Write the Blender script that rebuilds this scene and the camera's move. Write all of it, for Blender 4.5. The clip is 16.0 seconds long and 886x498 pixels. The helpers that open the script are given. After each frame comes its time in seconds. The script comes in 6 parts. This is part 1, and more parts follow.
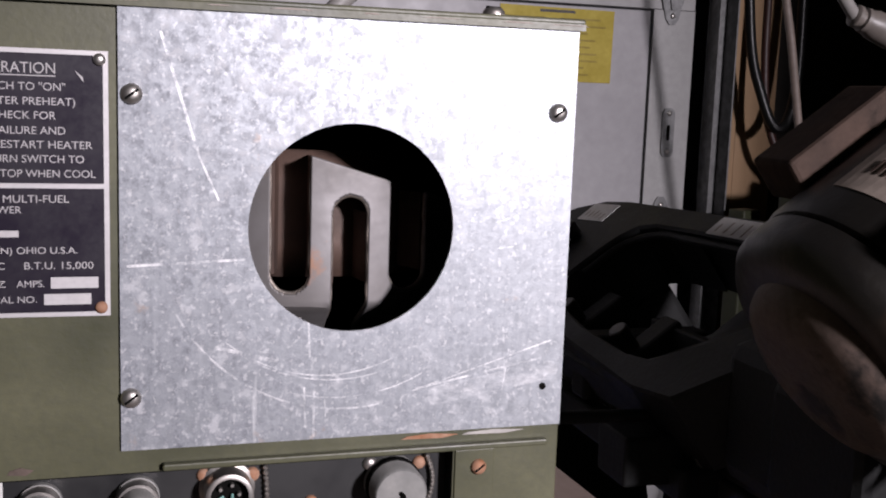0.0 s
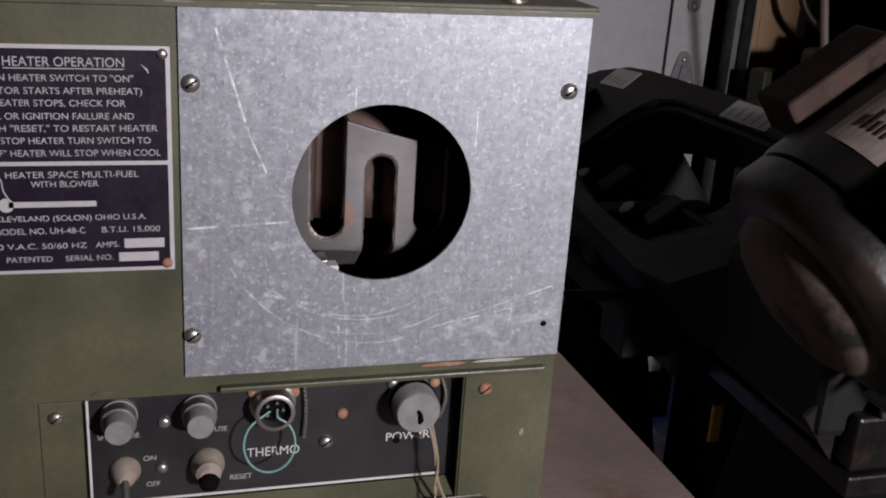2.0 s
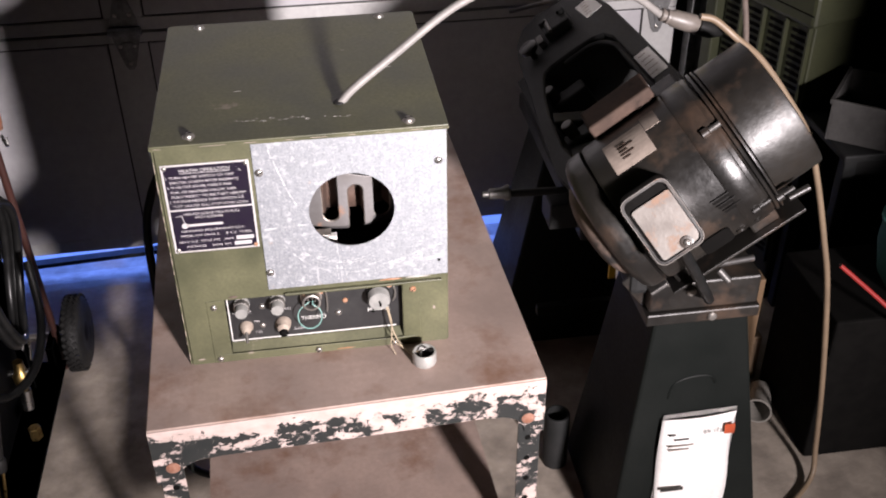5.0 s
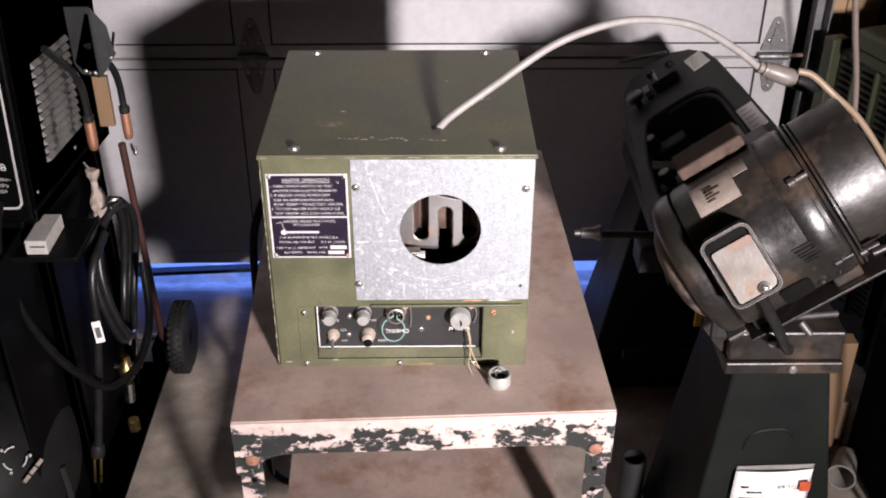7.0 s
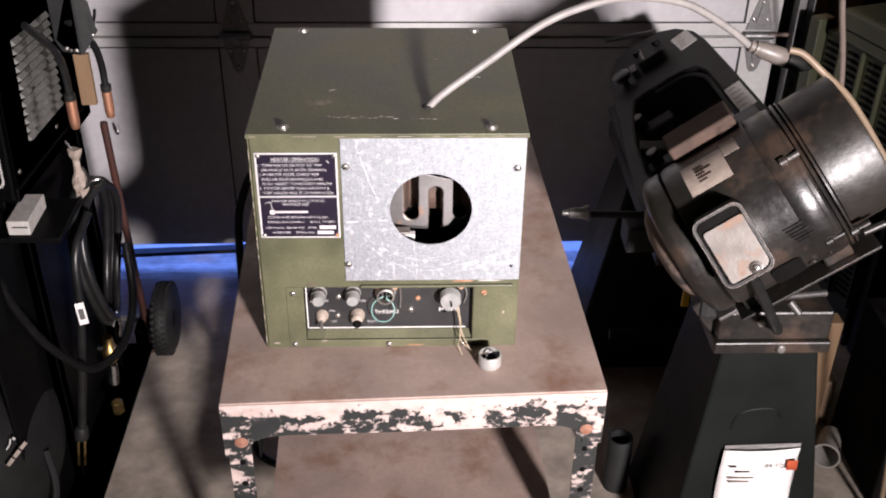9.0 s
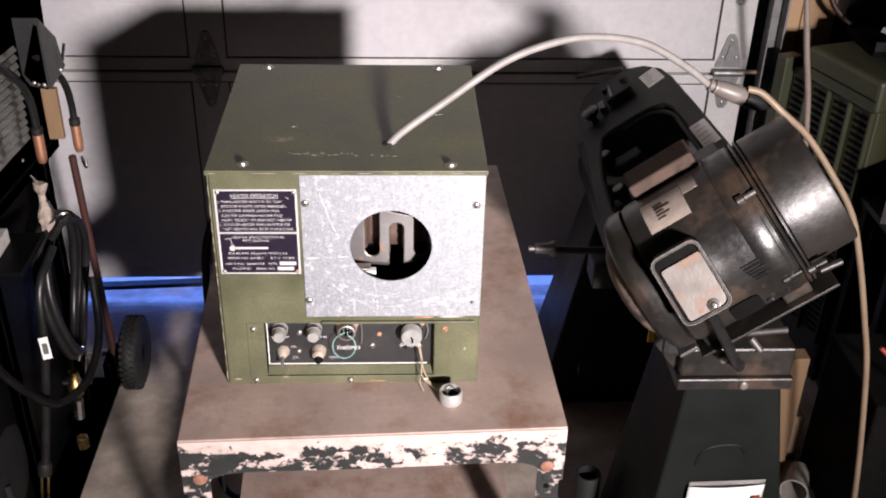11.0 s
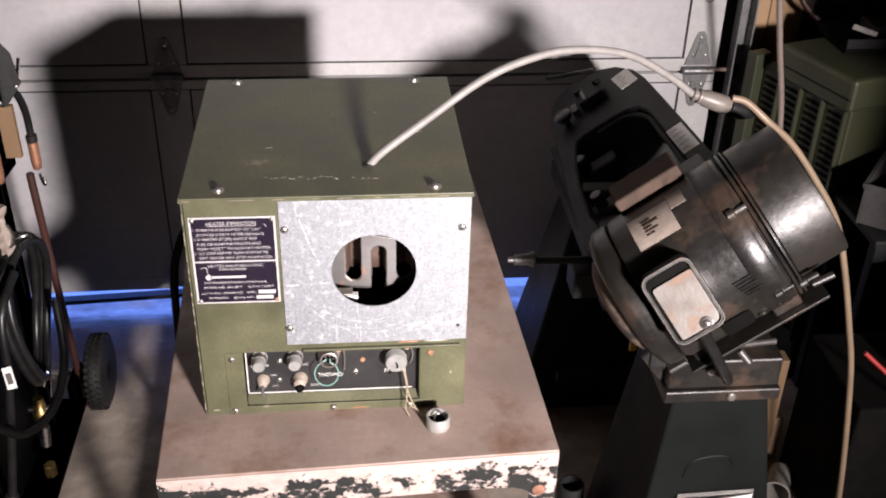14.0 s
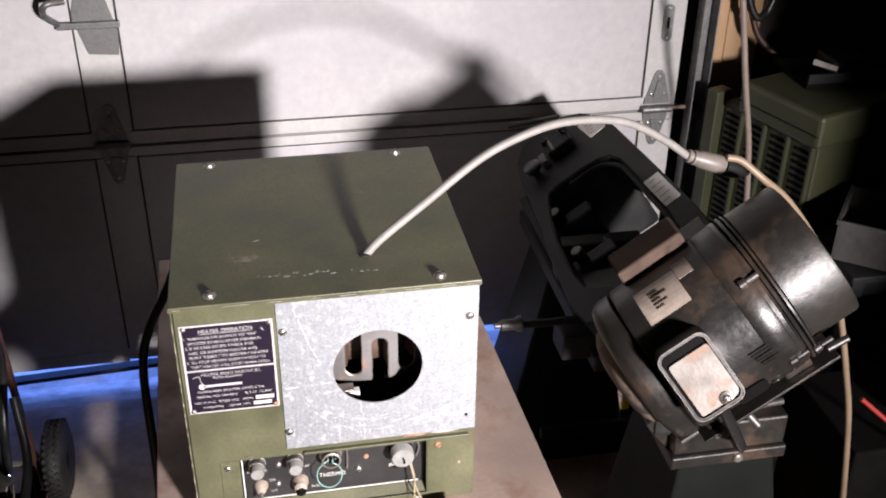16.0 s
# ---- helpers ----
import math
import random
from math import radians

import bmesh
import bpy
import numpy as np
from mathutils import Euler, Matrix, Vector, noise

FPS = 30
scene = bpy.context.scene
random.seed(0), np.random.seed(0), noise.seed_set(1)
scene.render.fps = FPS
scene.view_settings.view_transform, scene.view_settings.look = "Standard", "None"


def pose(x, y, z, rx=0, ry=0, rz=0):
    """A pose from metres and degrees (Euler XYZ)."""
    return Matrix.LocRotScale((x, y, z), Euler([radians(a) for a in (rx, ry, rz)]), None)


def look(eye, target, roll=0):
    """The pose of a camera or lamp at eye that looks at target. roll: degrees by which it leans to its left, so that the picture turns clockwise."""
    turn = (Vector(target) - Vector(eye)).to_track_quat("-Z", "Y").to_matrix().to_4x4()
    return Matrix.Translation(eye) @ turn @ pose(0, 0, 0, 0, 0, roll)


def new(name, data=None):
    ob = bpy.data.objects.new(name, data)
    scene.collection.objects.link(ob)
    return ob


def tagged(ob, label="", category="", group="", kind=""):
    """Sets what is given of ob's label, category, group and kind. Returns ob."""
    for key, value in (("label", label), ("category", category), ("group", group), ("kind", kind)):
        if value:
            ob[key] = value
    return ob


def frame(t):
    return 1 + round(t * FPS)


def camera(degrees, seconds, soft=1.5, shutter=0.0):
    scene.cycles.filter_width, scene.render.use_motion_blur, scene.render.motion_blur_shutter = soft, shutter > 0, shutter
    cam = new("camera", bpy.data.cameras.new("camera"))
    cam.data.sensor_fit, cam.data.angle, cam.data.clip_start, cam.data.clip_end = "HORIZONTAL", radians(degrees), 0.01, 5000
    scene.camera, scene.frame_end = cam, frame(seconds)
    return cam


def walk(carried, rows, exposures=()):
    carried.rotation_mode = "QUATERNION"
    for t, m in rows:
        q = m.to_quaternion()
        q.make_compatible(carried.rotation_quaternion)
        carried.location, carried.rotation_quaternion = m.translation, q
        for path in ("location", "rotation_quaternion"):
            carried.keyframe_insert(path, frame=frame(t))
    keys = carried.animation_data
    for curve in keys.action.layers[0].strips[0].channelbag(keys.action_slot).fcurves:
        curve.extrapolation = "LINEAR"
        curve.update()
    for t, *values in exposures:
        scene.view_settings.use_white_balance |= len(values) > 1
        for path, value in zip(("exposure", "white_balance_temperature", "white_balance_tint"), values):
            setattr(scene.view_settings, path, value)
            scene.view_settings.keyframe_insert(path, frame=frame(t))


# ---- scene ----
cam = camera(45.7, 16.0, soft=2.0)
PATH = [
    (0, (0.131, -0.601, 1.036), (0.724, 1.288, 0.752), 2.0),
    (0.5, (0.188, -0.618, 1.013), (0.717, 1.298, 0.792), -0.6),
    (1, (0.223, -0.637, 1.001), (0.522, 1.324, 0.747), -0.6),
    (1.5, (0.204, -0.673, 1.028), (0.487, 1.297, 0.832), 0.7),
    (2, (0.112, -0.66, 1.164), (0.649, 1.144, 0.49), 3.8),
    (2.5, (0.122, -0.833, 1.485), (0.6, 0.74, 0.346), 5.1),
    (3, (0.102, -1.025, 1.686), (0.535, 0.48, 0.442), 4.3),
    (3.5, (0.041, -1.055, 1.727), (0.452, 0.46, 0.487), 0.9),
    (4, (0.021, -1.131, 1.762), (0.304, 0.486, 0.619), -0.3),
    (4.2, (0.07, -1.168, 1.768), (0.358, 0.444, 0.62), -0.5),
    (6.3, (0.258, -1.352, 1.771), (0.306, 0.335, 0.698), -0.4),
    (6.5, (0.246, -1.356, 1.776), (0.276, 0.34, 0.717), -0.2),
    (7, (0.25, -1.361, 1.769), (0.272, 0.338, 0.714), 0.1),
    (7.5, (0.228, -1.366, 1.755), (0.252, 0.32, 0.678), 1.8),
    (8, (0.209, -1.35, 1.765), (0.225, 0.337, 0.691), 1.0),
    (8.5, (0.214, -1.353, 1.766), (0.24, 0.331, 0.687), 0.8),
    (9, (0.231, -1.35, 1.76), (0.295, 0.329, 0.675), 0.8),
    (9.5, (0.227, -1.344, 1.759), (0.293, 0.334, 0.672), 0.7),
    (10, (0.224, -1.347, 1.776), (0.32, 0.36, 0.738), 1.8),
    (10.2, (0.233, -1.347, 1.777), (0.327, 0.354, 0.728), 1.7),
    (12.3, (0.287, -1.357, 1.755), (0.382, 0.37, 0.75), 1.1),
    (12.5, (0.249, -1.34, 1.781), (0.383, 0.372, 0.756), 1.6),
    (13, (0.255, -1.339, 1.789), (0.372, 0.373, 0.763), 0.6),
    (13.5, (0.257, -1.323, 1.79), (0.366, 0.373, 0.736), 0.7),
    (14, (0.23, -1.275, 1.79), (0.406, 0.413, 0.733), 1.5),
    (14.5, (0.088, -1.165, 1.817), (0.382, 0.508, 0.761), 2.8),
    (15, (-0.008, -1.114, 1.829), (0.423, 0.516, 0.753), 4.5),
    (15.5, (0.048, -1.135, 1.841), (0.506, 0.493, 0.774), 4.0),
    (16, (0.131, -1.14, 1.836), (0.457, 0.542, 0.803), 0.7),
]
EXPOSURES = [(0.0, -1.3, 6150, 12), (1.0, -1.65, 6150, 12), (2.1, -1.8, 6150, 10), (2.6, -0.75, 6450, 10), (3.0, -0.4, 6500, 10), (4.0, -0.05, 6500, 10), (6.3, 0.0, 6500, 10), (10.2, 0.0, 6550, 10), (12.3, 0.03, 6650, 9), (13.8, 0.03, 6650, 9), (14.8, 0.2, 6650, 8), (16.0, 0.15, 6500, 7)]
walk(cam, [(t, look(eye, target, roll)) for t, eye, target, roll in PATH], EXPOSURES)

# ---- light: dusk outside the door, one work light in the garage ----
world = bpy.data.worlds.new("world")
scene.world = world
world.use_nodes = True
sky = world.node_tree.nodes["Background"]
sky.inputs[0].default_value = (0.10, 0.20, 0.80, 1)
sky.inputs[1].default_value = 6.0

lamp = bpy.data.lights.new("work_light", "AREA")
lamp.shape, lamp.size, lamp.energy, lamp.color = "DISK", 0.30, 38, (1.0, 0.905, 0.92)
lamp.spread = radians(46)
lamp_ob = new("work_light", lamp)
lamp_ob.matrix_world = look((1.54, -3.47, 1.81), (0.36, 0.4, 0.92))


# ---- materials ----
def nodes_of(name):
    m = bpy.data.materials.new(name)
    m.use_nodes = True
    nt = m.node_tree
    return m, nt, nt.nodes["Principled BSDF"]


def nd(nt, kind, **inputs):
    n = nt.nodes.new(kind)
    for k, v in inputs.items():
        n.inputs[k.replace("_", " ")].default_value = v
    return n


def math_node(nt, op, a, b=None, c=None):
    n = nt.nodes.new("ShaderNodeMath")
    n.operation = op
    for i, v in enumerate((a, b, c)):
        if v is None:
            continue
        if isinstance(v, (int, float)):
            n.inputs[i].default_value = v
        else:
            nt.links.new(v, n.inputs[i])
    return n.outputs[0]


def blend(nt, fac, a, b):
    n = nt.nodes.new("ShaderNodeMix")
    n.data_type = "RGBA"
    if isinstance(fac, (int, float)):
        n.inputs[0].default_value = fac
    else:
        nt.links.new(fac, n.inputs[0])
    for slot, v in ((6, a), (7, b)):
        if isinstance(v, tuple):
            n.inputs[slot].default_value = (*v, 1) if len(v) == 3 else v
        else:
            nt.links.new(v, n.inputs[slot])
    return n.outputs[2]


def coords(nt, stretch=(1, 1, 1)):
    tc = nt.nodes.new("ShaderNodeTexCoord")
    mp = nt.nodes.new("ShaderNodeMapping")
    mp.inputs["Scale"].default_value = stretch
    nt.links.new(tc.outputs["Object"], mp.inputs["Vector"])
    return mp.outputs[0]


def noise_fac(nt, vec, scale, detail=4, rough=0.55, lo=0.35, hi=0.65):
    n = nd(nt, "ShaderNodeTexNoise", Scale=scale, Detail=detail, Roughness=rough)
    nt.links.new(vec, n.inputs["Vector"])
    r = nt.nodes.new("ShaderNodeMapRange")
    r.inputs["From Min"].default_value, r.inputs["From Max"].default_value = lo, hi
    nt.links.new(n.outputs["Fac"], r.inputs["Value"])
    return r.outputs[0]


def surf(name, c1, c2, scale=8.0, rough=(0.4, 0.6), metal=0.0, bump=0.0, fine=120.0, wear=None, stretch=(1, 1, 1), spec=0.5):
    """A worn surface: two colours in soft clouds, fine grain in gloss and relief, and patches of wear (colour, low, high, scale, metal)."""
    m, nt, b = nodes_of(name)
    v = coords(nt, stretch)
    big = noise_fac(nt, v, scale)
    small = noise_fac(nt, v, fine, 3, 0.6, 0.3, 0.7)
    col = blend(nt, big, c1, c2)
    col = blend(nt, math_node(nt, "MULTIPLY", small, 0.35), col, tuple(0.6 * a for a in c1))
    metal_out = None
    if wear:
        wc, lo, hi, ws, wm = wear
        w = noise_fac(nt, v, ws, 8, 0.62, lo, hi)
        col = blend(nt, w, col, wc)
        metal_out = math_node(nt, "MULTIPLY_ADD", w, wm - metal, metal)
    nt.links.new(col, b.inputs["Base Color"])
    r = nt.nodes.new("ShaderNodeMapRange")
    r.inputs["To Min"].default_value, r.inputs["To Max"].default_value = rough
    mixed = math_node(nt, "ADD", math_node(nt, "MULTIPLY", big, 0.6), math_node(nt, "MULTIPLY", small, 0.4))
    nt.links.new(mixed, r.inputs["Value"])
    nt.links.new(r.outputs[0], b.inputs["Roughness"])
    b.inputs["Metallic"].default_value = metal
    b.inputs["Specular IOR Level"].default_value = spec
    if metal_out is not None:
        nt.links.new(metal_out, b.inputs["Metallic"])
    if bump:
        bp = nd(nt, "ShaderNodeBump", Strength=1.0, Distance=bump)
        nt.links.new(mixed, bp.inputs["Height"])
        nt.links.new(bp.outputs[0], b.inputs["Normal"])
    return m


def plain(name, c, rough=0.5, metal=0.0):
    return surf(name, c, tuple(0.8 * a for a in c), 30, (max(0.05, rough - 0.08), min(1, rough + 0.08)), metal, 0.0, 300)


OLIVE = surf("olive_paint", (0.056, 0.058, 0.033), (0.112, 0.110, 0.060), 8, (0.34, 0.55), 0, 0.00014, 200, ((0.21, 0.18, 0.14), 0.68, 0.74, 17, 0.0))
OLIVE_DARK = surf("olive_paint_inner", (0.035, 0.04, 0.02), (0.05, 0.055, 0.028), 12, (0.4, 0.6))
# near black: holds the shade of holes, slots and recesses, also small black parts
INNER = surf("black_parts_and_shade", (0.006, 0.0056, 0.0052), (0.004, 0.0038, 0.0036), 30, (0.75, 0.9), 0.0, 0.0, 200, None, (1, 1, 1), 0.05)
BARE_STEEL = surf("bare_steel_screw", (0.55, 0.53, 0.50), (0.35, 0.32, 0.29), 60, (0.28, 0.5), 0.9, 0.0, 300)
RUST_SCREW = surf("rusty_screw", (0.30, 0.13, 0.06), (0.42, 0.26, 0.18), 90, (0.6, 0.85), 0.2)
CASTING = surf("welded_exchanger_steel", (0.25, 0.24, 0.24), (0.15, 0.14, 0.135), 16, (0.42, 0.6), 0.5, 0.00008, 150, ((0.35, 0.17, 0.09), 0.62, 0.75, 30, 0.3))
WELD = surf("weld_bead", (0.38, 0.34, 0.30), (0.22, 0.18, 0.15), 60, (0.35, 0.55), 0.8, 0.0004, 400)
PLATE_BLACK = plain("anodised_black_plate", (0.012, 0.008, 0.018), 0.35)
PLATE_SILVER = plain("etched_aluminium", (0.62, 0.60, 0.60), 0.45, 0.3)
LETTER = plain("plate_lettering", (0.50, 0.48, 0.48), 0.5)
PANEL_BLACK = surf("black_panel_paint", (0.014, 0.014, 0.015), (0.022, 0.022, 0.022), 20, (0.35, 0.5))
WHITE_PAINT = plain("white_marking", (0.70, 0.69, 0.66), 0.55)
KNOB_GREY = surf("grey_bakelite_cap", (0.20, 0.20, 0.19), (0.27, 0.265, 0.25), 70, (0.45, 0.6))
BOOT = surf("dusty_rubber_boot", (0.40, 0.34, 0.28), (0.26, 0.21, 0.17), 70, (0.65, 0.85))
CYAN_WIRE = plain("pale_green_wire", (0.22, 0.42, 0.38), 0.45)
TAN_WIRE = plain("tan_cotton_wire", (0.34, 0.275, 0.19), 0.75)
CABLE_GREY = surf("grey_cable_jacket", (0.225, 0.212, 0.20), (0.18, 0.17, 0.16), 40, (0.45, 0.6))
CORD_PALE = surf("dusty_pale_cord", (0.21, 0.165, 0.14), (0.17, 0.135, 0.115), 30, (0.5, 0.65))
DRIVE = surf("pale_driveway_concrete", (0.62, 0.60, 0.57), (0.50, 0.48, 0.46), 3, (0.7, 0.9), 0.0, 0.0005, 50)
CORD_TAN = surf("tan_cord_jacket", (0.20, 0.145, 0.095), (0.16, 0.115, 0.075), 25, (0.45, 0.6))
PLUG_GREY = surf("grey_moulded_plug", (0.115, 0.10, 0.088), (0.15, 0.13, 0.115), 40, (0.4, 0.55))
CAP_GREY = surf("grey_metal_cap", (0.36, 0.36, 0.34), (0.48, 0.47, 0.45), 60, (0.35, 0.5), 0.4)
# bin grey lowered to carry the shadow it stands in
BIN_SHADED = surf("shaded_grey_plastic", (0.055, 0.052, 0.050), (0.038, 0.036, 0.034), 30, (0.7, 0.85))
TABLE_TOP = surf("worn_steel_top", (0.41, 0.308, 0.262), (0.255, 0.195, 0.168), 6, (0.42, 0.65), 0.1, 0.0004, 110, ((0.17, 0.085, 0.05), 0.51, 0.72, 8, 0.0))
RUST_BOLT = surf("rusty_bolt_head", (0.20, 0.08, 0.045), (0.30, 0.17, 0.125), 90, (0.7, 0.9), 0.0, 0.0003, 300)
SAW_BLACK = surf("greasy_black_paint", (0.0075, 0.0070, 0.0066), (0.0165, 0.0140, 0.0112), 7, (0.26, 0.54), 0.0, 0.0005, 70, ((0.075, 0.048, 0.033), 0.54, 0.80, 11, 0.1), (1, 1, 1), 0.6)
SAW_CAST = surf("dull_black_casting", (0.014, 0.015, 0.015), (0.022, 0.022, 0.022), 14, (0.48, 0.65), 0.0, 0.0005, 200, None, (1, 1, 1), 0.2)
PED_BLACK = surf("dark_grey_sheet_steel", (0.0055, 0.0068, 0.0062), (0.0085, 0.0098, 0.009), 5, (0.42, 0.62), 0.0, 0.0003, 120, ((0.018, 0.018, 0.016), 0.66, 0.80, 16, 0.0), (1, 1, 1), 0.1)
RUSTY_BLACK = surf("rust_worn_black_paint", (0.10, 0.075, 0.06), (0.16, 0.115, 0.095), 25, (0.5, 0.7), 0.2, 0.0003, 150, ((0.02, 0.018, 0.017), 0.5, 0.6, 18, 0.0))
CAP_BROWN = surf("dusty_brown_housing", (0.048, 0.034, 0.028), (0.078, 0.053, 0.042), 22, (0.6, 0.8), 0.0, 0.0002, 120, ((0.02, 0.016, 0.014), 0.58, 0.72, 30, 0.0), (1, 1, 1), 0.06)
STICKER = surf("worn_paper_sticker", (0.32, 0.265, 0.225), (0.22, 0.18, 0.15), 45, (0.55, 0.75), 0.0, 0.0, 200)
DULL_STEEL = surf("dull_and_shaded_steel", (0.13, 0.125, 0.12), (0.07, 0.066, 0.062), 50, (0.35, 0.55), 0.6, 0.0001, 200)
BROWN_STEEL = surf("heat_browned_steel", (0.115, 0.070, 0.052), (0.060, 0.040, 0.032), 26, (0.5, 0.75), 0.2, 0.0002, 120)
STICKER_WHITE = surf("white_paper_sticker", (0.42, 0.40, 0.37), (0.34, 0.32, 0.30), 60, (0.5, 0.7))
PRINT_DARK = plain("dark_print", (0.06, 0.055, 0.05), 0.6)
COVER = surf("scuffed_cover_plate", (0.185, 0.170, 0.155), (0.105, 0.092, 0.082), 24, (0.32, 0.6), 0.4, 0.0002, 200, ((0.15, 0.085, 0.052), 0.54, 0.66, 38, 0.1))
PAPER = surf("white_paper_bag", (0.72, 0.70, 0.68), (0.64, 0.62, 0.60), 12, (0.55, 0.7))
ORANGE = plain("orange_print", (0.65, 0.13, 0.05), 0.6)
DOOR_WHITE = surf("white_vinyl_door_back", (0.39, 0.38, 0.39), (0.33, 0.32, 0.335), 3, (0.42, 0.58), 0.0, 0.0003, 40)
STILE_WHITE = surf("white_steel_stile", (0.40, 0.395, 0.39), (0.33, 0.325, 0.32), 6, (0.4, 0.55), 0.0, 0.0, 90)
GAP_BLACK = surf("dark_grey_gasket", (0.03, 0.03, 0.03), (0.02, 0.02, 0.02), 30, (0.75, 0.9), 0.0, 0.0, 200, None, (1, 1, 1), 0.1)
GALV = surf("galvanised_hinge", (0.24, 0.24, 0.24), (0.14, 0.14, 0.14), 60, (0.35, 0.55), 0.75, 0.0002, 200)
YELLOW = surf("yellow_paper_notice", (0.46, 0.36, 0.03), (0.40, 0.31, 0.03), 25, (0.55, 0.7))
YELLOW_DIM = plain("faded_yellow_print", (0.33, 0.25, 0.03), 0.65)
WOOD = surf("raw_pine_framing", (0.42, 0.27, 0.15), (0.34, 0.21, 0.11), 6, (0.55, 0.75), 0.0, 0.0004, 60, None, (1, 1, 0.12))
WOOD_DARK = surf("aged_wood_offcut", (0.17, 0.105, 0.055), (0.13, 0.08, 0.042), 9, (0.6, 0.8), 0.0, 0.0004, 60, None, (1, 1, 0.15))
CONCRETE = surf("stained_concrete", (0.42, 0.36, 0.30), (0.22, 0.187, 0.155), 13, (0.6, 0.85), 0.0, 0.0010, 45, ((0.10, 0.07, 0.045), 0.58, 0.76, 5, 0.0))
# wall grey held very dark to cut bounced light
DRYWALL = surf("dusty_grey_wall", (0.05, 0.047, 0.044), (0.035, 0.033, 0.031), 3, (0.8, 0.95), 0.0, 0.0004, 50)
# board colour lowered to carry the lack of light there
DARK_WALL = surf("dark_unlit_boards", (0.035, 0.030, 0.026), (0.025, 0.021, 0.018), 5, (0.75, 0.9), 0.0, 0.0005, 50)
WELDER_BLACK = surf("black_powder_coat", (0.0022, 0.0022, 0.0024), (0.0036, 0.0036, 0.0036), 15, (0.36, 0.5), 0.0, 0.0001, 400, None, (1, 1, 1), 0.06)
FACE_BLACK = surf("black_printed_face", (0.0030, 0.0030, 0.0032), (0.0042, 0.0042, 0.0044), 20, (0.4, 0.5), 0.0, 0.0, 300, None, (1, 1, 1), 0.06)
LOUVRE_GREY = surf("grey_louvre", (0.13, 0.13, 0.12), (0.09, 0.09, 0.08), 40, (0.45, 0.6))
RUBBER = surf("black_rubber", (0.008, 0.008, 0.008), (0.013, 0.0125, 0.012), 30, (0.5, 0.7), 0.0, 0.0003, 120, None, (1, 1, 1), 0.25)
HOSE = surf("black_hose", (0.008, 0.008, 0.008), (0.012, 0.012, 0.012), 30, (0.28, 0.42), 0.0, 0.0001, 150, None, (1, 1, 1), 0.35)
COPPER = surf("copper_nozzle", (0.90, 0.47, 0.30), (0.75, 0.36, 0.22), 60, (0.32, 0.46), 0.85)
BRASS = surf("brass_fitting", (0.70, 0.50, 0.20), (0.50, 0.34, 0.13), 60, (0.25, 0.4), 1.0)
CHROME = plain("bright_steel", (0.62, 0.61, 0.60), 0.25, 1.0)
RED_POLE = surf("dark_red_paint", (0.05, 0.018, 0.014), (0.035, 0.014, 0.011), 20, (0.4, 0.55))
# green darkened to hold the shade by the right wall
GEN_GREEN = surf("shaded_green_sheet_metal", (0.038, 0.041, 0.020), (0.024, 0.027, 0.013), 8, (0.45, 0.6), 0.0, 0.0002, 120)
TEAL = surf("teal_plastic", (0.06, 0.19, 0.165), (0.05, 0.155, 0.135), 10, (0.4, 0.55))
RED = plain("red_plastic", (0.30, 0.018, 0.015), 0.5)
HELMET = surf("matt_black_plastic", (0.009, 0.009, 0.009), (0.013, 0.013, 0.013), 20, (0.55, 0.7), 0.0, 0.0002, 200, None, (1, 1, 1), 0.2)
CARDBOARD = surf("brown_cardboard", (0.20, 0.13, 0.08), (0.15, 0.10, 0.06), 12, (0.7, 0.9), 0.0, 0.0002, 80)
YELLOW_PLASTIC = plain("yellow_plastic", (0.70, 0.42, 0.03), 0.45)
JAR = surf("cloudy_plastic_cup", (0.24, 0.225, 0.20), (0.17, 0.16, 0.145), 30, (0.25, 0.4))


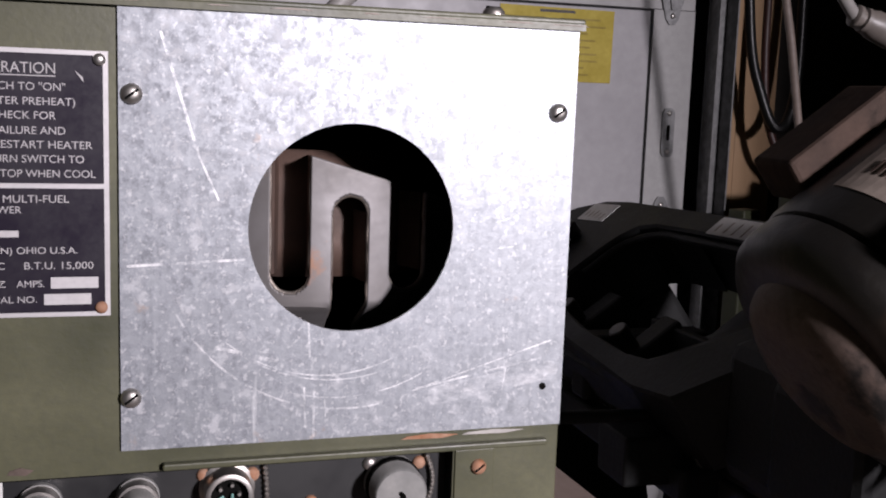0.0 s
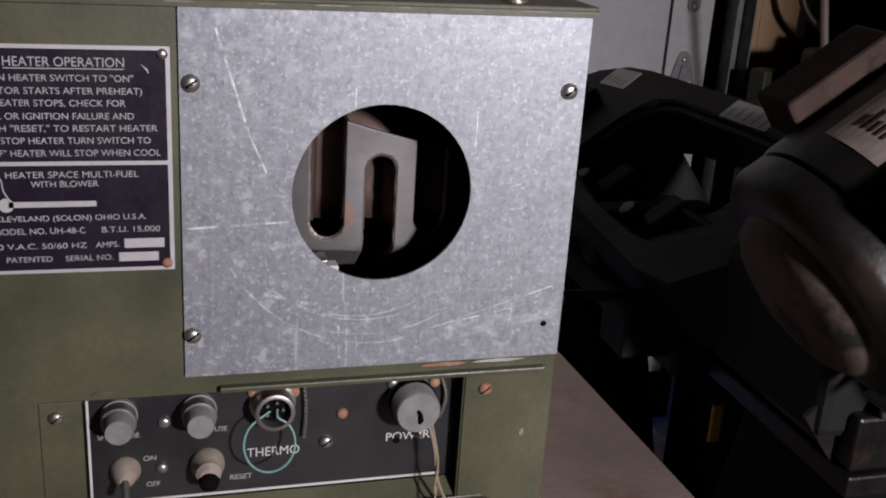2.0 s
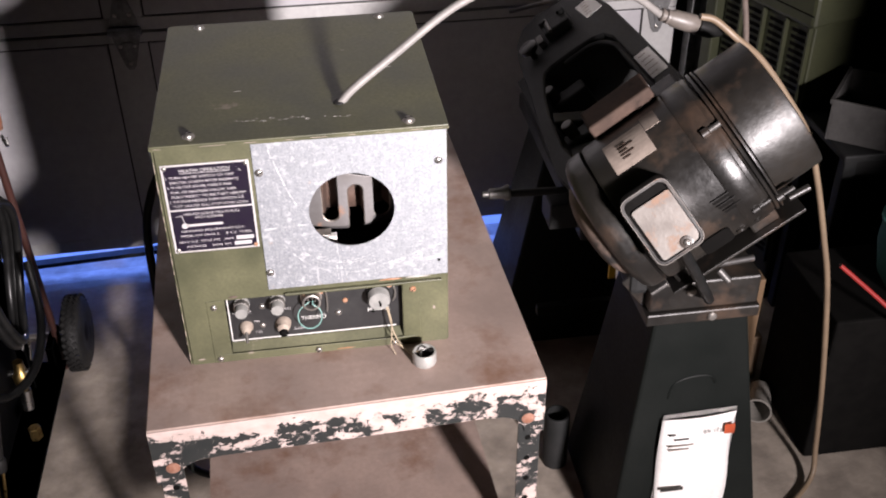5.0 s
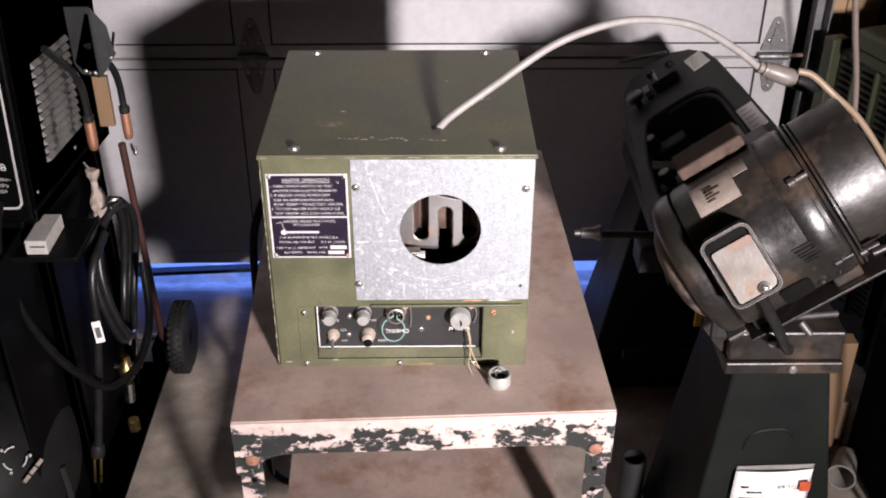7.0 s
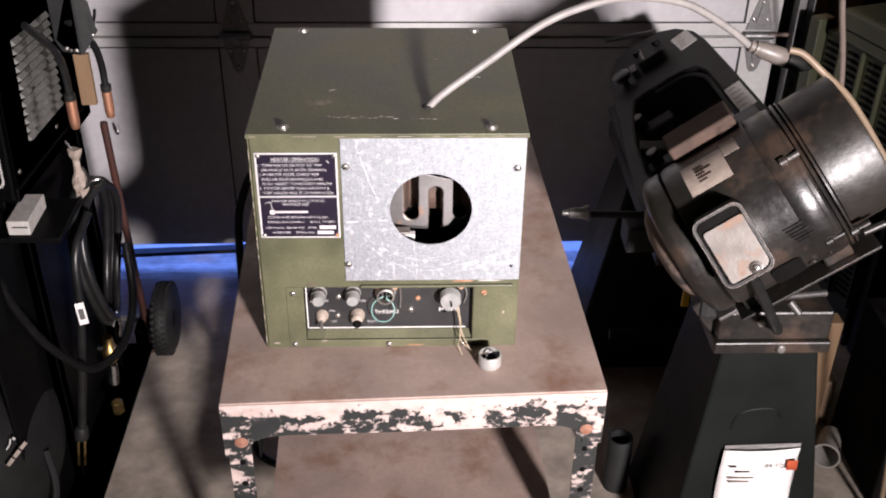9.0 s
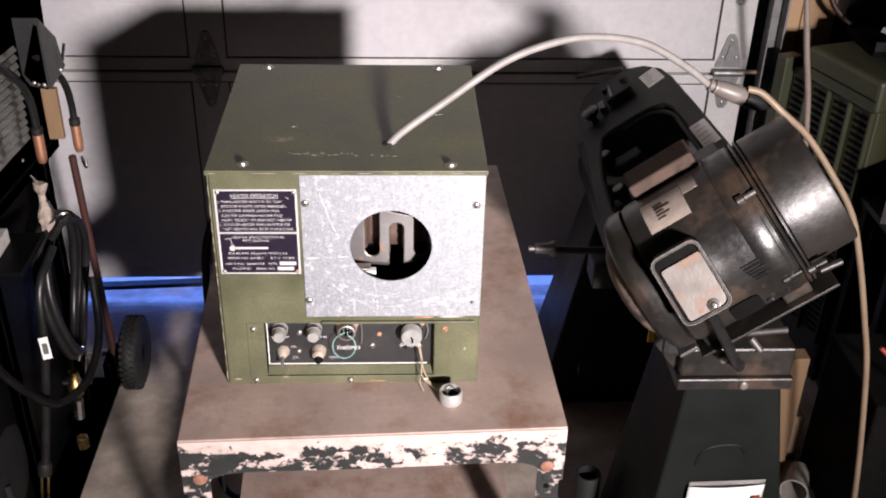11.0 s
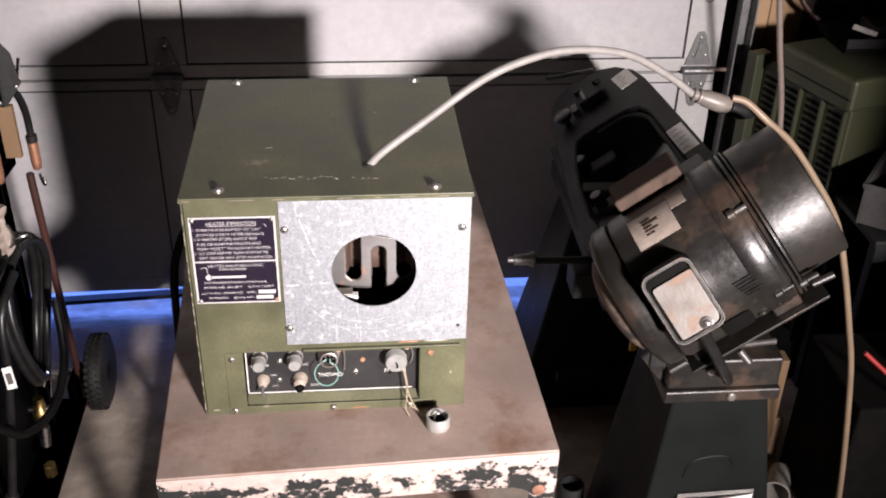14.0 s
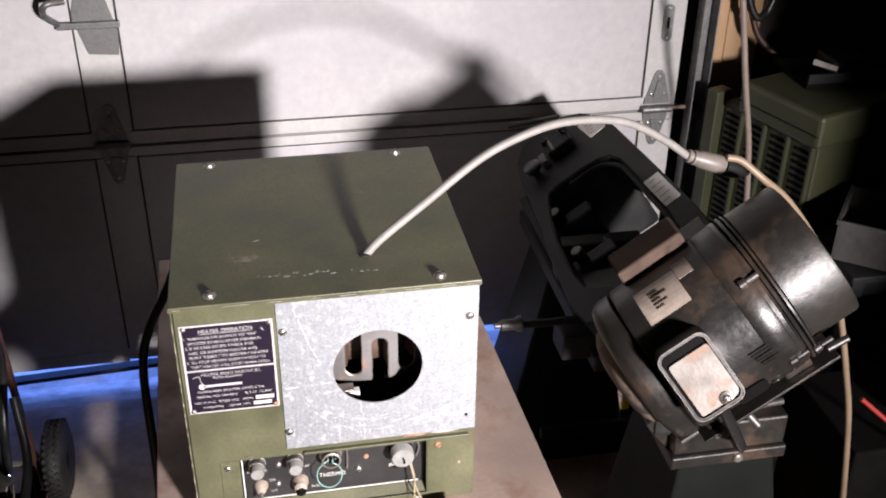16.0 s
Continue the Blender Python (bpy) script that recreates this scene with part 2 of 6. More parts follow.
def galvanised_plate():
    """Dull galvanised sheet with spangle, cloudy tarnish towards one side, straight and curved scratches."""
    m, nt, b = nodes_of("galvanised_sheet")
    v = coords(nt)
    sep = nt.nodes.new("ShaderNodeSeparateXYZ")
    nt.links.new(v, sep.inputs[0])
    x, z = sep.outputs[0], sep.outputs[2]
    vor = nd(nt, "ShaderNodeTexVoronoi", Scale=330.0)
    nt.links.new(v, vor.inputs["Vector"])
    hue = nt.nodes.new("ShaderNodeSeparateColor")
    nt.links.new(vor.outputs["Color"], hue.inputs[0])
    cloud = noise_fac(nt, v, 14, 5, 0.6, 0.35, 0.68)
    grain = noise_fac(nt, v, 190, 5, 0.7, 0.40, 0.62)
    speck = noise_fac(nt, v, 330, 3, 0.6, 0.58, 0.66)
    side = nt.nodes.new("ShaderNodeMapRange")
    side.inputs["From Min"].default_value, side.inputs["From Max"].default_value = 0.54, 0.17
    nt.links.new(math_node(nt, "MULTIPLY_ADD", z, 0.5, x), side.inputs["Value"])
    tarnish = math_node(nt, "MULTIPLY", math_node(nt, "MULTIPLY", side.outputs[0], 0.9), math_node(nt, "MAXIMUM", math_node(nt, "MULTIPLY", cloud, 0.45), grain))
    col = blend(nt, hue.outputs[0], (0.345, 0.362, 0.385), (0.265, 0.28, 0.30))
    col = blend(nt, tarnish, col, (0.11, 0.115, 0.135))
    col = blend(nt, math_node(nt, "MULTIPLY", speck, 0.5), col, (0.60, 0.60, 0.61))
    blotch = noise_fac(nt, v, 95, 6, 0.68, 0.55, 0.63)
    col = blend(nt, math_node(nt, "MULTIPLY", blotch, math_node(nt, "MULTIPLY_ADD", side.outputs[0], 0.60, 0.10)), col, (0.58, 0.585, 0.60))
    brushed = noise_fac(nt, coords(nt, (260, 1, 34)), 1.0, 4, 0.65, 0.35, 0.72)
    col = blend(nt, math_node(nt, "MULTIPLY", brushed, 0.28), col, (0.46, 0.475, 0.50))
    drips = noise_fac(nt, coords(nt, (90, 1, 6)), 1.0, 3, 0.6, 0.63, 0.72)
    low = nt.nodes.new("ShaderNodeMapRange")
    low.inputs["From Min"].default_value, low.inputs["From Max"].default_value = 0.24, 0.15
    nt.links.new(z, low.inputs["Value"])
    col = blend(nt, math_node(nt, "MULTIPLY", drips, math_node(nt, "MULTIPLY", low.outputs[0], 0.5)), col, (0.85, 0.85, 0.86))
    ragged = noise_fac(nt, v, 90, 5, 0.75, 0.42, 0.62)

    def line(ax, az, bx, bz, w):
        dx, dz = bx - ax, bz - az
        n2 = dx * dx + dz * dz
        px, pz = math_node(nt, "SUBTRACT", x, ax), math_node(nt, "SUBTRACT", z, az)
        h = math_node(nt, "DIVIDE", math_node(nt, "ADD", math_node(nt, "MULTIPLY", px, dx), math_node(nt, "MULTIPLY", pz, dz)), n2)
        h = math_node(nt, "MINIMUM", math_node(nt, "MAXIMUM", h, 0.0), 1.0)
        ex = math_node(nt, "MULTIPLY_ADD", h, -dx, px)
        ez = math_node(nt, "MULTIPLY_ADD", h, -dz, pz)
        d = math_node(nt, "SQRT", math_node(nt, "ADD", math_node(nt, "MULTIPLY", ex, ex), math_node(nt, "MULTIPLY", ez, ez)))
        return math_node(nt, "LESS_THAN", d, 0.7 * w)

    def arc(cx, cz, r, w, left, right):
        ex, ez = math_node(nt, "SUBTRACT", x, cx), math_node(nt, "SUBTRACT", z, cz)
        d = math_node(nt, "SQRT", math_node(nt, "ADD", math_node(nt, "MULTIPLY", ex, ex), math_node(nt, "MULTIPLY", ez, ez)))
        ring = math_node(nt, "LESS_THAN", math_node(nt, "ABSOLUTE", math_node(nt, "SUBTRACT", d, r)), w)
        ring = math_node(nt, "MULTIPLY", ring, math_node(nt, "LESS_THAN", ez, 0.0))
        ring = math_node(nt, "MULTIPLY", ring, math_node(nt, "GREATER_THAN", ex, left))
        return math_node(nt, "MULTIPLY", ring, math_node(nt, "LESS_THAN", ex, right))

    # in the heater's own frame: x from its corner, z from its foot
    marks = [line(0.155, 0.366, 0.175, 0.300, 0.0011), line(0.175, 0.300, 0.186, 0.275, 0.0008), line(0.137, 0.238, 0.200, 0.241, 0.0011),
             line(0.300, 0.158, 0.392, 0.187, 0.0007), line(0.360, 0.150, 0.364, 0.182, 0.0006), line(0.305, 0.160, 0.386, 0.176, 0.0009),
             line(0.352, 0.262, 0.366, 0.266, 0.0006), line(0.354, 0.246, 0.364, 0.247, 0.0006), line(0.362, 0.278, 0.363, 0.300, 0.0005),
             arc(0.262, 0.262, 0.112, 0.0006, -0.10, 0.02), arc(0.255, 0.268, 0.100, 0.0004, -0.06, 0.03), arc(0.250, 0.263, 0.092, 0.0004, -0.06, 0.04),
             arc(0.258, 0.262, 0.105, 0.0004, -0.03, 0.05), line(0.185, 0.190, 0.222, 0.180, 0.0016),
             line(0.238, 0.204, 0.239, 0.183, 0.0009), line(0.246, 0.204, 0.246, 0.190, 0.0008), line(0.236, 0.164, 0.237, 0.140, 0.0009), line(0.242, 0.162, 0.242, 0.134, 0.0010),
             line(0.248, 0.164, 0.249, 0.146, 0.0006), line(0.360, 0.196, 0.362, 0.172, 0.0010), line(0.243, 0.330, 0.243, 0.318, 0.0007), line(0.326, 0.318, 0.326, 0.290, 0.0006), line(0.372, 0.310, 0.373, 0.298, 0.0006)]
    total = marks[0]
    for k in marks[1:]:
        total = math_node(nt, "MAXIMUM", total, k)
    total = math_node(nt, "MULTIPLY", total, ragged)
    col = blend(nt, math_node(nt, "MULTIPLY", total, 0.62), col, (0.93, 0.92, 0.92))
    haze = math_node(nt, "MAXIMUM", line(0.318, 0.155, 0.392, 0.168, 0.0085), line(0.345, 0.160, 0.357, 0.136, 0.0045))
    haze = math_node(nt, "MULTIPLY", haze, noise_fac(nt, coords(nt, (1, 1, 2.2)), 75, 6, 0.7, 0.42, 0.70))
    col = blend(nt, math_node(nt, "MULTIPLY", haze, 0.5), col, (0.72, 0.72, 0.73))
    rusty = noise_fac(nt, v, 40, 4, 0.6, 0.68, 0.78)
    col = blend(nt, math_node(nt, "MULTIPLY", rusty, 0.5), col, (0.45, 0.30, 0.20))
    nt.links.new(col, b.inputs["Base Color"])
    b.inputs["Metallic"].default_value = 0.45
    r = nt.nodes.new("ShaderNodeMapRange")
    r.inputs["To Min"].default_value, r.inputs["To Max"].default_value = 0.40, 0.72
    nt.links.new(math_node(nt, "MULTIPLY_ADD", tarnish, 0.6, math_node(nt, "MULTIPLY", grain, 0.4)), r.inputs["Value"])
    nt.links.new(r.outputs[0], b.inputs["Roughness"])
    bp = nd(nt, "ShaderNodeBump", Strength=0.5, Distance=0.0004)
    nt.links.new(math_node(nt, "ADD", cloud, math_node(nt, "MULTIPLY", grain, 0.12)), bp.inputs["Height"])
    nt.links.new(bp.outputs[0], b.inputs["Normal"])
    return m


def chipped_paint():
    """Pale pinkish paint flaked off a nearly black undercoat, most along the middle and the lower edges."""
    m, nt, b = nodes_of("chipped_pale_paint")
    v = coords(nt, (1.0, 1.0, 1.5))
    sep = nt.nodes.new("ShaderNodeSeparateXYZ")
    nt.links.new(coords(nt), sep.inputs[0])
    z = sep.outputs[2]
    n = nd(nt, "ShaderNodeTexNoise", Scale=27.0, Detail=12.0, Roughness=0.74)
    nt.links.new(v, n.inputs["Vector"])
    band = nt.nodes.new("ShaderNodeMapRange")
    band.inputs["From Min"].default_value, band.inputs["From Max"].default_value = 0.698, 0.668
    band.inputs["To Min"].default_value, band.inputs["To Max"].default_value = -0.13, 0.062
    nt.links.new(z, band.inputs["Value"])
    patch = noise_fac(nt, coords(nt), 5.0, 2, 0.5, 0.3, 0.7)
    h = math_node(nt, "ADD", n.outputs["Fac"], band.outputs[0])
    h = math_node(nt, "ADD", h, math_node(nt, "MULTIPLY_ADD", patch, 0.17, -0.085))
    chip = nt.nodes.new("ShaderNodeMapRange")
    chip.inputs["From Min"].default_value, chip.inputs["From Max"].default_value = 0.525, 0.535
    nt.links.new(h, chip.inputs["Value"])
    soft = noise_fac(nt, v, 30, 4, 0.6, 0.3, 0.7)
    paint = blend(nt, soft, (0.50, 0.40, 0.37), (0.36, 0.285, 0.255))
    under = blend(nt, soft, (0.011, 0.013, 0.013), (0.020, 0.021, 0.020))
    edge = nt.nodes.new("ShaderNodeMapRange")
    edge.inputs["From Min"].default_value, edge.inputs["From Max"].default_value = 0.515, 0.525
    nt.links.new(h, edge.inputs["Value"])
    paint = blend(nt, math_node(nt, "MULTIPLY", edge.outputs[0], 0.6), paint, (0.60, 0.52, 0.48))
    col = blend(nt, chip.outputs[0], paint, under)
    rust = noise_fac(nt, v, 24, 5, 0.6, 0.66, 0.74)
    col = blend(nt, math_node(nt, "MULTIPLY", rust, 0.6), col, (0.26, 0.12, 0.07))
    nt.links.new(col, b.inputs["Base Color"])
    b.inputs["Roughness"].default_value = 0.52
    bp = nd(nt, "ShaderNodeBump", Strength=0.8, Distance=0.0006)
    nt.links.new(math_node(nt, "SUBTRACT", 1.0, chip.outputs[0]), bp.inputs["Height"])
    nt.links.new(bp.outputs[0], b.inputs["Normal"])
    return m


SHEET = galvanised_plate()
CHIPPED = chipped_paint()

# ---- mesh helpers: everything is written in world metres ----
PLACE = {}


def thing(name, at, label, category, group="", turn=0.0, kind=""):
    ob = new(name)
    ob.empty_display_size = 0.05
    m = pose(*at, 0, 0, turn)
    ob.matrix_basis = m
    PLACE[ob] = m
    return tagged(ob, label, category, group, kind)


def part(name, bm, material, parent, label="", smooth=False, category="", kind=""):
    """One mesh under a thing or part; bm is in world metres."""
    bm.transform(PLACE[parent].inverted())
    me = bpy.data.meshes.new(name)
    bmesh.ops.recalc_face_normals(bm, faces=bm.faces)
    if smooth:
        for f in bm.faces:
            f.smooth = True
        for e in bm.edges:
            if len(e.link_faces) == 2 and e.calc_face_angle(0) > 0.7:
                e.smooth = False
    bm.to_mesh(me)
    bm.free()
    me.materials.append(material)
    ob = new(name, me)
    ob.parent = parent
    PLACE[ob] = PLACE[parent]
    return tagged(ob, label, category, "", kind)


def single(name, bm, material, at, label, category, kind="", smooth=False, group=""):
    """A thing that is one mesh."""
    m = pose(*at)
    bm.transform(m.inverted())
    bmesh.ops.recalc_face_normals(bm, faces=bm.faces)
    me = bpy.data.meshes.new(name)
    if smooth:
        for f in bm.faces:
            f.smooth = True
        for e in bm.edges:
            if len(e.link_faces) == 2 and e.calc_face_angle(0) > 0.7:
                e.smooth = False
    bm.to_mesh(me)
    bm.free()
    me.materials.append(material)
    ob = new(name, me)
    ob.matrix_basis = m
    PLACE[ob] = m
    return tagged(ob, label, category, group, kind)


def box(lo, hi, bevel=0.0, bm=None, m=None):
    bm = bm or bmesh.new()
    made = bmesh.ops.create_cube(bm, size=1)["verts"]
    for v in made:
        v.co = Vector([(lo[i] + hi[i]) / 2 + v.co[i] * (hi[i] - lo[i]) for i in range(3)])
    if bevel:
        edges = {e for v in made for e in v.link_edges}
        out = bmesh.ops.bevel(bm, geom=list(edges), offset=bevel, segments=2, affect="EDGES", profile=0.5)
        made = list({v for f in out["faces"] for v in f.verts} | {v for v in made if v.is_valid})
    if m:
        bmesh.ops.transform(bm, matrix=m, verts=made)
    return bm


def lathe(p0, p1, profile, seg=24, bm=None):
    """Turned form about the line p0 to p1; profile: (metres along, radius)."""
    bm = bm or bmesh.new()
    p0, p1 = Vector(p0), Vector(p1)
    turn = (p1 - p0).to_track_quat("Z", "Y").to_matrix()
    rings = []
    for h, r in profile:
        if r < 1e-6:
            rings.append([bm.verts.new(p0 + turn @ Vector((0, 0, h)))])
        else:
            rings.append([bm.verts.new(p0 + turn @ Vector((r * math.cos(2 * math.pi * k / seg), r * math.sin(2 * math.pi * k / seg), h))) for k in range(seg)])
    for a, b in zip(rings, rings[1:]):
        for k in range(seg):
            q = [a[k % len(a)], a[(k + 1) % len(a)], b[(k + 1) % len(b)], b[k % len(b)]]
            q = [v for i, v in enumerate(q) if v not in q[:i]]
            if len(q) > 2:
                bm.faces.new(q)
    for ring, flip in ((rings[0], True), (rings[-1], False)):
        if len(ring) > 2:
            bm.faces.new(ring[::-1] if flip else ring)
    return bm


def rod(p0, p1, r, seg=12, bm=None):
    d = (Vector(p1) - Vector(p0)).length
    e = min(0.15 * r, 0.2 * d)
    return lathe(p0, p1, [(0, r - e), (e, r), (d - e, r), (d, r - e)], seg, bm)


def smooth_path(points, steps=8):
    """Points on a soft curve through the given ones."""
    pts = [Vector(p) for p in points]
    pts = [2 * pts[0] - pts[1]] + pts + [2 * pts[-1] - pts[-2]]
    out = []
    for a, b, c, d in zip(pts, pts[1:], pts[2:], pts[3:]):
        for k in range(steps):
            t = k / steps
            out.append(0.5 * ((2 * b) + (c - a) * t + (2 * a - 5 * b + 4 * c - d) * t * t + (3 * b - a - 3 * c + d) * t ** 3))
    return out + [pts[-2]]


def tube(points, r, seg=10, steps=8, bm=None, closed=False):
    bm = bm or bmesh.new()
    path = smooth_path(points, steps) if steps > 1 else [Vector(p) for p in points]
    rings, up = [], Vector((0, 0, 1))
    n = len(path)
    for i, p in enumerate(path):
        d = (path[min(i + 1, n - 1)] - path[max(i - 1, 0)]).normalized()
        side = d.cross(up)
        if side.length < 0.05:
            side = d.cross(Vector((0, 1, 0)))
        side.normalize()
        up = side.cross(d).normalized()
        rings.append([bm.verts.new(p + r * (math.cos(2 * math.pi * k / seg) * side + math.sin(2 * math.pi * k / seg) * up)) for k in range(seg)])
    for a, b in zip(rings, rings[1:]):
        for k in range(seg):
            bm.faces.new([a[k], a[(k + 1) % seg], b[(k + 1) % seg], b[k]])
    bm.faces.new(rings[0][::-1])
    bm.faces.new(rings[-1])
    return bm


def prism(outline, frame_m, depth, bm=None):
    """A flat outline (x, y) in the plane of frame_m, given a thickness along its z."""
    bm = bm or bmesh.new()
    lo = [bm.verts.new(frame_m @ Vector((x, y, 0))) for x, y in outline]
    hi = [bm.verts.new(frame_m @ Vector((x, y, depth))) for x, y in outline]
    bm.faces.new(lo[::-1])
    bm.faces.new(hi)
    for k in range(len(lo)):
        j = (k + 1) % len(lo)
        bm.faces.new([lo[k], lo[j], hi[j], hi[k]])
    return bm


def round_rect(w, h, r, n=5):
    pts = []
    for cx, cy, a0 in ((w / 2 - r, h / 2 - r, 0), (-w / 2 + r, h / 2 - r, 90), (-w / 2 + r, -h / 2 + r, 180), (w / 2 - r, -h / 2 + r, 270)):
        for k in range(n + 1):
            a = radians(a0 + 90 * k / n)
            pts.append((cx + r * math.cos(a), cy + r * math.sin(a)))
    return pts


def frame_of(origin, xdir, zdir):
    """A frame at origin with its x along xdir and its z along zdir."""
    z = Vector(zdir).normalized()
    x = (Vector(xdir) - Vector(xdir).dot(z) * z).normalized()
    y = z.cross(x)
    m = Matrix((x, y, z)).transposed().to_4x4()
    m.translation = Vector(origin)
    return m


FRONT = frame_of((0, 0, 0), (1, 0, 0), (0, -1, 0))


def lettering(text, parent, fr, x0, y0, cap, width, material, depth=0.0003, slant=0.0):
    """Raised letters in the plane of fr, from (x0, y0), with the given capital height and line width."""
    cu = bpy.data.curves.new("lettering", "FONT")
    cu.body = text
    ob = new("lettering_source", cu)
    bpy.context.view_layer.update()
    me = bpy.data.meshes.new_from_object(ob.evaluated_get(bpy.context.evaluated_depsgraph_get()))
    bpy.data.objects.remove(ob)
    bm = bmesh.new()
    bm.from_mesh(me)
    bpy.data.meshes.remove(me)
    xs = [v.co.x for v in bm.verts]
    sx = width / (max(xs) - min(xs)) if width else cap / 0.69
    lo = min(xs)
    for v in bm.verts:
        v.co = Vector((x0 + (v.co.x - lo) * sx, y0 + v.co.y * cap / 0.69, depth))
    bm.transform(fr)
    return part("lettering", bm, material, parent)


def bar(parent, fr, x0, y0, w, h, material, depth=0.0004, name="printed_bar"):
    return part(name, prism([(x0, y0), (x0 + w, y0), (x0 + w, y0 + h), (x0, y0 + h)], fr, depth), material, parent)


def screw(parent, at, out, r, material, name="screw", slot=True):
    """A slotted round head that stands on a face and points along out."""
    o = Vector(out).normalized()
    p = Vector(at)
    s = part(name, lathe(p, p + o, [(-0.001, r), (0.25 * r, r), (0.55 * r, 0.8 * r), (0.7 * r, 0.4 * r), (0.72 * r, 0)], 14), material, parent, smooth=True)
    if slot:
        fr = frame_of(p, (0.8, 0.2, 0.6), o)
        part("slot", prism([(-0.75 * r, -0.12 * r), (0.75 * r, -0.12 * r), (0.75 * r, 0.12 * r), (-0.75 * r, 0.12 * r)], fr, 0.74 * r), INNER, parent if parent.parent else s)
    return s


def ring_plate(outer, inner, fr, depth):
    """A plate between two loops with the same number of points."""
    bm = bmesh.new()
    a0 = [bm.verts.new(fr @ Vector((x, y, 0))) for x, y in outer]
    b0 = [bm.verts.new(fr @ Vector((x, y, 0))) for x, y in inner]
    a1 = [bm.verts.new(fr @ Vector((x, y, depth))) for x, y in outer]
    b1 = [bm.verts.new(fr @ Vector((x, y, depth))) for x, y in inner]
    n = len(outer)
    for k in range(n):
        j = (k + 1) % n
        bm.faces.new([a0[k], b0[k], b0[j], a0[j]])
        bm.faces.new([a1[k], a1[j], b1[j], b1[k]])
        bm.faces.new([a0[k], a0[j], a1[j], a1[k]])
        bm.faces.new([b0[k], b1[k], b1[j], b0[j]])
    return bm

# ---- structure: a closed garage with a sectional door ----
single("floor", box((-4.2, -5.7, -0.12), (2.6, 1.135, 0.06)), CONCRETE, (0, 0, 0), "stained grey concrete garage floor", "floor", "structure")
single("threshold", prism([(1.135, -0.12), (1.36, -0.12), (1.36, 0.0), (1.30, 0.002), (1.18, 0.050), (1.135, 0.060)], frame_of((-4.2, 0, 0), (0, 1, 0), (1, 0, 0)), 6.8), CONCRETE, (0, 1.2, 0), "concrete threshold sloping down under the door", "threshold", "structure")
single("ground", box((-40, 1.36, -0.12), (40, 60, 0.0)), DRIVE, (0, 2, 0), "concrete driveway outside the garage door", "driveway", "structure")
single("ceiling", box((-4.2, -5.7, 2.6), (2.6, 1.5, 2.7)), DRYWALL, (0, 0, 2.6), "dusty grey garage ceiling", "ceiling", "structure")
single("wall_back", box((-4.2, -5.8, 0), (2.6, -5.7, 2.6)), DRYWALL, (0, -5.7, 0), "plain grey garage back wall", "wall", "structure")
single("wall_left", box((-4.3, -5.8, 0), (-4.2, 1.5, 2.6)), DRYWALL, (-4.2, 0, 0), "plain grey garage side wall", "wall", "structure")
single("wall_right", box((2.6, -5.8, 0), (2.7, 1.5, 2.6)), DARK_WALL, (2.6, 0, 0), "board garage side wall, coloured dark as unlit", "wall", "structure")
# unseen wall, added to keep the lamp off the right side
single("wall_return", box((1.46, -0.62, 0), (2.6, -0.55, 2.6)), DARK_WALL, (1.4, -0.6, 0), "unseen dark wall added to shade the right side", "wall", "structure")
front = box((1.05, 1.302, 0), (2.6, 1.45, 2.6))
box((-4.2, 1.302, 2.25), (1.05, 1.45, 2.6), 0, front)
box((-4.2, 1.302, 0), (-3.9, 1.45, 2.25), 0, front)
single("wall_front", front, DARK_WALL, (0, 1.3, 0), "boarded wall round the garage door, coloured dark as unlit", "wall", "structure")

FZ = 0.06
DY = 1.218
door = thing("garage_door", (0.0, DY, 0.105), "white sectional garage door with steel stiles, bottom left ajar", "garage door")
SEAMS = [0.084, 0.752, 1.282, 1.812, 2.342]
STILES = [(-3.88, -3.79), (-1.56, -1.465), (-0.252, -0.160), (1.100, 1.188)]
for i, (z0, z1) in enumerate(zip(SEAMS, SEAMS[1:])):
    sec = part("door_section", box((-3.88, DY + 0.004, z0 + 0.002), (1.188, DY + 0.040, z1 - 0.003), 0.003), STILE_WHITE, door)
    rail0, rail1 = z0 + 0.036, z1 - (0.028 if i == 0 else 0.066)
    part("bottom_rail", box((-3.88, DY - 0.003, z0 + 0.003), (1.188, DY + 0.004, rail0), 0.001), STILE_WHITE, sec)
    part("top_rail", box((-3.88, DY - 0.003, rail1), (1.188, DY + 0.004, z1 - 0.004), 0.001), STILE_WHITE, sec)
    for x0, x1 in STILES:
        part("stile", box((x0, DY - 0.005, rail0 + 0.001), (x1, DY + 0.004, rail1 - 0.001), 0.001), STILE_WHITE, sec)
    for (a, b), (c, d) in zip(STILES, STILES[1:]):
        part("gasket", box((b + 0.001, DY + 0.0005, rail0 + 0.001), (c - 0.001, DY + 0.0035, rail1 - 0.001)), GAP_BLACK, sec)
        p = box((b + 0.0045, DY - 0.002, rail0 + 0.004), (c - 0.0045, DY + 0.003, rail1 - 0.004), 0.0015)
        part("infill_panel", p, DOOR_WHITE, sec)
def settle(ob):
    """Lifts the low edge of a door part along the door's tilted foot."""
    for v in ob.data.vertices:
        w = PLACE[ob] @ v.co
        if w.z < 0.125:
            v.co.z += 0.043 * max(-0.45, w.x + 0.50)


for ob in [o for o in door.children_recursive if o.type == "MESH"]:
    settle(ob)
for z in SEAMS[1:]:
    part("seam_seal", box((-3.88, DY + 0.041, z - 0.02), (1.188, DY + 0.044, z + 0.02)), GAP_BLACK, door)
seal = bmesh.new()
for x0, x1 in ((-3.88, -0.95), (-0.95, 1.188)):
    box((x0, DY + 0.006, 0.078), (x1, DY + 0.034, 0.090), 0.0, seal)
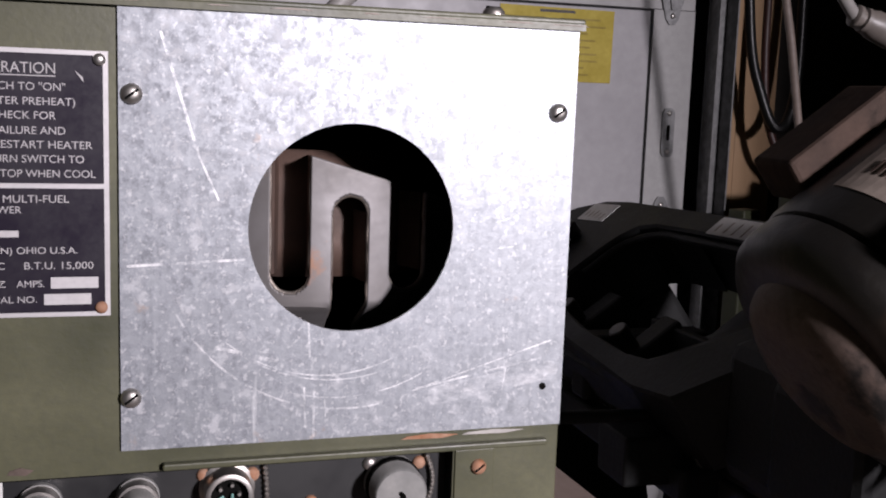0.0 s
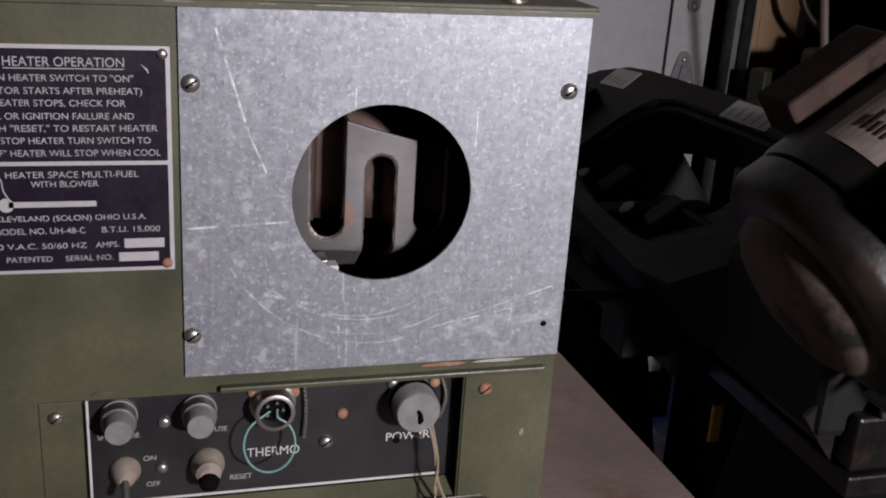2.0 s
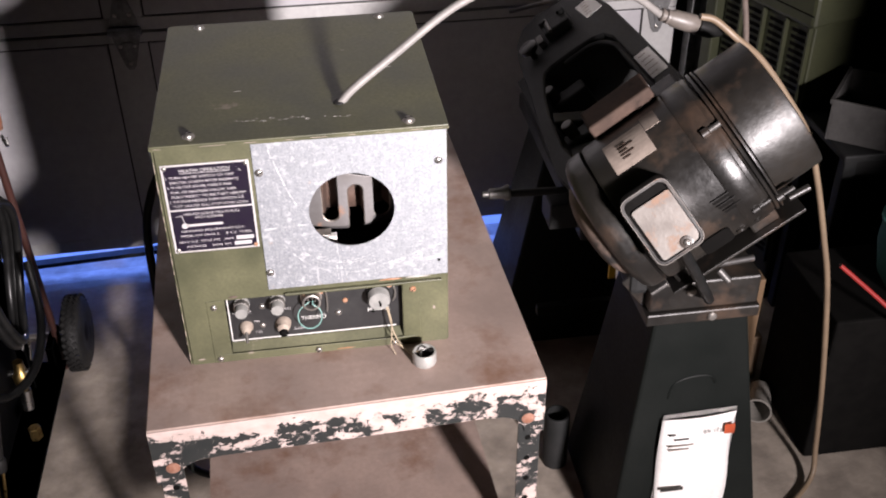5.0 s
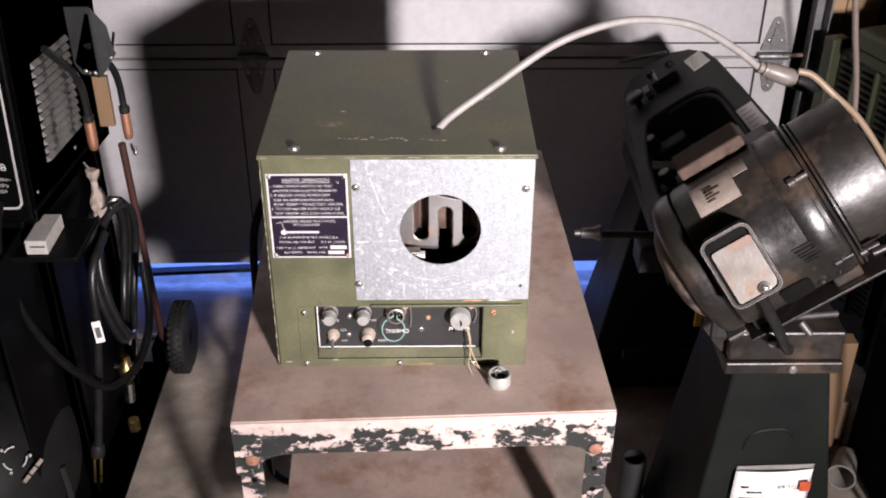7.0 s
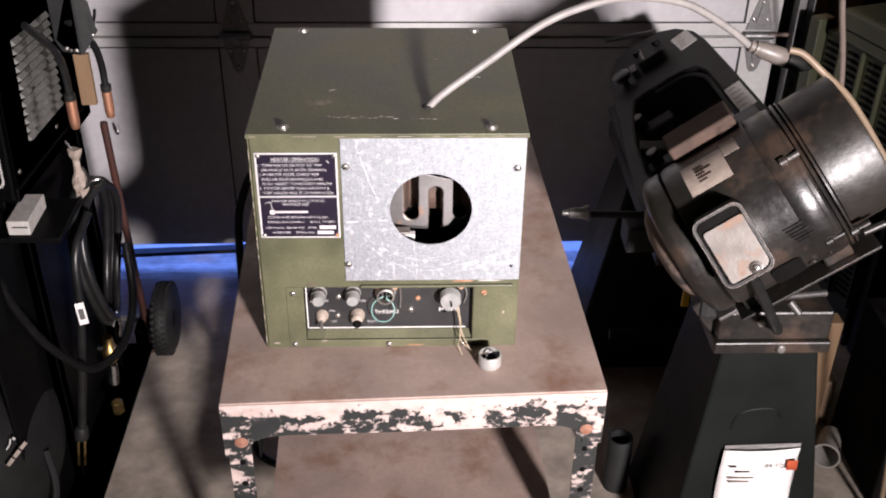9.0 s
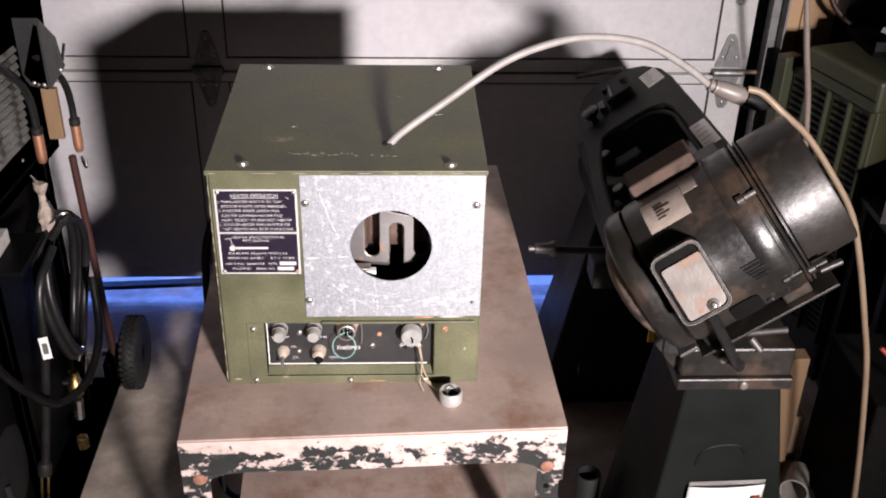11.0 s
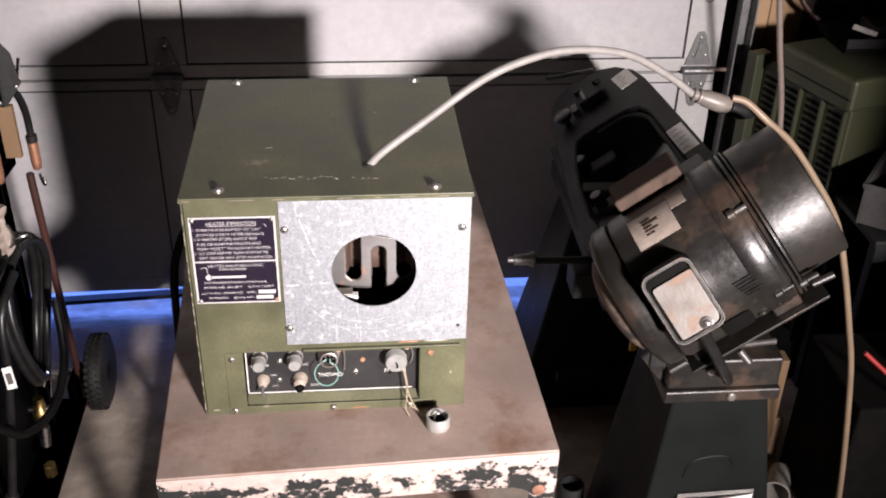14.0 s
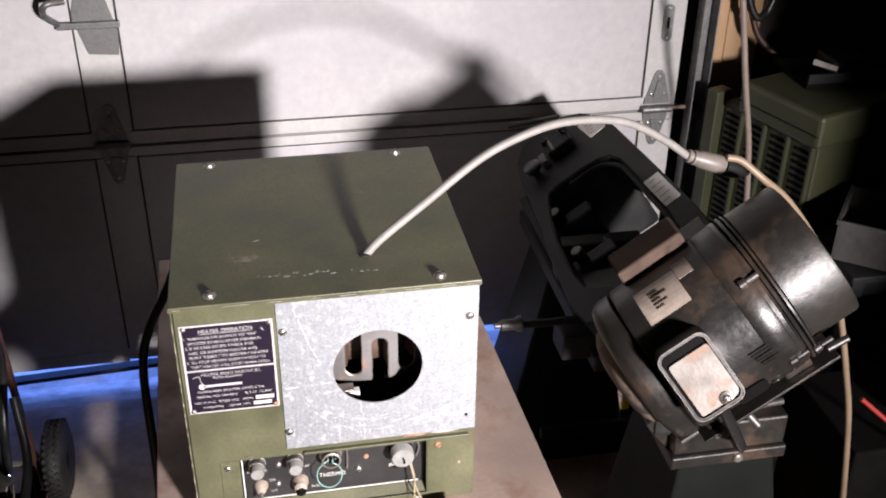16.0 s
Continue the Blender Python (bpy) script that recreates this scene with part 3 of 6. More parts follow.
settle(part("bottom_seal", seal, RUBBER, door, "black rubber bottom seal"))


def door_hinge(x, z, roller=False):
    h = part("hinge", rod((x - 0.040, DY - 0.016, z), (x + 0.040, DY - 0.016, z), 0.010), GALV, door, "galvanised steel hinge with tapered leaves", True)
    fr = frame_of((x, DY - 0.005, z), (1, 0, 0), (0, -1, 0))
    for s in (1, -1):
        out = [(-0.034, 0.012 * s), (-0.030, 0.030 * s), (-0.013, 0.092 * s), (-0.006, 0.102 * s), (0.006, 0.102 * s), (0.013, 0.092 * s), (0.030, 0.030 * s), (0.034, 0.012 * s)]
        part("leaf", prism(out if s > 0 else out[::-1], fr, 0.004), GALV, h)
        rib = [(-0.012, 0.03 * s), (-0.004, 0.075 * s), (0.004, 0.075 * s), (0.012, 0.03 * s)]
        part("pressed_rib", prism(rib if s > 0 else rib[::-1], fr, 0.008), GALV, h)
        for dx, dz in ((-0.017, 0.040), (0.017, 0.040), (0.0, 0.086)):
            screw(h, (x + dx, DY - 0.009, z + s * dz), (0, -1, 0), 0.005, BARE_STEEL, "bolt", False)
    if roller:
        part("roller_shaft", rod((x + 0.02, DY - 0.020, z + 0.004), (x + 0.085, DY - 0.020, z + 0.004), 0.0055), RUSTY_BLACK, h, smooth=True)
        part("roller", rod((x + 0.078, DY - 0.020, z + 0.004), (x + 0.098, DY - 0.020, z + 0.004), 0.021, 18), RUBBER, h, smooth=True)
    return h


for z in SEAMS[1:4]:
    door_hinge(-0.207, z + 0.006)
    door_hinge(1.137, z + 0.008, True)
    door_hinge(-1.512, z + 0.006)

fr = frame_of((-0.207, DY - 0.006, 1.055), (1, 0, 0), (0, -1, 0))
latch = part("latch", prism([(-0.02, -0.07), (0.045, -0.075), (0.05, -0.02), (0.03, 0.06), (-0.03, 0.075), (-0.045, 0.02)], fr, 0.004), GALV, door, "galvanised slide latch with pull bar")
part("slide_bar", box((-0.285, DY - 0.024, 1.047), (-0.150, DY - 0.012, 1.062), 0.002), GALV, latch)
part("pull_handle", tube([(-0.28, DY - 0.02, 1.06), (-0.30, DY - 0.05, 1.09), (-0.29, DY - 0.07, 1.12), (-0.255, DY - 0.05, 1.12)], 0.007), GALV, latch, smooth=True)

for z in (0.985, 0.45):
    fr = frame_of((1.143, DY - 0.005, z), (1, 0, 0), (0, -1, 0))
    br = part("slotted_bracket", prism(round_rect(0.026, 0.094, 0.012), fr, 0.004), GALV, door, "galvanised slotted bracket")
    for dz in (-0.037, 0.037):
        screw(br, (1.143, DY - 0.009, z + dz), (0, -1, 0), 0.005, BARE_STEEL, "bolt", False)
    part("slot", prism(round_rect(0.007, 0.030, 0.0034), fr, 0.0045), INNER, br)

notice = thing("paper_notice", (0.905, DY - 0.002, 1.075), "yellow folded paper notice stuck on the door", "notice")
fr = frame_of((0.905, DY - 0.0025, 1.140), (1, 0, 0), (0, -1, 0))
part("sheet", prism([(-0.112, -0.066), (0.112, -0.066), (0.114, 0.066), (-0.112, 0.068)], fr, 0.0012), YELLOW, notice)
random.seed(5)
for col_x in (-0.104, 0.006):
    for k in range(9):
        bar(notice, fr, col_x, 0.046 - 0.0125 * k, random.uniform(0.05, 0.096), 0.0035, YELLOW_DIM, 0.0016)
bar(notice, fr, -0.035, 0.058, 0.07, 0.005, PRINT_DARK, 0.0016)

track = thing("door_track", (1.235, 1.19, 0.0), "galvanised vertical steel door track", "track")
for nm, lo, hi in (("web", (1.212, 1.200, 0.02), (1.250, 1.203, 2.2)), ("inner_lip", (1.212, 1.165, 0.02), (1.215, 1.200, 2.2)), ("outer_lip", (1.247, 1.160, 0.02), (1.250, 1.200, 2.2))):
    part(nm, box(lo, hi), GALV, track)
part("angle_iron", box((1.258, 1.190, 0.0), (1.264, 1.296, 2.2)), GALV, track)
# black strip stands in for the shade between door edge and studs
part("shadow_strip", box((1.190, 1.262, 0.0), (1.256, 1.296, 2.25)), GAP_BLACK, track, "black strip put in for the shade beside the track")
for k, (x0, x1, y0) in enumerate(((1.268, 1.325, 1.262), (1.331, 1.420, 1.272))):
    single("wood_stud", box((x0, y0, 0.0), (x1, 1.299, 2.25), 0.002), WOOD, (x0, 1.28, 0), "bare pine framing stud beside the door track", "stud", "structure", group="studs beside the door")

# ---- the work table ----
T_ANGLE = 2.2
table = thing("work_table", (-0.058, -0.137, 0.0), "steel work table with chipped pinkish paint and bare top", "table", "", T_ANGLE)
TM = PLACE[table]
TW, TD, TZ = 0.594, 0.90, 0.70


def t_part(name, bm, material, parent=None, label="", smooth=False):
    bm.transform(TM)
    return part(name, bm, material, parent or table, label, smooth)


t_part("top", box((0, 0, TZ - 0.004), (TW, TD, TZ), 0.0018), TABLE_TOP, None, "bare brown-grey steel top with rust stains")
# front and back aprons with curved gussets, then the sides
gus = [(0, 0.0), (0, -0.105), (0.030, -0.105), (0.034, -0.088), (0.046, -0.074), (0.066, -0.066), (0.10, -0.063), (0.30, -0.0655)]
outline = gus + [(TW - x, y) for x, y in reversed(gus[:-1])]
for y in (0.0, TD - 0.004):
    t_part("apron", prism(outline[::-1], frame_of((0, y + 0.004, TZ - 0.0045), (1, 0, 0), (0, -1, 0)), 0.004), CHIPPED)
gus = [(0.005, 0.0), (0.005, -0.105), (0.030, -0.105), (0.046, -0.074), (0.10, -0.063)]
outline = gus + [(TD - x, y) for x, y in reversed(gus)]
for x in (0.0, TW - 0.004):
    t_part("apron", prism(outline, frame_of((x, 0, TZ - 0.0045), (0, 1, 0), (1, 0, 0)), 0.004), CHIPPED)
for lx, sx in ((0.0045, 1), (TW - 0.0045, -1)):
    for ly, sy in ((0.0045, 1), (TD - 0.0045, -1)):
        leg = bmesh.new()
        xa, xb = sorted((lx, lx + sx * 0.036))
        ya, yb = sorted((ly, ly + sy * 0.0035))
        box((xa, ya, FZ), (xb, yb, 0.63), 0.0006, leg)
        xa, xb = sorted((lx, lx + sx * 0.0035))
        ya, yb = sorted((ly + sy * 0.0035, ly + sy * 0.036))
        box((xa, ya, FZ), (xb, yb, 0.63), 0.0006, leg)
        lg = t_part("leg", leg, CHIPPED)
        for k in range(11):
            z = 0.575 - 0.046 * k
            if z < 0.08:
                break
            o = (lx + sx * 0.020, ly, z)
            # hole drawn as a near-black disc that holds its shade
            t_part("hole", lathe(o, (o[0], o[1] - sy, o[2]), [(0, 0.0052), (0.0006, 0.0052)], 10), INNER, lg)
        b = TM @ Vector((lx + sx * 0.0225, ly - sy * 0.0045, 0.622))
        out = TM.to_3x3() @ Vector((0, -sy, 0))
        part("bolt", lathe(b, b + out, [(-0.001, 0.0105), (0.002, 0.0105), (0.005, 0.007), (0.006, 0)], 16), RUST_BOLT, lg, "rusty round bolt head", True)
        part("washer", lathe(b, b + out, [(-0.001, 0.0135), (0.0012, 0.0135)], 16), CHIPPED, lg)
# added sheet: keeps lamp light under the table off the low door
t_part("side_sheet", box((0.010, 0.28, 0.3205), (0.0125, TD - 0.045, 0.632)), PED_BLACK, None, "added dark sheet that blocks light under the top")
t_part("shelf", box((0.042, 0.006, 0.316), (TW - 0.042, TD - 0.006, 0.320)), TABLE_TOP, None, "lower steel shelf, rust stained")
for y in (0.005, TD - 0.009):
    t_part("shelf_lip", box((0.044, y + 0.0045, 0.278), (TW - 0.044, y + 0.0075, 0.3155)), CHIPPED)

# ---- the heater ----
Z0 = 0.70
HT = 1.0805
heater = thing("space_heater", (0, 0, Z0), "olive drab military space heater on the steel table", "heater")
XS, ZS = (0.004, 0.065, 0.146, 0.331, 0.390, 0.400), (Z0, 0.713, 0.818, 0.842, 1.066, HT)
front = bmesh.new()
fv = {(i, j): front.verts.new((x, 0.0, z)) for i, x in enumerate(XS) for j, z in enumerate(ZS)}
for i in range(5):
    for j in range(5):
        if not (i in (1, 2) and j == 1 or i in (2, 3) and j == 3):
            front.faces.new([fv[i, j], fv[i + 1, j], fv[i + 1, j + 1], fv[i, j + 1]])
fpan = part("front_panel", front, OLIVE, heater)
fpan.modifiers.new("thickness", "SOLIDIFY").thickness = 0.0022
fpan.modifiers["thickness"].offset = -1.0
part("lower_front_rib", box((0.046, -0.0022, 0.712), (0.352, -0.0004, 0.716), 0.0008), OLIVE, heater)
part("left_trim", box((0.038, -0.0014, 0.7005), (0.064, -0.0002, 0.8185), 0.0006), OLIVE, heater)
part("right_trim", box((0.332, -0.0014, 0.7005), (0.358, -0.0002, 0.8185), 0.0006), OLIVE, heater)
part("lower_lip", box((0.155, -0.006, 0.8195), (0.392, -0.0005, 0.8235), 0.001), OLIVE, heater, "bent green sheet lip with worn edge")
part("side_panel", box((-0.0002, 0.0012, Z0), (0.0024, 0.404, HT + 0.001), 0.001), OLIVE, heater)
part("side_panel", box((0.4002, 0.0024, Z0), (0.4026, 0.404, HT + 0.001), 0.0008), OLIVE, heater)
part("back_panel", box((0.0026, 0.402, Z0), (0.4000, 0.405, HT), 0.0), OLIVE, heater)
part("base_pan", box((0.0026, 0.0025, Z0 + 0.001), (0.3998, 0.4015, Z0 + 0.006)), OLIVE_DARK, heater)
lid = bmesh.new()
box((-0.0015, -0.005, HT + 0.002), (0.4042, 0.4085, HT + 0.0055), 0.0012, lid)
box((-0.0015, -0.005, HT - 0.0015), (0.4042, -0.0028, HT + 0.0025), 0.0, lid)
lidp = part("lid", lid, OLIVE, heater, "scuffed olive green lid")
for x, y in ((0.051, 0.017), (0.351, 0.014), (0.050, 0.392), (0.346, 0.392)):
    part("washer", lathe((x, y, HT + 0.005), (x, y, 2), [(0, 0.0088), (0.0016, 0.0088)], 18), BARE_STEEL, lidp)
    screw(lidp, (x, y, HT + 0.0066), (0, 0, 1), 0.0068, BARE_STEEL)
random.seed(3)
for k in range(26):
    x, y = 0.115 + 0.0062 * k + random.uniform(-0.003, 0.003), 0.052 + random.uniform(-0.004, 0.004) - 0.0004 * k
    w = random.uniform(0.0015, 0.0045)
    if k in (17, 18, 19):
        continue
    part("scuff", prism([(0, 0), (w, 0.0006), (w * 1.2, 0.0022), (w * 0.3, 0.0016)], frame_of((x, y, HT + 0.0055), (1, random.uniform(-0.6, 0.6), 0), (0, 0, 1)), 0.0002), STICKER_WHITE, lidp)
for x, y, w in ((0.11, 0.145, 0.010), (0.33, 0.19, 0.016), (0.285, 0.135, 0.005), (0.275, 0.265, 0.004)):
    part("scuff", prism([(0, 0), (w, 0.0004), (w, 0.0013), (0, 0.001)], frame_of((x, y, HT + 0.0055), (1, 0.25, 0), (0, 0, 1)), 0.0002), STICKER_WHITE, lidp)
part("cable_grommet", lathe((0.259, 0.086, HT + 0.005), (0.259, 0.086, 2), [(0, 0.0085), (0.002, 0.008), (0.003, 0.0065)], 18), RUBBER, lidp)

# inside: a chamber coloured near black for the shade behind the round opening
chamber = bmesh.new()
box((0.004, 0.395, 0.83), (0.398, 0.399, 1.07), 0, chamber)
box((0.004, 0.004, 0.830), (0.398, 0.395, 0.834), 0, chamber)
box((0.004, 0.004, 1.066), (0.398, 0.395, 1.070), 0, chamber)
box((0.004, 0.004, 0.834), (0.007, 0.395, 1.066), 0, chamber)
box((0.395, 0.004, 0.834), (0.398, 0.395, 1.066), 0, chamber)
part("chamber", chamber, INNER, heater, "inner chamber coloured near black for its shade")

# welded heat exchanger: a drum with upright slots, closed below or above in turn
DCX, DCY, DR, DZ0, DZ1 = 0.262, 0.205, 0.160, 0.884, 1.000
SLOTS = [(0.2225, 0.2465, 0.911, 2.0), (0.2600, 0.2835, 0.0, 0.974), (0.2970, 0.3230, 0.911, 2.0)]
CURL = 0.904


def drum_top(x):
    return 0.998 - 0.30 * max(0.0, x - 0.247)


def in_slot(x, z):
    for x0, x1, z0, z1 in SLOTS:
        r, c = (x1 - x0) / 2, (x0 + x1) / 2
        if z1 > 1.5:
            if x0 < x < x1 and z > z0 + r or math.hypot(x - c, z - z0 - r) < r and z <= z0 + r:
                return True
        elif x0 < x < x1 and z < z1 - r or math.hypot(x - c, z - z1 + r) < r and z >= z1 - r:
            return True
    return False


drum = bmesh.new()
NA, NZ = 260, 84
grid = {}


def drum_vert(i, j):
    if (i, j) not in grid:
        a = radians(-36 + 72 * i / NA)
        x = DCX + DR * math.sin(a)
        z = DZ0 + (drum_top(x) - DZ0) * j / NZ
        r = DR - 1.3 * max(0.0, CURL - z)
        grid[i, j] = drum.verts.new((DCX + r * math.sin(a), DCY - r * math.cos(a), z))
    return grid[i, j]


for i in range(NA):
    a = radians(-36 + 72 * (i + 0.5) / NA)
    for j in range(NZ):
        if not in_slot(DCX + DR * math.sin(a), DZ0 + (drum_top(DCX + DR * math.sin(a)) - DZ0) * (j + 0.5) / NZ):
            drum.faces.new([drum_vert(i, j), drum_vert(i + 1, j), drum_vert(i + 1, j + 1), drum_vert(i, j + 1)])
dm = part("heat_exchanger", drum, CASTING, heater, "welded steel heat exchanger with upright slots", True)
sol = dm.modifiers.new("thickness", "SOLIDIFY")
sol.thickness, sol.offset = 0.003, 1.0


def on_drum(x, z, out=0.0006):
    s = max(-1, min(1, (x - DCX) / DR))
    r = DR + out - 1.3 * max(0.0, CURL - z)
    return (DCX + r * s, DCY - r * math.sqrt(1 - s * s), z)


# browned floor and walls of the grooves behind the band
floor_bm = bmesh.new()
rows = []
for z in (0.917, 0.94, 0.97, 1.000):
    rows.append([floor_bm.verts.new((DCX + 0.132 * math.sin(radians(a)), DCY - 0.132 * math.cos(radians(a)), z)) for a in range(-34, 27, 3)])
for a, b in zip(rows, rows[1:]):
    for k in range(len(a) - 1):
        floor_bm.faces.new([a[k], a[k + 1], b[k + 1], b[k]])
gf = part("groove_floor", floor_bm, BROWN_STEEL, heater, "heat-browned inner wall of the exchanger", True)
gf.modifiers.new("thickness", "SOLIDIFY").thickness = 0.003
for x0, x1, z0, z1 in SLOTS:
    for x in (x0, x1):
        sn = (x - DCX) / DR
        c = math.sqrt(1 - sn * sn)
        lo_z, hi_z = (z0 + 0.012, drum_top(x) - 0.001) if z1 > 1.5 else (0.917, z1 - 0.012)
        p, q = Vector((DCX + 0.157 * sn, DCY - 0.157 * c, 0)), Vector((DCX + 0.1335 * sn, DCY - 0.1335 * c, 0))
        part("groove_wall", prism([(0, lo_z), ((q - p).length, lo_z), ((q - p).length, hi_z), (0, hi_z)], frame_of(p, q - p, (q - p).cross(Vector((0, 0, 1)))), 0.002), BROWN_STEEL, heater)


for x0, x1, z0, z1 in SLOTS:
    r, c = (x1 - x0) / 2 + 0.0008, (x0 + x1) / 2
    pts = []
    if z1 > 1.5:
        pts = [(c - r, drum_top(c - r) - k * 0.007) for k in range(20) if drum_top(c - r) - k * 0.007 > z0 + r] + [(c - r * math.cos(radians(k)), z0 + r - r * math.sin(radians(k))) for k in range(0, 181, 20)]
        pts += [(c + r, z0 + r + 0.007 * k) for k in range(1, 20) if z0 + r + 0.007 * k < drum_top(c + r)]
    else:
        pts = [(c - r, DZ0 + k * 0.007) for k in range(20) if DZ0 + k * 0.007 < z1 - r] + [(c - r * math.cos(radians(k)), z1 - r + r * math.sin(radians(k))) for k in range(0, 181, 20)]
        pts += [(c + r, z1 - r - 0.007 * k) for k in range(1, 20) if z1 - r - 0.007 * k > DZ0]
    random.seed(int(x0 * 1e4))
    part("weld_bead", tube([on_drum(x + random.uniform(-0.0004, 0.0004), z) for x, z in pts], 0.0017, 8, 3), WELD, dm, "rippled weld bead", True)
# baffle coloured near black for the shade behind the slots
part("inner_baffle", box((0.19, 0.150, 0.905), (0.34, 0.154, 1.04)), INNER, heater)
part("burner_bracket", box((0.2075, 0.022, 0.9005), (0.232, 0.040, 0.9035), 0.0008), BARE_STEEL, heater, "bright metal bracket inside")
part("burner_clip", box((0.222, 0.024, 0.8895), (0.240, 0.036, 0.8985), 0.001), WHITE_PAINT, heater)
part("burner_pot", lathe((0.285, 0.14, 0.834), (0.285, 0.14, 2), [(0, 0.07), (0.03, 0.07), (0.032, 0.062), (0.006, 0.058), (0.006, 0)], 28), INNER, heater, smooth=True)

# galvanised cover plate with the round opening
HCX, HCZ, HR = 0.2637, 0.9585, 0.0612
PX0, PX1, PZ0, PZ1 = 0.1325, 0.4012, 0.8320, 1.0830
N = 64
inner = [(HCX + HR * math.cos(2 * math.pi * k / N), HCZ + HR * math.sin(2 * math.pi * k / N)) for k in range(N)]
outer = []
for k in range(N):
    c, s = math.cos(2 * math.pi * k / N), math.sin(2 * math.pi * k / N)
    t = min(((PX1 if c > 0 else PX0) - HCX) / c if abs(c) > 1e-6 else 9, ((PZ1 if s > 0 else PZ0) - HCZ) / s if abs(s) > 1e-6 else 9)
    outer.append([HCX + t * c, HCZ + t * s])
for cx, cz in ((PX0, PZ0), (PX0, PZ1), (PX1, PZ0), (PX1, PZ1)):
    near = min(range(N), key=lambda k: math.hypot(outer[k][0] - cx, outer[k][1] - cz))
    outer[near] = [cx, cz]
plate = ring_plate(outer, inner, frame_of((0, -0.0006, 0), (1, 0, 0), (0, -1, 0)), 0.0018)
pl = part("cover_plate", plate, SHEET, heater, "scratched galvanised cover plate with round opening")
for x, z, mt in ((0.1395, 1.0325, BARE_STEEL), (0.3895, 1.0295, BARE_STEEL), (0.1380, 0.8630, BARE_STEEL)):
    screw(pl, (x, -0.0024, z), (0, -1, 0), 0.0058, mt)
part("screw_hole", lathe((0.3880, -0.0024, 0.8575), (0.3880, -1, 0.8575), [(0, 0.0023), (0.0003, 0.0023)], 12), INNER, pl)

# nameplate
NPF = frame_of((0, -0.0009, 0), (1, 0, 0), (0, -1, 0))
npl = part("nameplate", prism([(0.0085, 0.9110), (0.1275, 0.9105), (0.1275, 1.0545), (0.0085, 1.0545)], NPF, 0.0009), PLATE_SILVER, heater, "black and silver operating instruction nameplate")
NP2 = frame_of((0, -0.0018, 0), (1, 0, 0), (0, -1, 0))
part("upper_field", prism([(0.0115, 0.9835), (0.1248, 0.9835), (0.1248, 1.0520), (0.0115, 1.0520)], NP2, 0.0003), PLATE_BLACK, npl)
part("lower_field", prism([(0.0115, 0.9133), (0.1248, 0.9131), (0.1248, 0.9808), (0.0115, 0.9808)], NP2, 0.0003), PLATE_BLACK, npl)
NP3 = frame_of((0, -0.0021, 0), (1, 0, 0), (0, -1, 0))
for txt, x0, x1, z, cap in (
    ("HEATER OPERATION", 0.0327, 0.1008, 1.0417, 0.0056),
    ("1. TURN HEATER SWITCH TO \"ON\"", 0.0130, 0.1057, 1.0328, 0.0040),
    ("(MOTOR STARTS AFTER PREHEAT)", 0.0175, 0.1106, 1.0251, 0.0040),
    ("2. IF HEATER STOPS, CHECK FOR", 0.0130, 0.1008, 1.0177, 0.0040),
    ("FUEL OR IGNITION FAILURE AND", 0.0175, 0.1054, 1.0097, 0.0040),
    ("PUSH \"RESET,\" TO RESTART HEATER", 0.0175, 0.1191, 1.0022, 0.0040),
    ("3. TO STOP HEATER TURN SWITCH TO", 0.0130, 0.1147, 0.9946, 0.0040),
    ("\"OFF\" HEATER WILL STOP WHEN COOL", 0.0175, 0.1205, 0.9868, 0.0040),
    ("HEATER SPACE MULTI-FUEL", 0.0294, 0.1068, 0.9732, 0.0040),
    ("WITH BLOWER", 0.0434, 0.0827, 0.9674, 0.0038),
    ("CLEVELAND (SOLON) OHIO U.S.A.", 0.0215, 0.1106, 0.9455, 0.0036),
    ("MODEL NO. UH-48-C", 0.0205, 0.0737, 0.9371, 0.0038),
    ("B.T.U. 15,000", 0.0835, 0.1188, 0.9371, 0.0038),
    ("120 V.A.C. 50/60 HZ", 0.0165, 0.0740, 0.9273, 0.0036),
    ("AMPS.", 0.0794, 0.0935, 0.9273, 0.0036),
    ("PATENTED", 0.0265, 0.0532, 0.9187, 0.0036),
    ("SERIAL NO.", 0.0610, 0.0895, 0.9187, 0.0036),
):
    lettering(txt, npl, NP3, x0, z, cap, x1 - x0, LETTER)
bar(npl, NP3, 0.0327, 1.0401, 0.0681, 0.0006, LETTER, 0.0003, "underline")
bar(npl, NP3, 0.0300, 0.9545, 0.0510, 0.0036, LETTER, 0.0003)
bar(npl, NP3, 0.0967, 0.9263, 0.0246, 0.0062, PLATE_SILVER, 0.0003, "blank_box")
bar(npl, NP3, 0.0932, 0.9173, 0.0243, 0.0060, PLATE_SILVER, 0.0003, "blank_box")
part("round_emblem", lathe((0.0285, -0.0021, 0.9560), (0.0285, -1, 0.9560), [(0, 0.0045), (0.0003, 0.0045)], 20), LETTER, npl)
part("scratch", tube([(0.018, -0.0023, 0.9715), (0.026, -0.0023, 0.9730), (0.0275, -0.0023, 0.9655), (0.031, -0.0023, 0.9585)], 0.0005, 6, 5), LETTER, npl)
part("scratch", prism([(0.1105, 1.0437), (0.1145, 1.0405), (0.1152, 1.0375), (0.1125, 1.0410)], NP3, 0.0003), LETTER, npl)
for x, z, mt in ((0.0135, 1.0500, BARE_STEEL), (0.1230, 1.0500, BARE_STEEL), (0.0135, 0.9155, BARE_STEEL), (0.1228, 0.9153, RUST_SCREW)):
    screw(npl, (x, -0.0021, z), (0, -1, 0), 0.0034, mt, "rivet", False)

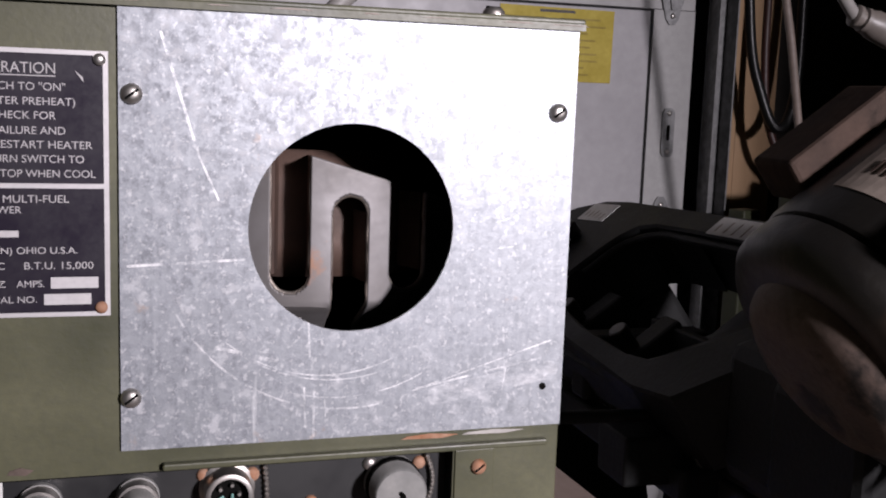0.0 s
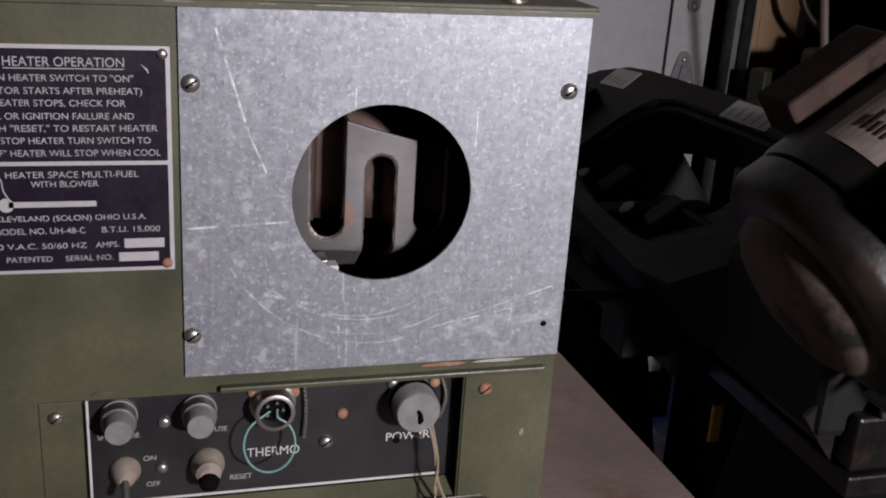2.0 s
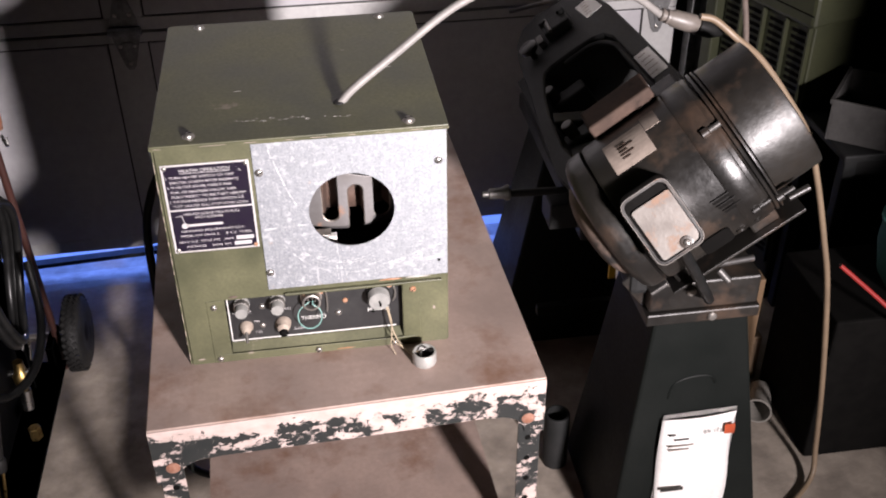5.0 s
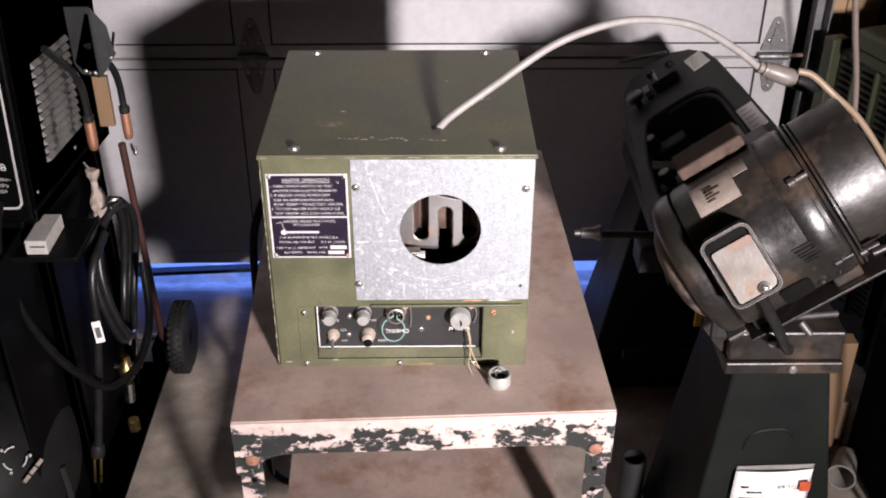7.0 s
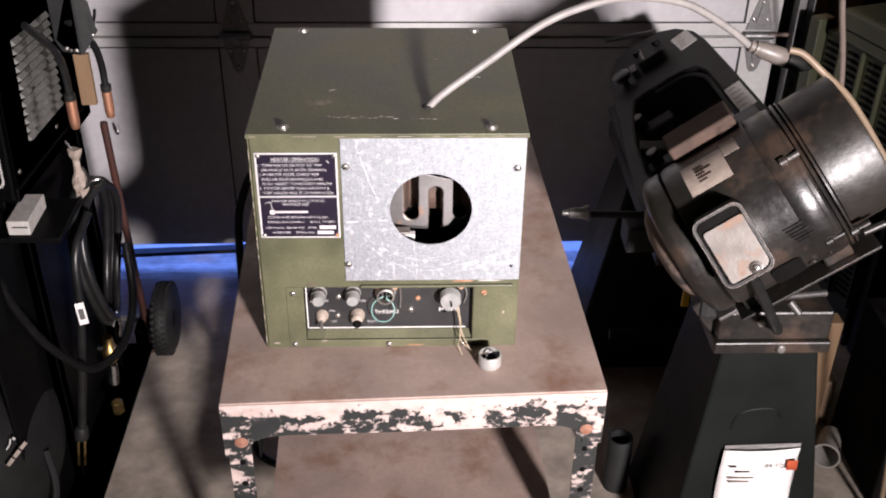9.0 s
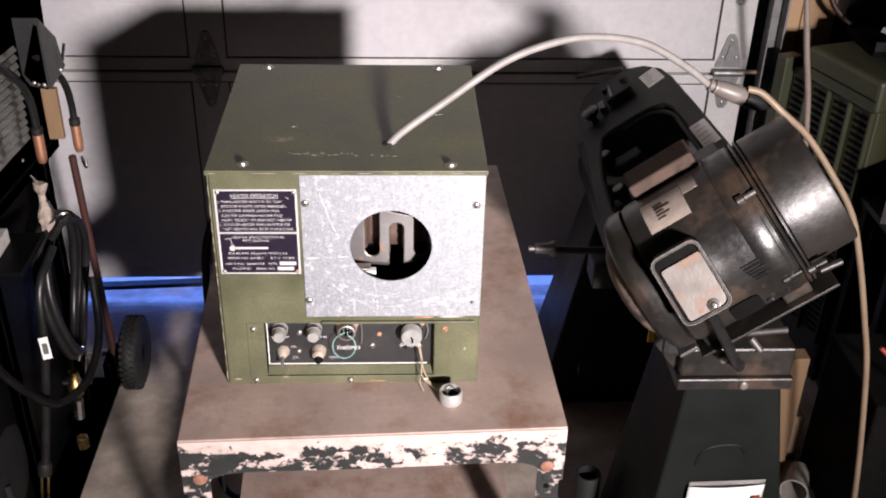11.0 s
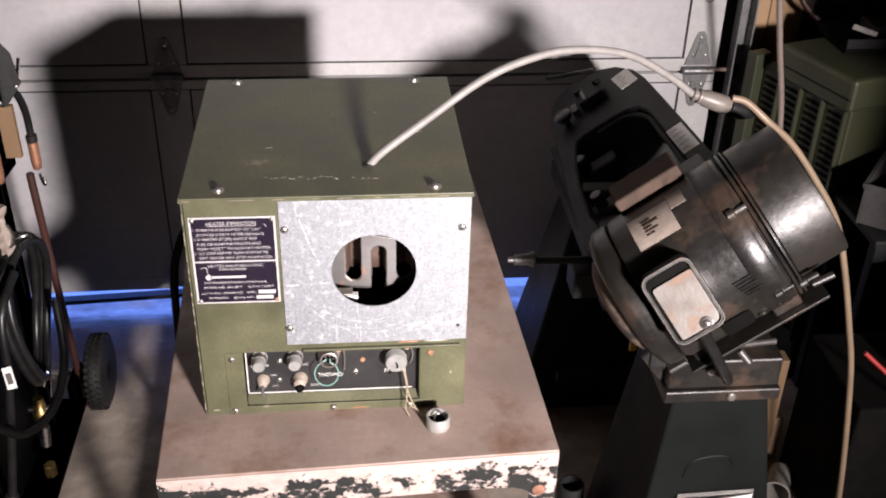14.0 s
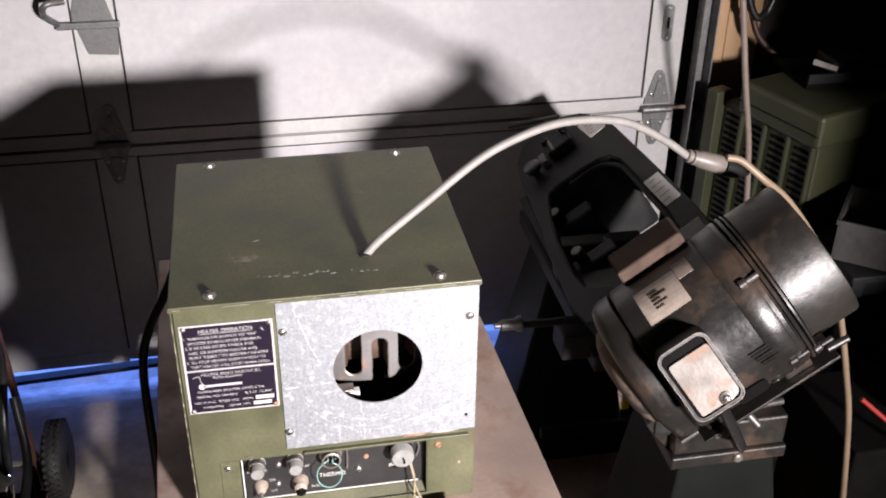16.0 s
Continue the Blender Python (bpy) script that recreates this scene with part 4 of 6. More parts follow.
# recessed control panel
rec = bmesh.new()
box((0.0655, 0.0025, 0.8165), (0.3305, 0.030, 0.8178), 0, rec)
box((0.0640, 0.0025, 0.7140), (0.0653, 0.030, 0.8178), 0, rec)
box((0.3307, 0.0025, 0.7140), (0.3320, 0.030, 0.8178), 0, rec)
# recess walls coloured near black for the shade inside
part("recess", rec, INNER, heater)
cp = part("control_panel", box((0.0656, 0.0145, 0.7265), (0.3304, 0.0170, 0.8163)), PANEL_BLACK, heater, "black control panel with white edge line")
sill = bmesh.new()
vs = [sill.verts.new(p) for x in (0.0656, 0.3304) for p in ((x, 0.0026, 0.7145), (x, 0.0144, 0.7255), (x, 0.0144, 0.7145))]
for f in ((0, 1, 2), (5, 4, 3), (0, 3, 4, 1), (1, 4, 5, 2), (2, 5, 3, 0)):
    sill.faces.new([vs[i] for i in f])
part("recess_sill", sill, OLIVE, heater)
CPF = frame_of((0, 0.0145, 0), (1, 0, 0), (0, -1, 0))
bar(cp, CPF, 0.0665, 0.7275, 0.0016, 0.0880, WHITE_PAINT, 0.0006, "edge_line")
bar(cp, CPF, 0.0690, 0.7275, 0.2520, 0.0018, WHITE_PAINT, 0.0006, "edge_line")
for txt, x0, z, cap in (("ON", 0.1030, 0.7600, 0.0040), ("OFF", 0.1045, 0.7390, 0.0038), ("RESET", 0.1630, 0.7385, 0.0042), ("SPARE FUSE", 0.0730, 0.7795, 0.0038), ("FUSE", 0.1500, 0.7795, 0.0038)):
    lettering(txt, cp, CPF, x0, z, cap, 0, LETTER, 0.0004)
lettering("THERMO", cp, CPF, 0.1750, 0.7560, 0.0072, 0.0380, WHITE_PAINT, 0.0004)
lettering("POWER", cp, CPF, 0.2780, 0.7600, 0.0066, 0.0340, WHITE_PAINT, 0.0004)


def turned(name, x, z, profile, material, seg=24, label="", parent=None):
    return part(name, lathe((x, 0.0145, z), (x, -1, z), profile, seg), material, parent or heater, label, True)


for x in (0.088, 0.1415):
    k = turned("fuse_holder", x, 0.7985, [(0, 0.0125), (0.004, 0.0125), (0.005, 0.0105), (0.024, 0.0098), (0.027, 0.0088), (0.0272, 0)], KNOB_GREY, 24, "grey fuse holder cap")
    part("collar", lathe((x, 0.0105, 0.7985), (x, -1, 0.7985), [(0, 0.0118), (0.010, 0.0118)], 24), BARE_STEEL, k, smooth=True)
soc = turned("thermostat_socket", 0.193, 0.8000, [(0, 0.0165), (0.003, 0.0165), (0.004, 0.0142), (0.018, 0.0142), (0.0185, 0.0135), (0.0185, 0.0112), (0.006, 0.0110), (0.006, 0)], BARE_STEEL, 28, "grey round thermostat socket")
part("insert", lathe((0.193, 0.008, 0.8000), (0.193, -1, 0.8000), [(0, 0.0105), (0.004, 0.0105)], 20), INNER, soc)
for a in range(5):
    dx, dz = 0.006 * math.cos(a * 1.257), 0.006 * math.sin(a * 1.257)
    part("pin", rod((0.193 + dx, 0.004, 0.8 + dz), (0.193 + dx, 0.000, 0.8 + dz), 0.0012, 8), BARE_STEEL, soc)
pw = turned("power_socket_cap", 0.295, 0.7960, [(0, 0.0175), (0.006, 0.0175), (0.007, 0.0168), (0.024, 0.0168), (0.026, 0.0155), (0.0262, 0.0)], KNOB_GREY, 30, "grey round power socket cap")
part("grip_ring", lathe((0.295, 0.009, 0.796), (0.295, -1, 0.796), [(0, 0.0178), (0.005, 0.0178)], 30), INNER, pw)
part("cap_clip", tube([(0.296, -0.0122, 0.788), (0.297, -0.015, 0.792), (0.296, -0.014, 0.7965), (0.2945, -0.0125, 0.798)], 0.0011, 8, 5), INNER, pw)
tg = turned("toggle_switch", 0.0905, 0.7540, [(0, 0.0105), (0.003, 0.0105), (0.006, 0.0085), (0.013, 0.0068), (0.016, 0.0035)], BOOT, 20, "toggle switch under a dusty rubber boot")
part("lever", rod((0.0905, -0.001, 0.754), (0.0910, -0.014, 0.7440), 0.0025), BARE_STEEL, tg, smooth=True)
rs = turned("reset_button", 0.1470, 0.7545, [(0, 0.0120), (0.005, 0.0120), (0.009, 0.0095), (0.016, 0.0090), (0.019, 0.0060), (0.0195, 0)], BOOT, 20, "reset button under a dusty rubber boot")
part("button_tip", lathe((0.147, -0.0015, 0.7500), (0.147, -1, 0.7450), [(0, 0.0075), (0.005, 0.0070), (0.008, 0.004), (0.0085, 0)], 16), INNER, rs, smooth=True)
for x, z, mt, r in ((0.118, 0.7950, BARE_STEEL, 0.0045), (0.1155, 0.7585, BARE_STEEL, 0.0042), (0.2440, 0.7915, RUST_SCREW, 0.0042), (0.2325, 0.7690, BARE_STEEL, 0.0052), (0.3030, 0.7690, BARE_STEEL, 0.0038), (0.1795, 0.8135, RUST_SCREW, 0.0042), (0.2080, 0.8120, RUST_SCREW, 0.0045), (0.2810, 0.8135, BARE_STEEL, 0.0045), (0.3130, 0.8120, RUST_SCREW, 0.0042)):
    screw(cp, (x, 0.0142, z - 0.005), (0, -1, 0), r, mt, "screw", r > 0.0045)
part("drill_hole", lathe((0.2860, 0.0142, 0.7600), (0.286, -1, 0.760), [(0, 0.0028), (0.0006, 0.0028)], 12), INNER, cp)
for x, top, low in ((0.2155, 0.812, 0.772), (0.3175, 0.812, 0.780)):
    beads = bmesh.new()
    for k in range(13):
        t = k / 12
        bow = 0.004 * math.sin(t * math.pi) * (1 if x > 0.3 else 0.3)
        o = Vector((x + bow, 0.0105, top + (low - top) * t))
        bmesh.ops.create_icosphere(beads, subdivisions=1, radius=0.0019, matrix=Matrix.Translation(o))
    part("bead_chain", beads, BARE_STEEL, cp, "small bead chain", True)
loop = [(0.193 + 0.018 * math.sin(radians(a)) - 0.004, -0.006 + 0.004 * math.cos(radians(a)), 0.7770 + 0.020 * math.cos(radians(a))) for a in range(20, 345, 25)]
part("wire_loop", tube([(0.195, 0.002, 0.800)] + loop + [(0.190, 0.002, 0.799)], 0.0008, 6, 4), CYAN_WIRE, soc, "thin pale green wire loop", True)
for x, z, mt in ((0.0485, 0.8075, BARE_STEEL), (0.0465, 0.7080, BARE_STEEL), (0.1975, 0.7065, BARE_STEEL), (0.3475, 0.8070, RUST_SCREW), (0.3170, 0.7065, BARE_STEEL)):
    screw(heater, (x, -0.0014, z), (0, -1, 0), 0.0050, mt, "screw", True)
for x, z, w, h, mt in ((0.072, 0.8215, 0.014, 0.004, RUSTY_BLACK), (0.297, 0.8275, 0.037, 0.0028, RUST_SCREW), (0.336, 0.8282, 0.042, 0.0024, STICKER_WHITE), (0.052, 0.7400, 0.005, 0.003, STICKER), (0.378, 0.7650, 0.004, 0.006, STICKER), (0.012, 0.7085, 0.012, 0.0025, STICKER), (0.225, 0.7030, 0.030, 0.0018, RUST_SCREW)):
    part("paint_chip", prism([(0, 0), (w * 0.7, -h * 0.2), (w, h * 0.5), (w * 0.5, h), (w * 0.1, h * 0.6)], frame_of((x, -0.0003, z), (1, 0, 0), (0, -1, 0)), 0.0003), mt, heater)
random.seed(12)
z = 0.708
while z < 1.06:
    h, w = random.uniform(0.006, 0.030), random.uniform(0.0006, 0.0016)
    part("worn_edge", prism([(0, 0), (w, h * 0.3), (w * 0.6, h), (0, h * 0.9)], frame_of((0.0002, 0.0010, z), (1, 0, 0), (0, -1, 0)), 0.0004), STICKER, heater)
    z += h + random.uniform(0.002, 0.018)
x = 0.004
while x < 0.39:
    w, h = random.uniform(0.010, 0.040), random.uniform(0.0004, 0.0009)
    part("worn_edge", prism([(0, 0), (w, 0), (w * 0.8, h), (w * 0.2, h)], frame_of((x, -0.0050, HT + 0.0012), (1, 0, 0), (0, -1, 0)), 0.0003), STICKER, lidp)
    x += w + random.uniform(0.004, 0.05)

# dust cap on the table, tied by cotton string to the power socket
cap = thing("dust_cap", (0.357, -0.050, TZ), "grey metal dust cap lying open on the table", "cap")
part("shell", lathe((0.357, -0.050, TZ + 0.0005), (0.357, -0.050, 2), [(0, 0.0165), (0.003, 0.0185), (0.020, 0.0185), (0.0225, 0.0175), (0.0225, 0.0155), (0.010, 0.0150), (0.009, 0)], 32), CAP_GREY, cap, "", True)
part("lining", lathe((0.357, -0.050, TZ + 0.0100), (0.357, -0.050, 2), [(0, 0.0148), (0.001, 0.0148)], 24), INNER, cap)
part("clip", tube([(0.350, -0.053, TZ + 0.012), (0.354, -0.049, TZ + 0.0235), (0.362, -0.047, TZ + 0.0235), (0.366, -0.045, TZ + 0.012)], 0.0016, 8, 5), CHROME, cap, "", True)
string = thing("cotton_string", (0.33, -0.02, TZ), "tan frayed string tying the cap to the socket", "string")
part("strand", tube([(0.304, -0.004, 0.787), (0.309, -0.010, 0.765), (0.314, -0.009, 0.735), (0.325, -0.018, 0.712), (0.338, -0.030, 0.7035), (0.346, -0.040, 0.715), (0.352, -0.047, 0.720)], 0.0011, 6, 6), TAN_WIRE, string, "", True)
part("strand", tube([(0.306, -0.004, 0.790), (0.312, -0.011, 0.755), (0.312, -0.012, 0.722), (0.332, -0.020, 0.7045), (0.344, -0.036, 0.706), (0.354, -0.045, 0.722)], 0.0009, 6, 6), TAN_WIRE, string, "", True)
part("loose_end", tube([(0.313, -0.010, 0.732), (0.309, -0.019, 0.716), (0.315, -0.026, 0.7015)], 0.0007, 6, 5), TAN_WIRE, string, "", True)

# the grey cable out of the lid, its plug, and the tan cord beyond
cable = thing("power_cable", (0.259, 0.085, 1.08), "grey power cable rising from the heater lid to a plug", "cable")
part("jacket", tube([(0.259, 0.086, 1.082), (0.282, 0.091, 1.104), (0.344, 0.106, 1.145), (0.431, 0.129, 1.199), (0.509, 0.150, 1.223), (0.573, 0.167, 1.226), (0.655, 0.190, 1.208), (0.730, 0.214, 1.163), (0.782, 0.231, 1.122)], 0.0060, 12, 8), CABLE_GREY, cable, "", True)
pd = Vector((0.062, 0.0, -0.022)).normalized()
p0 = Vector((0.778, 0.2305, 1.125))
part("strain_relief", lathe(p0, p0 + pd, [(0, 0.008), (0.002, 0.0105), (0.006, 0.0105), (0.007, 0.0085), (0.010, 0.0085), (0.011, 0.0115), (0.015, 0.012)], 16), PLUG_GREY, cable, "", True)
p1 = p0 + 0.015 * pd
part("plug", lathe(p1, p1 + pd, [(0, 0.0105), (0.010, 0.0140), (0.035, 0.0150), (0.050, 0.0150), (0.052, 0.0135)], 18), PLUG_GREY, cable, "grey moulded plug", True)
p2 = p1 + 0.052 * pd
cord = thing("extension_cord", (1.20, 0.25, 0.0), "tan extension cord looping past the motor to the floor", "cord")
part("connector", lathe(p2, p2 + pd + Vector((0.0, 0.05, 0.0)), [(0.001, 0.0155), (0.026, 0.0155), (0.034, 0.0130), (0.048, 0.0070)], 18), HOSE, cord, "black rubber cord connector", True)
part("jacket", tube([p2 + Vector((0.002, -0.006, 0.0165)), p2 + Vector((0.026, -0.010, 0.010)), (0.903, 0.207, 1.084), (0.951, 0.212, 1.043), (1.002, 0.208, 0.980), (1.055, 0.200, 0.900), (1.090, 0.195, 0.803), (1.125, 0.190, 0.680), (1.154, 0.190, 0.569), (1.192, 0.190, 0.343), (1.214, 0.185, 0.150), (1.205, 0.160, FZ + 0.016), (1.106, 0.078, FZ + 0.006), (0.98, -0.05, FZ + 0.006), (0.90, -0.25, FZ + 0.006)], 0.0058, 10, 8), CORD_TAN, cord, "", True)
hang = thing("ceiling_cable", (1.15, 0.85, 1.1), "pale power cord dropping from the ceiling past the door", "cord")
part("jacket", tube([(0.99, 0.85, 2.60), (1.045, 0.85, 1.9), (1.115, 0.85, 1.32), (1.153, 0.85, 1.126), (1.185, 0.85, 0.965), (1.22, 0.85, 0.80), (1.235, 0.84, 0.60), (1.20, 0.80, 0.30), (1.14, 0.82, FZ + 0.007), (1.0, 0.95, FZ + 0.007)], 0.0068, 10, 8), CORD_PALE, hang, "", True)
blk = thing("heater_mains_lead", (-0.02, 0.42, 0.70), "black lead hanging from the heater down behind the table", "cord")
part("jacket", tube([(0.05, 0.404, 0.93), (0.03, 0.44, 0.955), (-0.01, 0.475, 0.90), (-0.055, 0.485, 0.80), (-0.097, 0.49, 0.715), (-0.118, 0.49, 0.62), (-0.122, 0.48, 0.40), (-0.13, 0.46, 0.16), (-0.10, 0.40, FZ + 0.010), (0.05, 0.35, FZ + 0.009)], 0.0085, 10, 8), HOSE, blk, "", True)

# ---- the band saw: its head leans, so it is written along the motor's shaft (s), the floor's depth (y) and across (q) ----
SA, SU = Vector((0.81, 0.0, 0.585)).normalized(), Vector((-0.585, 0.0, 0.81)).normalized()


def H(s, y, q):
    return SA * s + Vector((0, y, 0)) + SU * q


def h_box(s0, s1, y0, y1, q0, q1, bevel=0.0):
    bm = box((s0, y0, q0), (s1, y1, q1), bevel)
    bm.transform(Matrix((SA, Vector((0, 1, 0)), SU)).transposed().to_4x4())
    return bm


saw = thing("band_saw", (0.87, 0.25, 0.0), "black metal cutting band saw on sheet steel legs", "saw")
MY, MQ = 0.070, 0.290


def m_lathe(s0, profile, seg=48):
    return lathe(H(s0, MY, MQ), H(s0 + 1, MY, MQ), profile, seg)


motor = part("motor", m_lathe(1.068, [(0, 0.112), (0.004, 0.121), (0.010, 0.1235), (0.190, 0.1235), (0.194, 0.120)]), SAW_BLACK, saw, "greasy black electric motor", True)
part("end_bell", m_lathe(1.026, [(0, 0.070), (0.002, 0.098), (0.007, 0.112), (0.015, 0.1195), (0.022, 0.1215), (0.040, 0.1215), (0.042, 0.114)]), SAW_BLACK, motor, "", True)
part("bearing_cap", m_lathe(1.004, [(0, 0.0), (0.0, 0.050), (0.006, 0.068), (0.014, 0.080), (0.026, 0.086)]), RUSTY_BLACK, motor, "", True)
part("flange", m_lathe(1.262, [(0, 0.116), (0.002, 0.1245), (0.006, 0.1255), (0.0075, 0.121)]), SAW_BLACK, motor, "", True)
part("flange", m_lathe(1.271, [(0, 0.119), (0.0015, 0.1245), (0.004, 0.1245), (0.0055, 0.119)]), SAW_BLACK, motor, "", True)
part("drive_drum", lathe(H(1.277, MY + 0.004, MQ + 0.010), H(2.277, MY + 0.004, MQ + 0.010), [(0, 0.108), (0.002, 0.1115), (0.076, 0.1105), (0.081, 0.109), (0.0825, 0.105), (0.0825, 0.0)], 48), SAW_BLACK, saw, "glossy black drive drum cover", True)
part("raised_band", m_lathe(1.216, [(0, 0.1237), (0.002, 0.1252), (0.034, 0.1252), (0.036, 0.1237)]), SAW_BLACK, motor, "", True)


def radial(angle):
    """A direction square to the shaft: 0 is across (q), 90 towards the front (-y)."""
    return SU * math.cos(radians(angle)) + Vector((0, -1, 0)) * math.sin(radians(angle))


def on_motor(s, angle, r):
    return H(s, MY, MQ) + radial(angle) * r


# junction box on the front side
JA = 62.0
jn = radial(JA)
jc = H(1.119, -0.075, 0.350)
jf = frame_of(jc - jn * 0.044, SA, jn)
jb = part("junction_box", prism(round_rect(0.080, 0.114, 0.015), jf, 0.036), SAW_BLACK, saw, "black junction box with scuffed metal cover", True)
jf2 = frame_of(jc - jn * 0.008, SA, jn)
part("recess_floor", prism(round_rect(0.0695, 0.1035, 0.011), jf2 @ Matrix.Translation((0, 0, 0.0004)), 0.0012), INNER, jb)
part("rim", ring_plate(round_rect(0.080, 0.114, 0.015), round_rect(0.070, 0.104, 0.011), jf2, 0.010), SAW_BLACK, jb, "", True)
part("bright_rim", ring_plate(round_rect(0.079, 0.113, 0.0148), round_rect(0.0774, 0.1114, 0.014), jf2 @ Matrix.Translation((0, 0, 0.0102)), 0.0012), COVER, jb, "worn bright edge", True)
part("cover", prism(round_rect(0.064, 0.086, 0.005), jf2 @ Matrix.Translation((0.002, -0.008, 0.0018)), 0.0042), COVER, jb, "scuffed bare metal cover plate")
sc = jc - jn * 0.007 + jf2.to_3x3() @ Vector((0.012, -0.045, 0.0035))
part("screw_boss", lathe(sc, sc + jn, [(0, 0.010), (0.003, 0.010), (0.0035, 0.006)], 18), SAW_BLACK, jb, "", True)
screw(jb, sc + jn * 0.003, jn, 0.0055, BARE_STEEL)
# capacitor housing on top
part("capacitor_housing", h_box(1.100, 1.212, 0.112, 0.166, 0.392, 0.432, 0.004), CAP_BROWN, motor, "dusty brown capacitor housing")
# stickers wrap the motor
for nm, s0, s1, a0, a1, mt in (("paper_label", 1.102, 1.170, -1, 28, STICKER), ("paper_label", 1.171, 1.196, -6, 10, STICKER)):
    lb = bmesh.new()
    rows = [[lb.verts.new(on_motor(s, a0 + (a1 - a0) * k / 8, 0.1246)) for k in range(9)] for s in (s0, s1)]
    for k in range(8):
        lb.faces.new([rows[0][k], rows[0][k + 1], rows[1][k + 1], rows[1][k]])
    lab = part(nm, lb, mt, motor, "worn brownish paper label")
    sd = lab.modifiers.new("thickness", "SOLIDIFY")
    sd.thickness = 0.0006
random.seed(8)
for k in range(5):
    a = 8 + 3.0 * k
    w = random.uniform(0.012, 0.026)
    fr = frame_of(on_motor(1.122, a, 0.1252), SA, radial(a))
    part("printed_bar", prism([(0, -0.0012), (w, -0.0012), (w, 0.0012), (0, 0.0012)], fr, 0.0004), CAP_BROWN, motor)
part("data_plate", h_box(1.208, 1.250, 0.125, 0.160, 0.388, 0.4005, 0.002), SAW_BLACK, motor)
for s, a in ((1.240, 38), (1.276, 112), (1.238, 108)):
    o = on_motor(s, a, 0.124)
    part("through_bolt", rod(o, o + SA * 0.024, 0.0046), DULL_STEEL if a < 90 else SAW_BLACK, motor, "", True)
    part("lug", lathe(o - SA * 0.006, o + SA, [(0, 0.0075), (0.010, 0.0075), (0.012, 0.005)], 14), SAW_BLACK, motor, "", True)
o = on_motor(1.284, 112, 0.134)
part("wing_bolt", rod(o, o + SA * 0.034 - SU * 0.004, 0.0055), SAW_BLACK, motor, "", True)
for k in range(3):
    a = 82 + 5.5 * k
    fr = frame_of(on_motor(1.204 + 0.004 * k, a, 0.1236), SA, radial(a))
    part("vent_slot", prism(round_rect(0.028, 0.0052, 0.0025), fr, 0.0010), INNER, motor)
    part("vent_lip", prism(round_rect(0.030, 0.0022, 0.001), fr @ Matrix.Translation((0, 0.0048, 0)), 0.0030), SAW_BLACK, motor)
part("vent_patch", prism(round_rect(0.05, 0.055, 0.01), frame_of(on_motor(1.165, 118, 0.1235), SA, radial(118)), 0.0012), INNER, motor)
for s, r in ((1.205, 0.010), (1.232, 0.007)):
    o = on_motor(s, 124, 0.122)
    part("port", lathe(o, o + radial(124), [(0, r), (0.004, r), (0.004, 0.6 * r), (0.001, 0.5 * r)], 16), SAW_BLACK, motor, "", True)
part("mount_plate", h_box(1.060, 1.300, -0.006, 0.185, 0.156, 0.161, 0.001), SAW_BLACK, saw, "black steel motor mounting plate")
part("mount_bracket", h_box(1.075, 1.105, 0.006, 0.15, 0.1615, 0.190, 0.004), SAW_BLACK, saw)
part("mount_bracket", h_box(1.215, 1.262, 0.006, 0.15, 0.1615, 0.190, 0.004), SAW_BLACK, saw)
part("motor_foot", h_box(1.028, 1.060, 0.010, 0.060, 0.165, 0.172, 0.002), DULL_STEEL, saw, "small worn steel foot under the motor")
part("hinge_block", box((0.735, 0.11, 0.66), (0.86, 0.25, 0.78), 0.012), SAW_CAST, saw)

# head casting: spine, far end and the thin front rail round the throat
QA, QB = 0.18, 0.02
head_n = (SU - Vector((0, QB, 0))).normalized()


def deep(y):
    """Depth in the garage of a place along the head."""
    return 1.193 * y - 0.049


def on_head(s, y, up=0.0):
    return H(s + 0.006, deep(y), QA + QB * deep(y)) + head_n * up


def head_box(s0, s1, y0, y1, q0, q1, bevel=0.0):
    """A block on the head; q is its height over the head's top face."""
    top_q = QA + QB * deep((y0 + y1) / 2)
    return h_box(s0 + 0.006, s1 + 0.006, deep(y0), deep(y1), top_q + q0, top_q + q1, bevel)


outer = [(1.272, 0.18), (1.268, 0.43), (1.252, 0.62), (1.238, 0.765), (1.226, 0.818), (1.196, 0.866), (1.160, 0.893), (1.085, 0.906), (1.040, 0.888), (1.014, 0.850), (1.002, 0.80), (0.990, 0.66), (0.978, 0.56), (0.968, 0.40), (0.980, 0.34), (1.06, 0.30), (1.14, 0.20)]
inner = [(1.214, 0.330), (1.220, 0.46), (1.212, 0.58), (1.205, 0.655), (1.192, 0.684), (1.165, 0.696), (1.130, 0.700), (1.090, 0.700), (1.060, 0.700), (1.042, 0.694), (1.034, 0.680), (1.018, 0.62), (1.008, 0.56), (1.004, 0.46), (1.012, 0.42), (1.06, 0.38), (1.14, 0.330)]
head = bmesh.new()
loops = []
for up in (0.0, -0.004, -0.105):
    for loop, grow in ((outer, -1), (inner, 1)):
        loops.append([head.verts.new(on_head(s, y + (0.20 if grow > 0 and up < -0.1 and y < 0.5 else 0.0), up)) for s, y in loop])
cx, cy = 1.11, 0.56
for i, (s, y) in enumerate(outer):
    d = Vector((cx - s, cy - y)).normalized() * 0.004
    loops[0][i].co = on_head(s + d.x, y + d.y, 0.0)
for i, (s, y) in enumerate(inner):
    d = Vector((cx - s, cy - y)).normalized() * 0.004
    loops[1][i].co = on_head(s - d.x, y - d.y, 0.0)
n = len(outer)
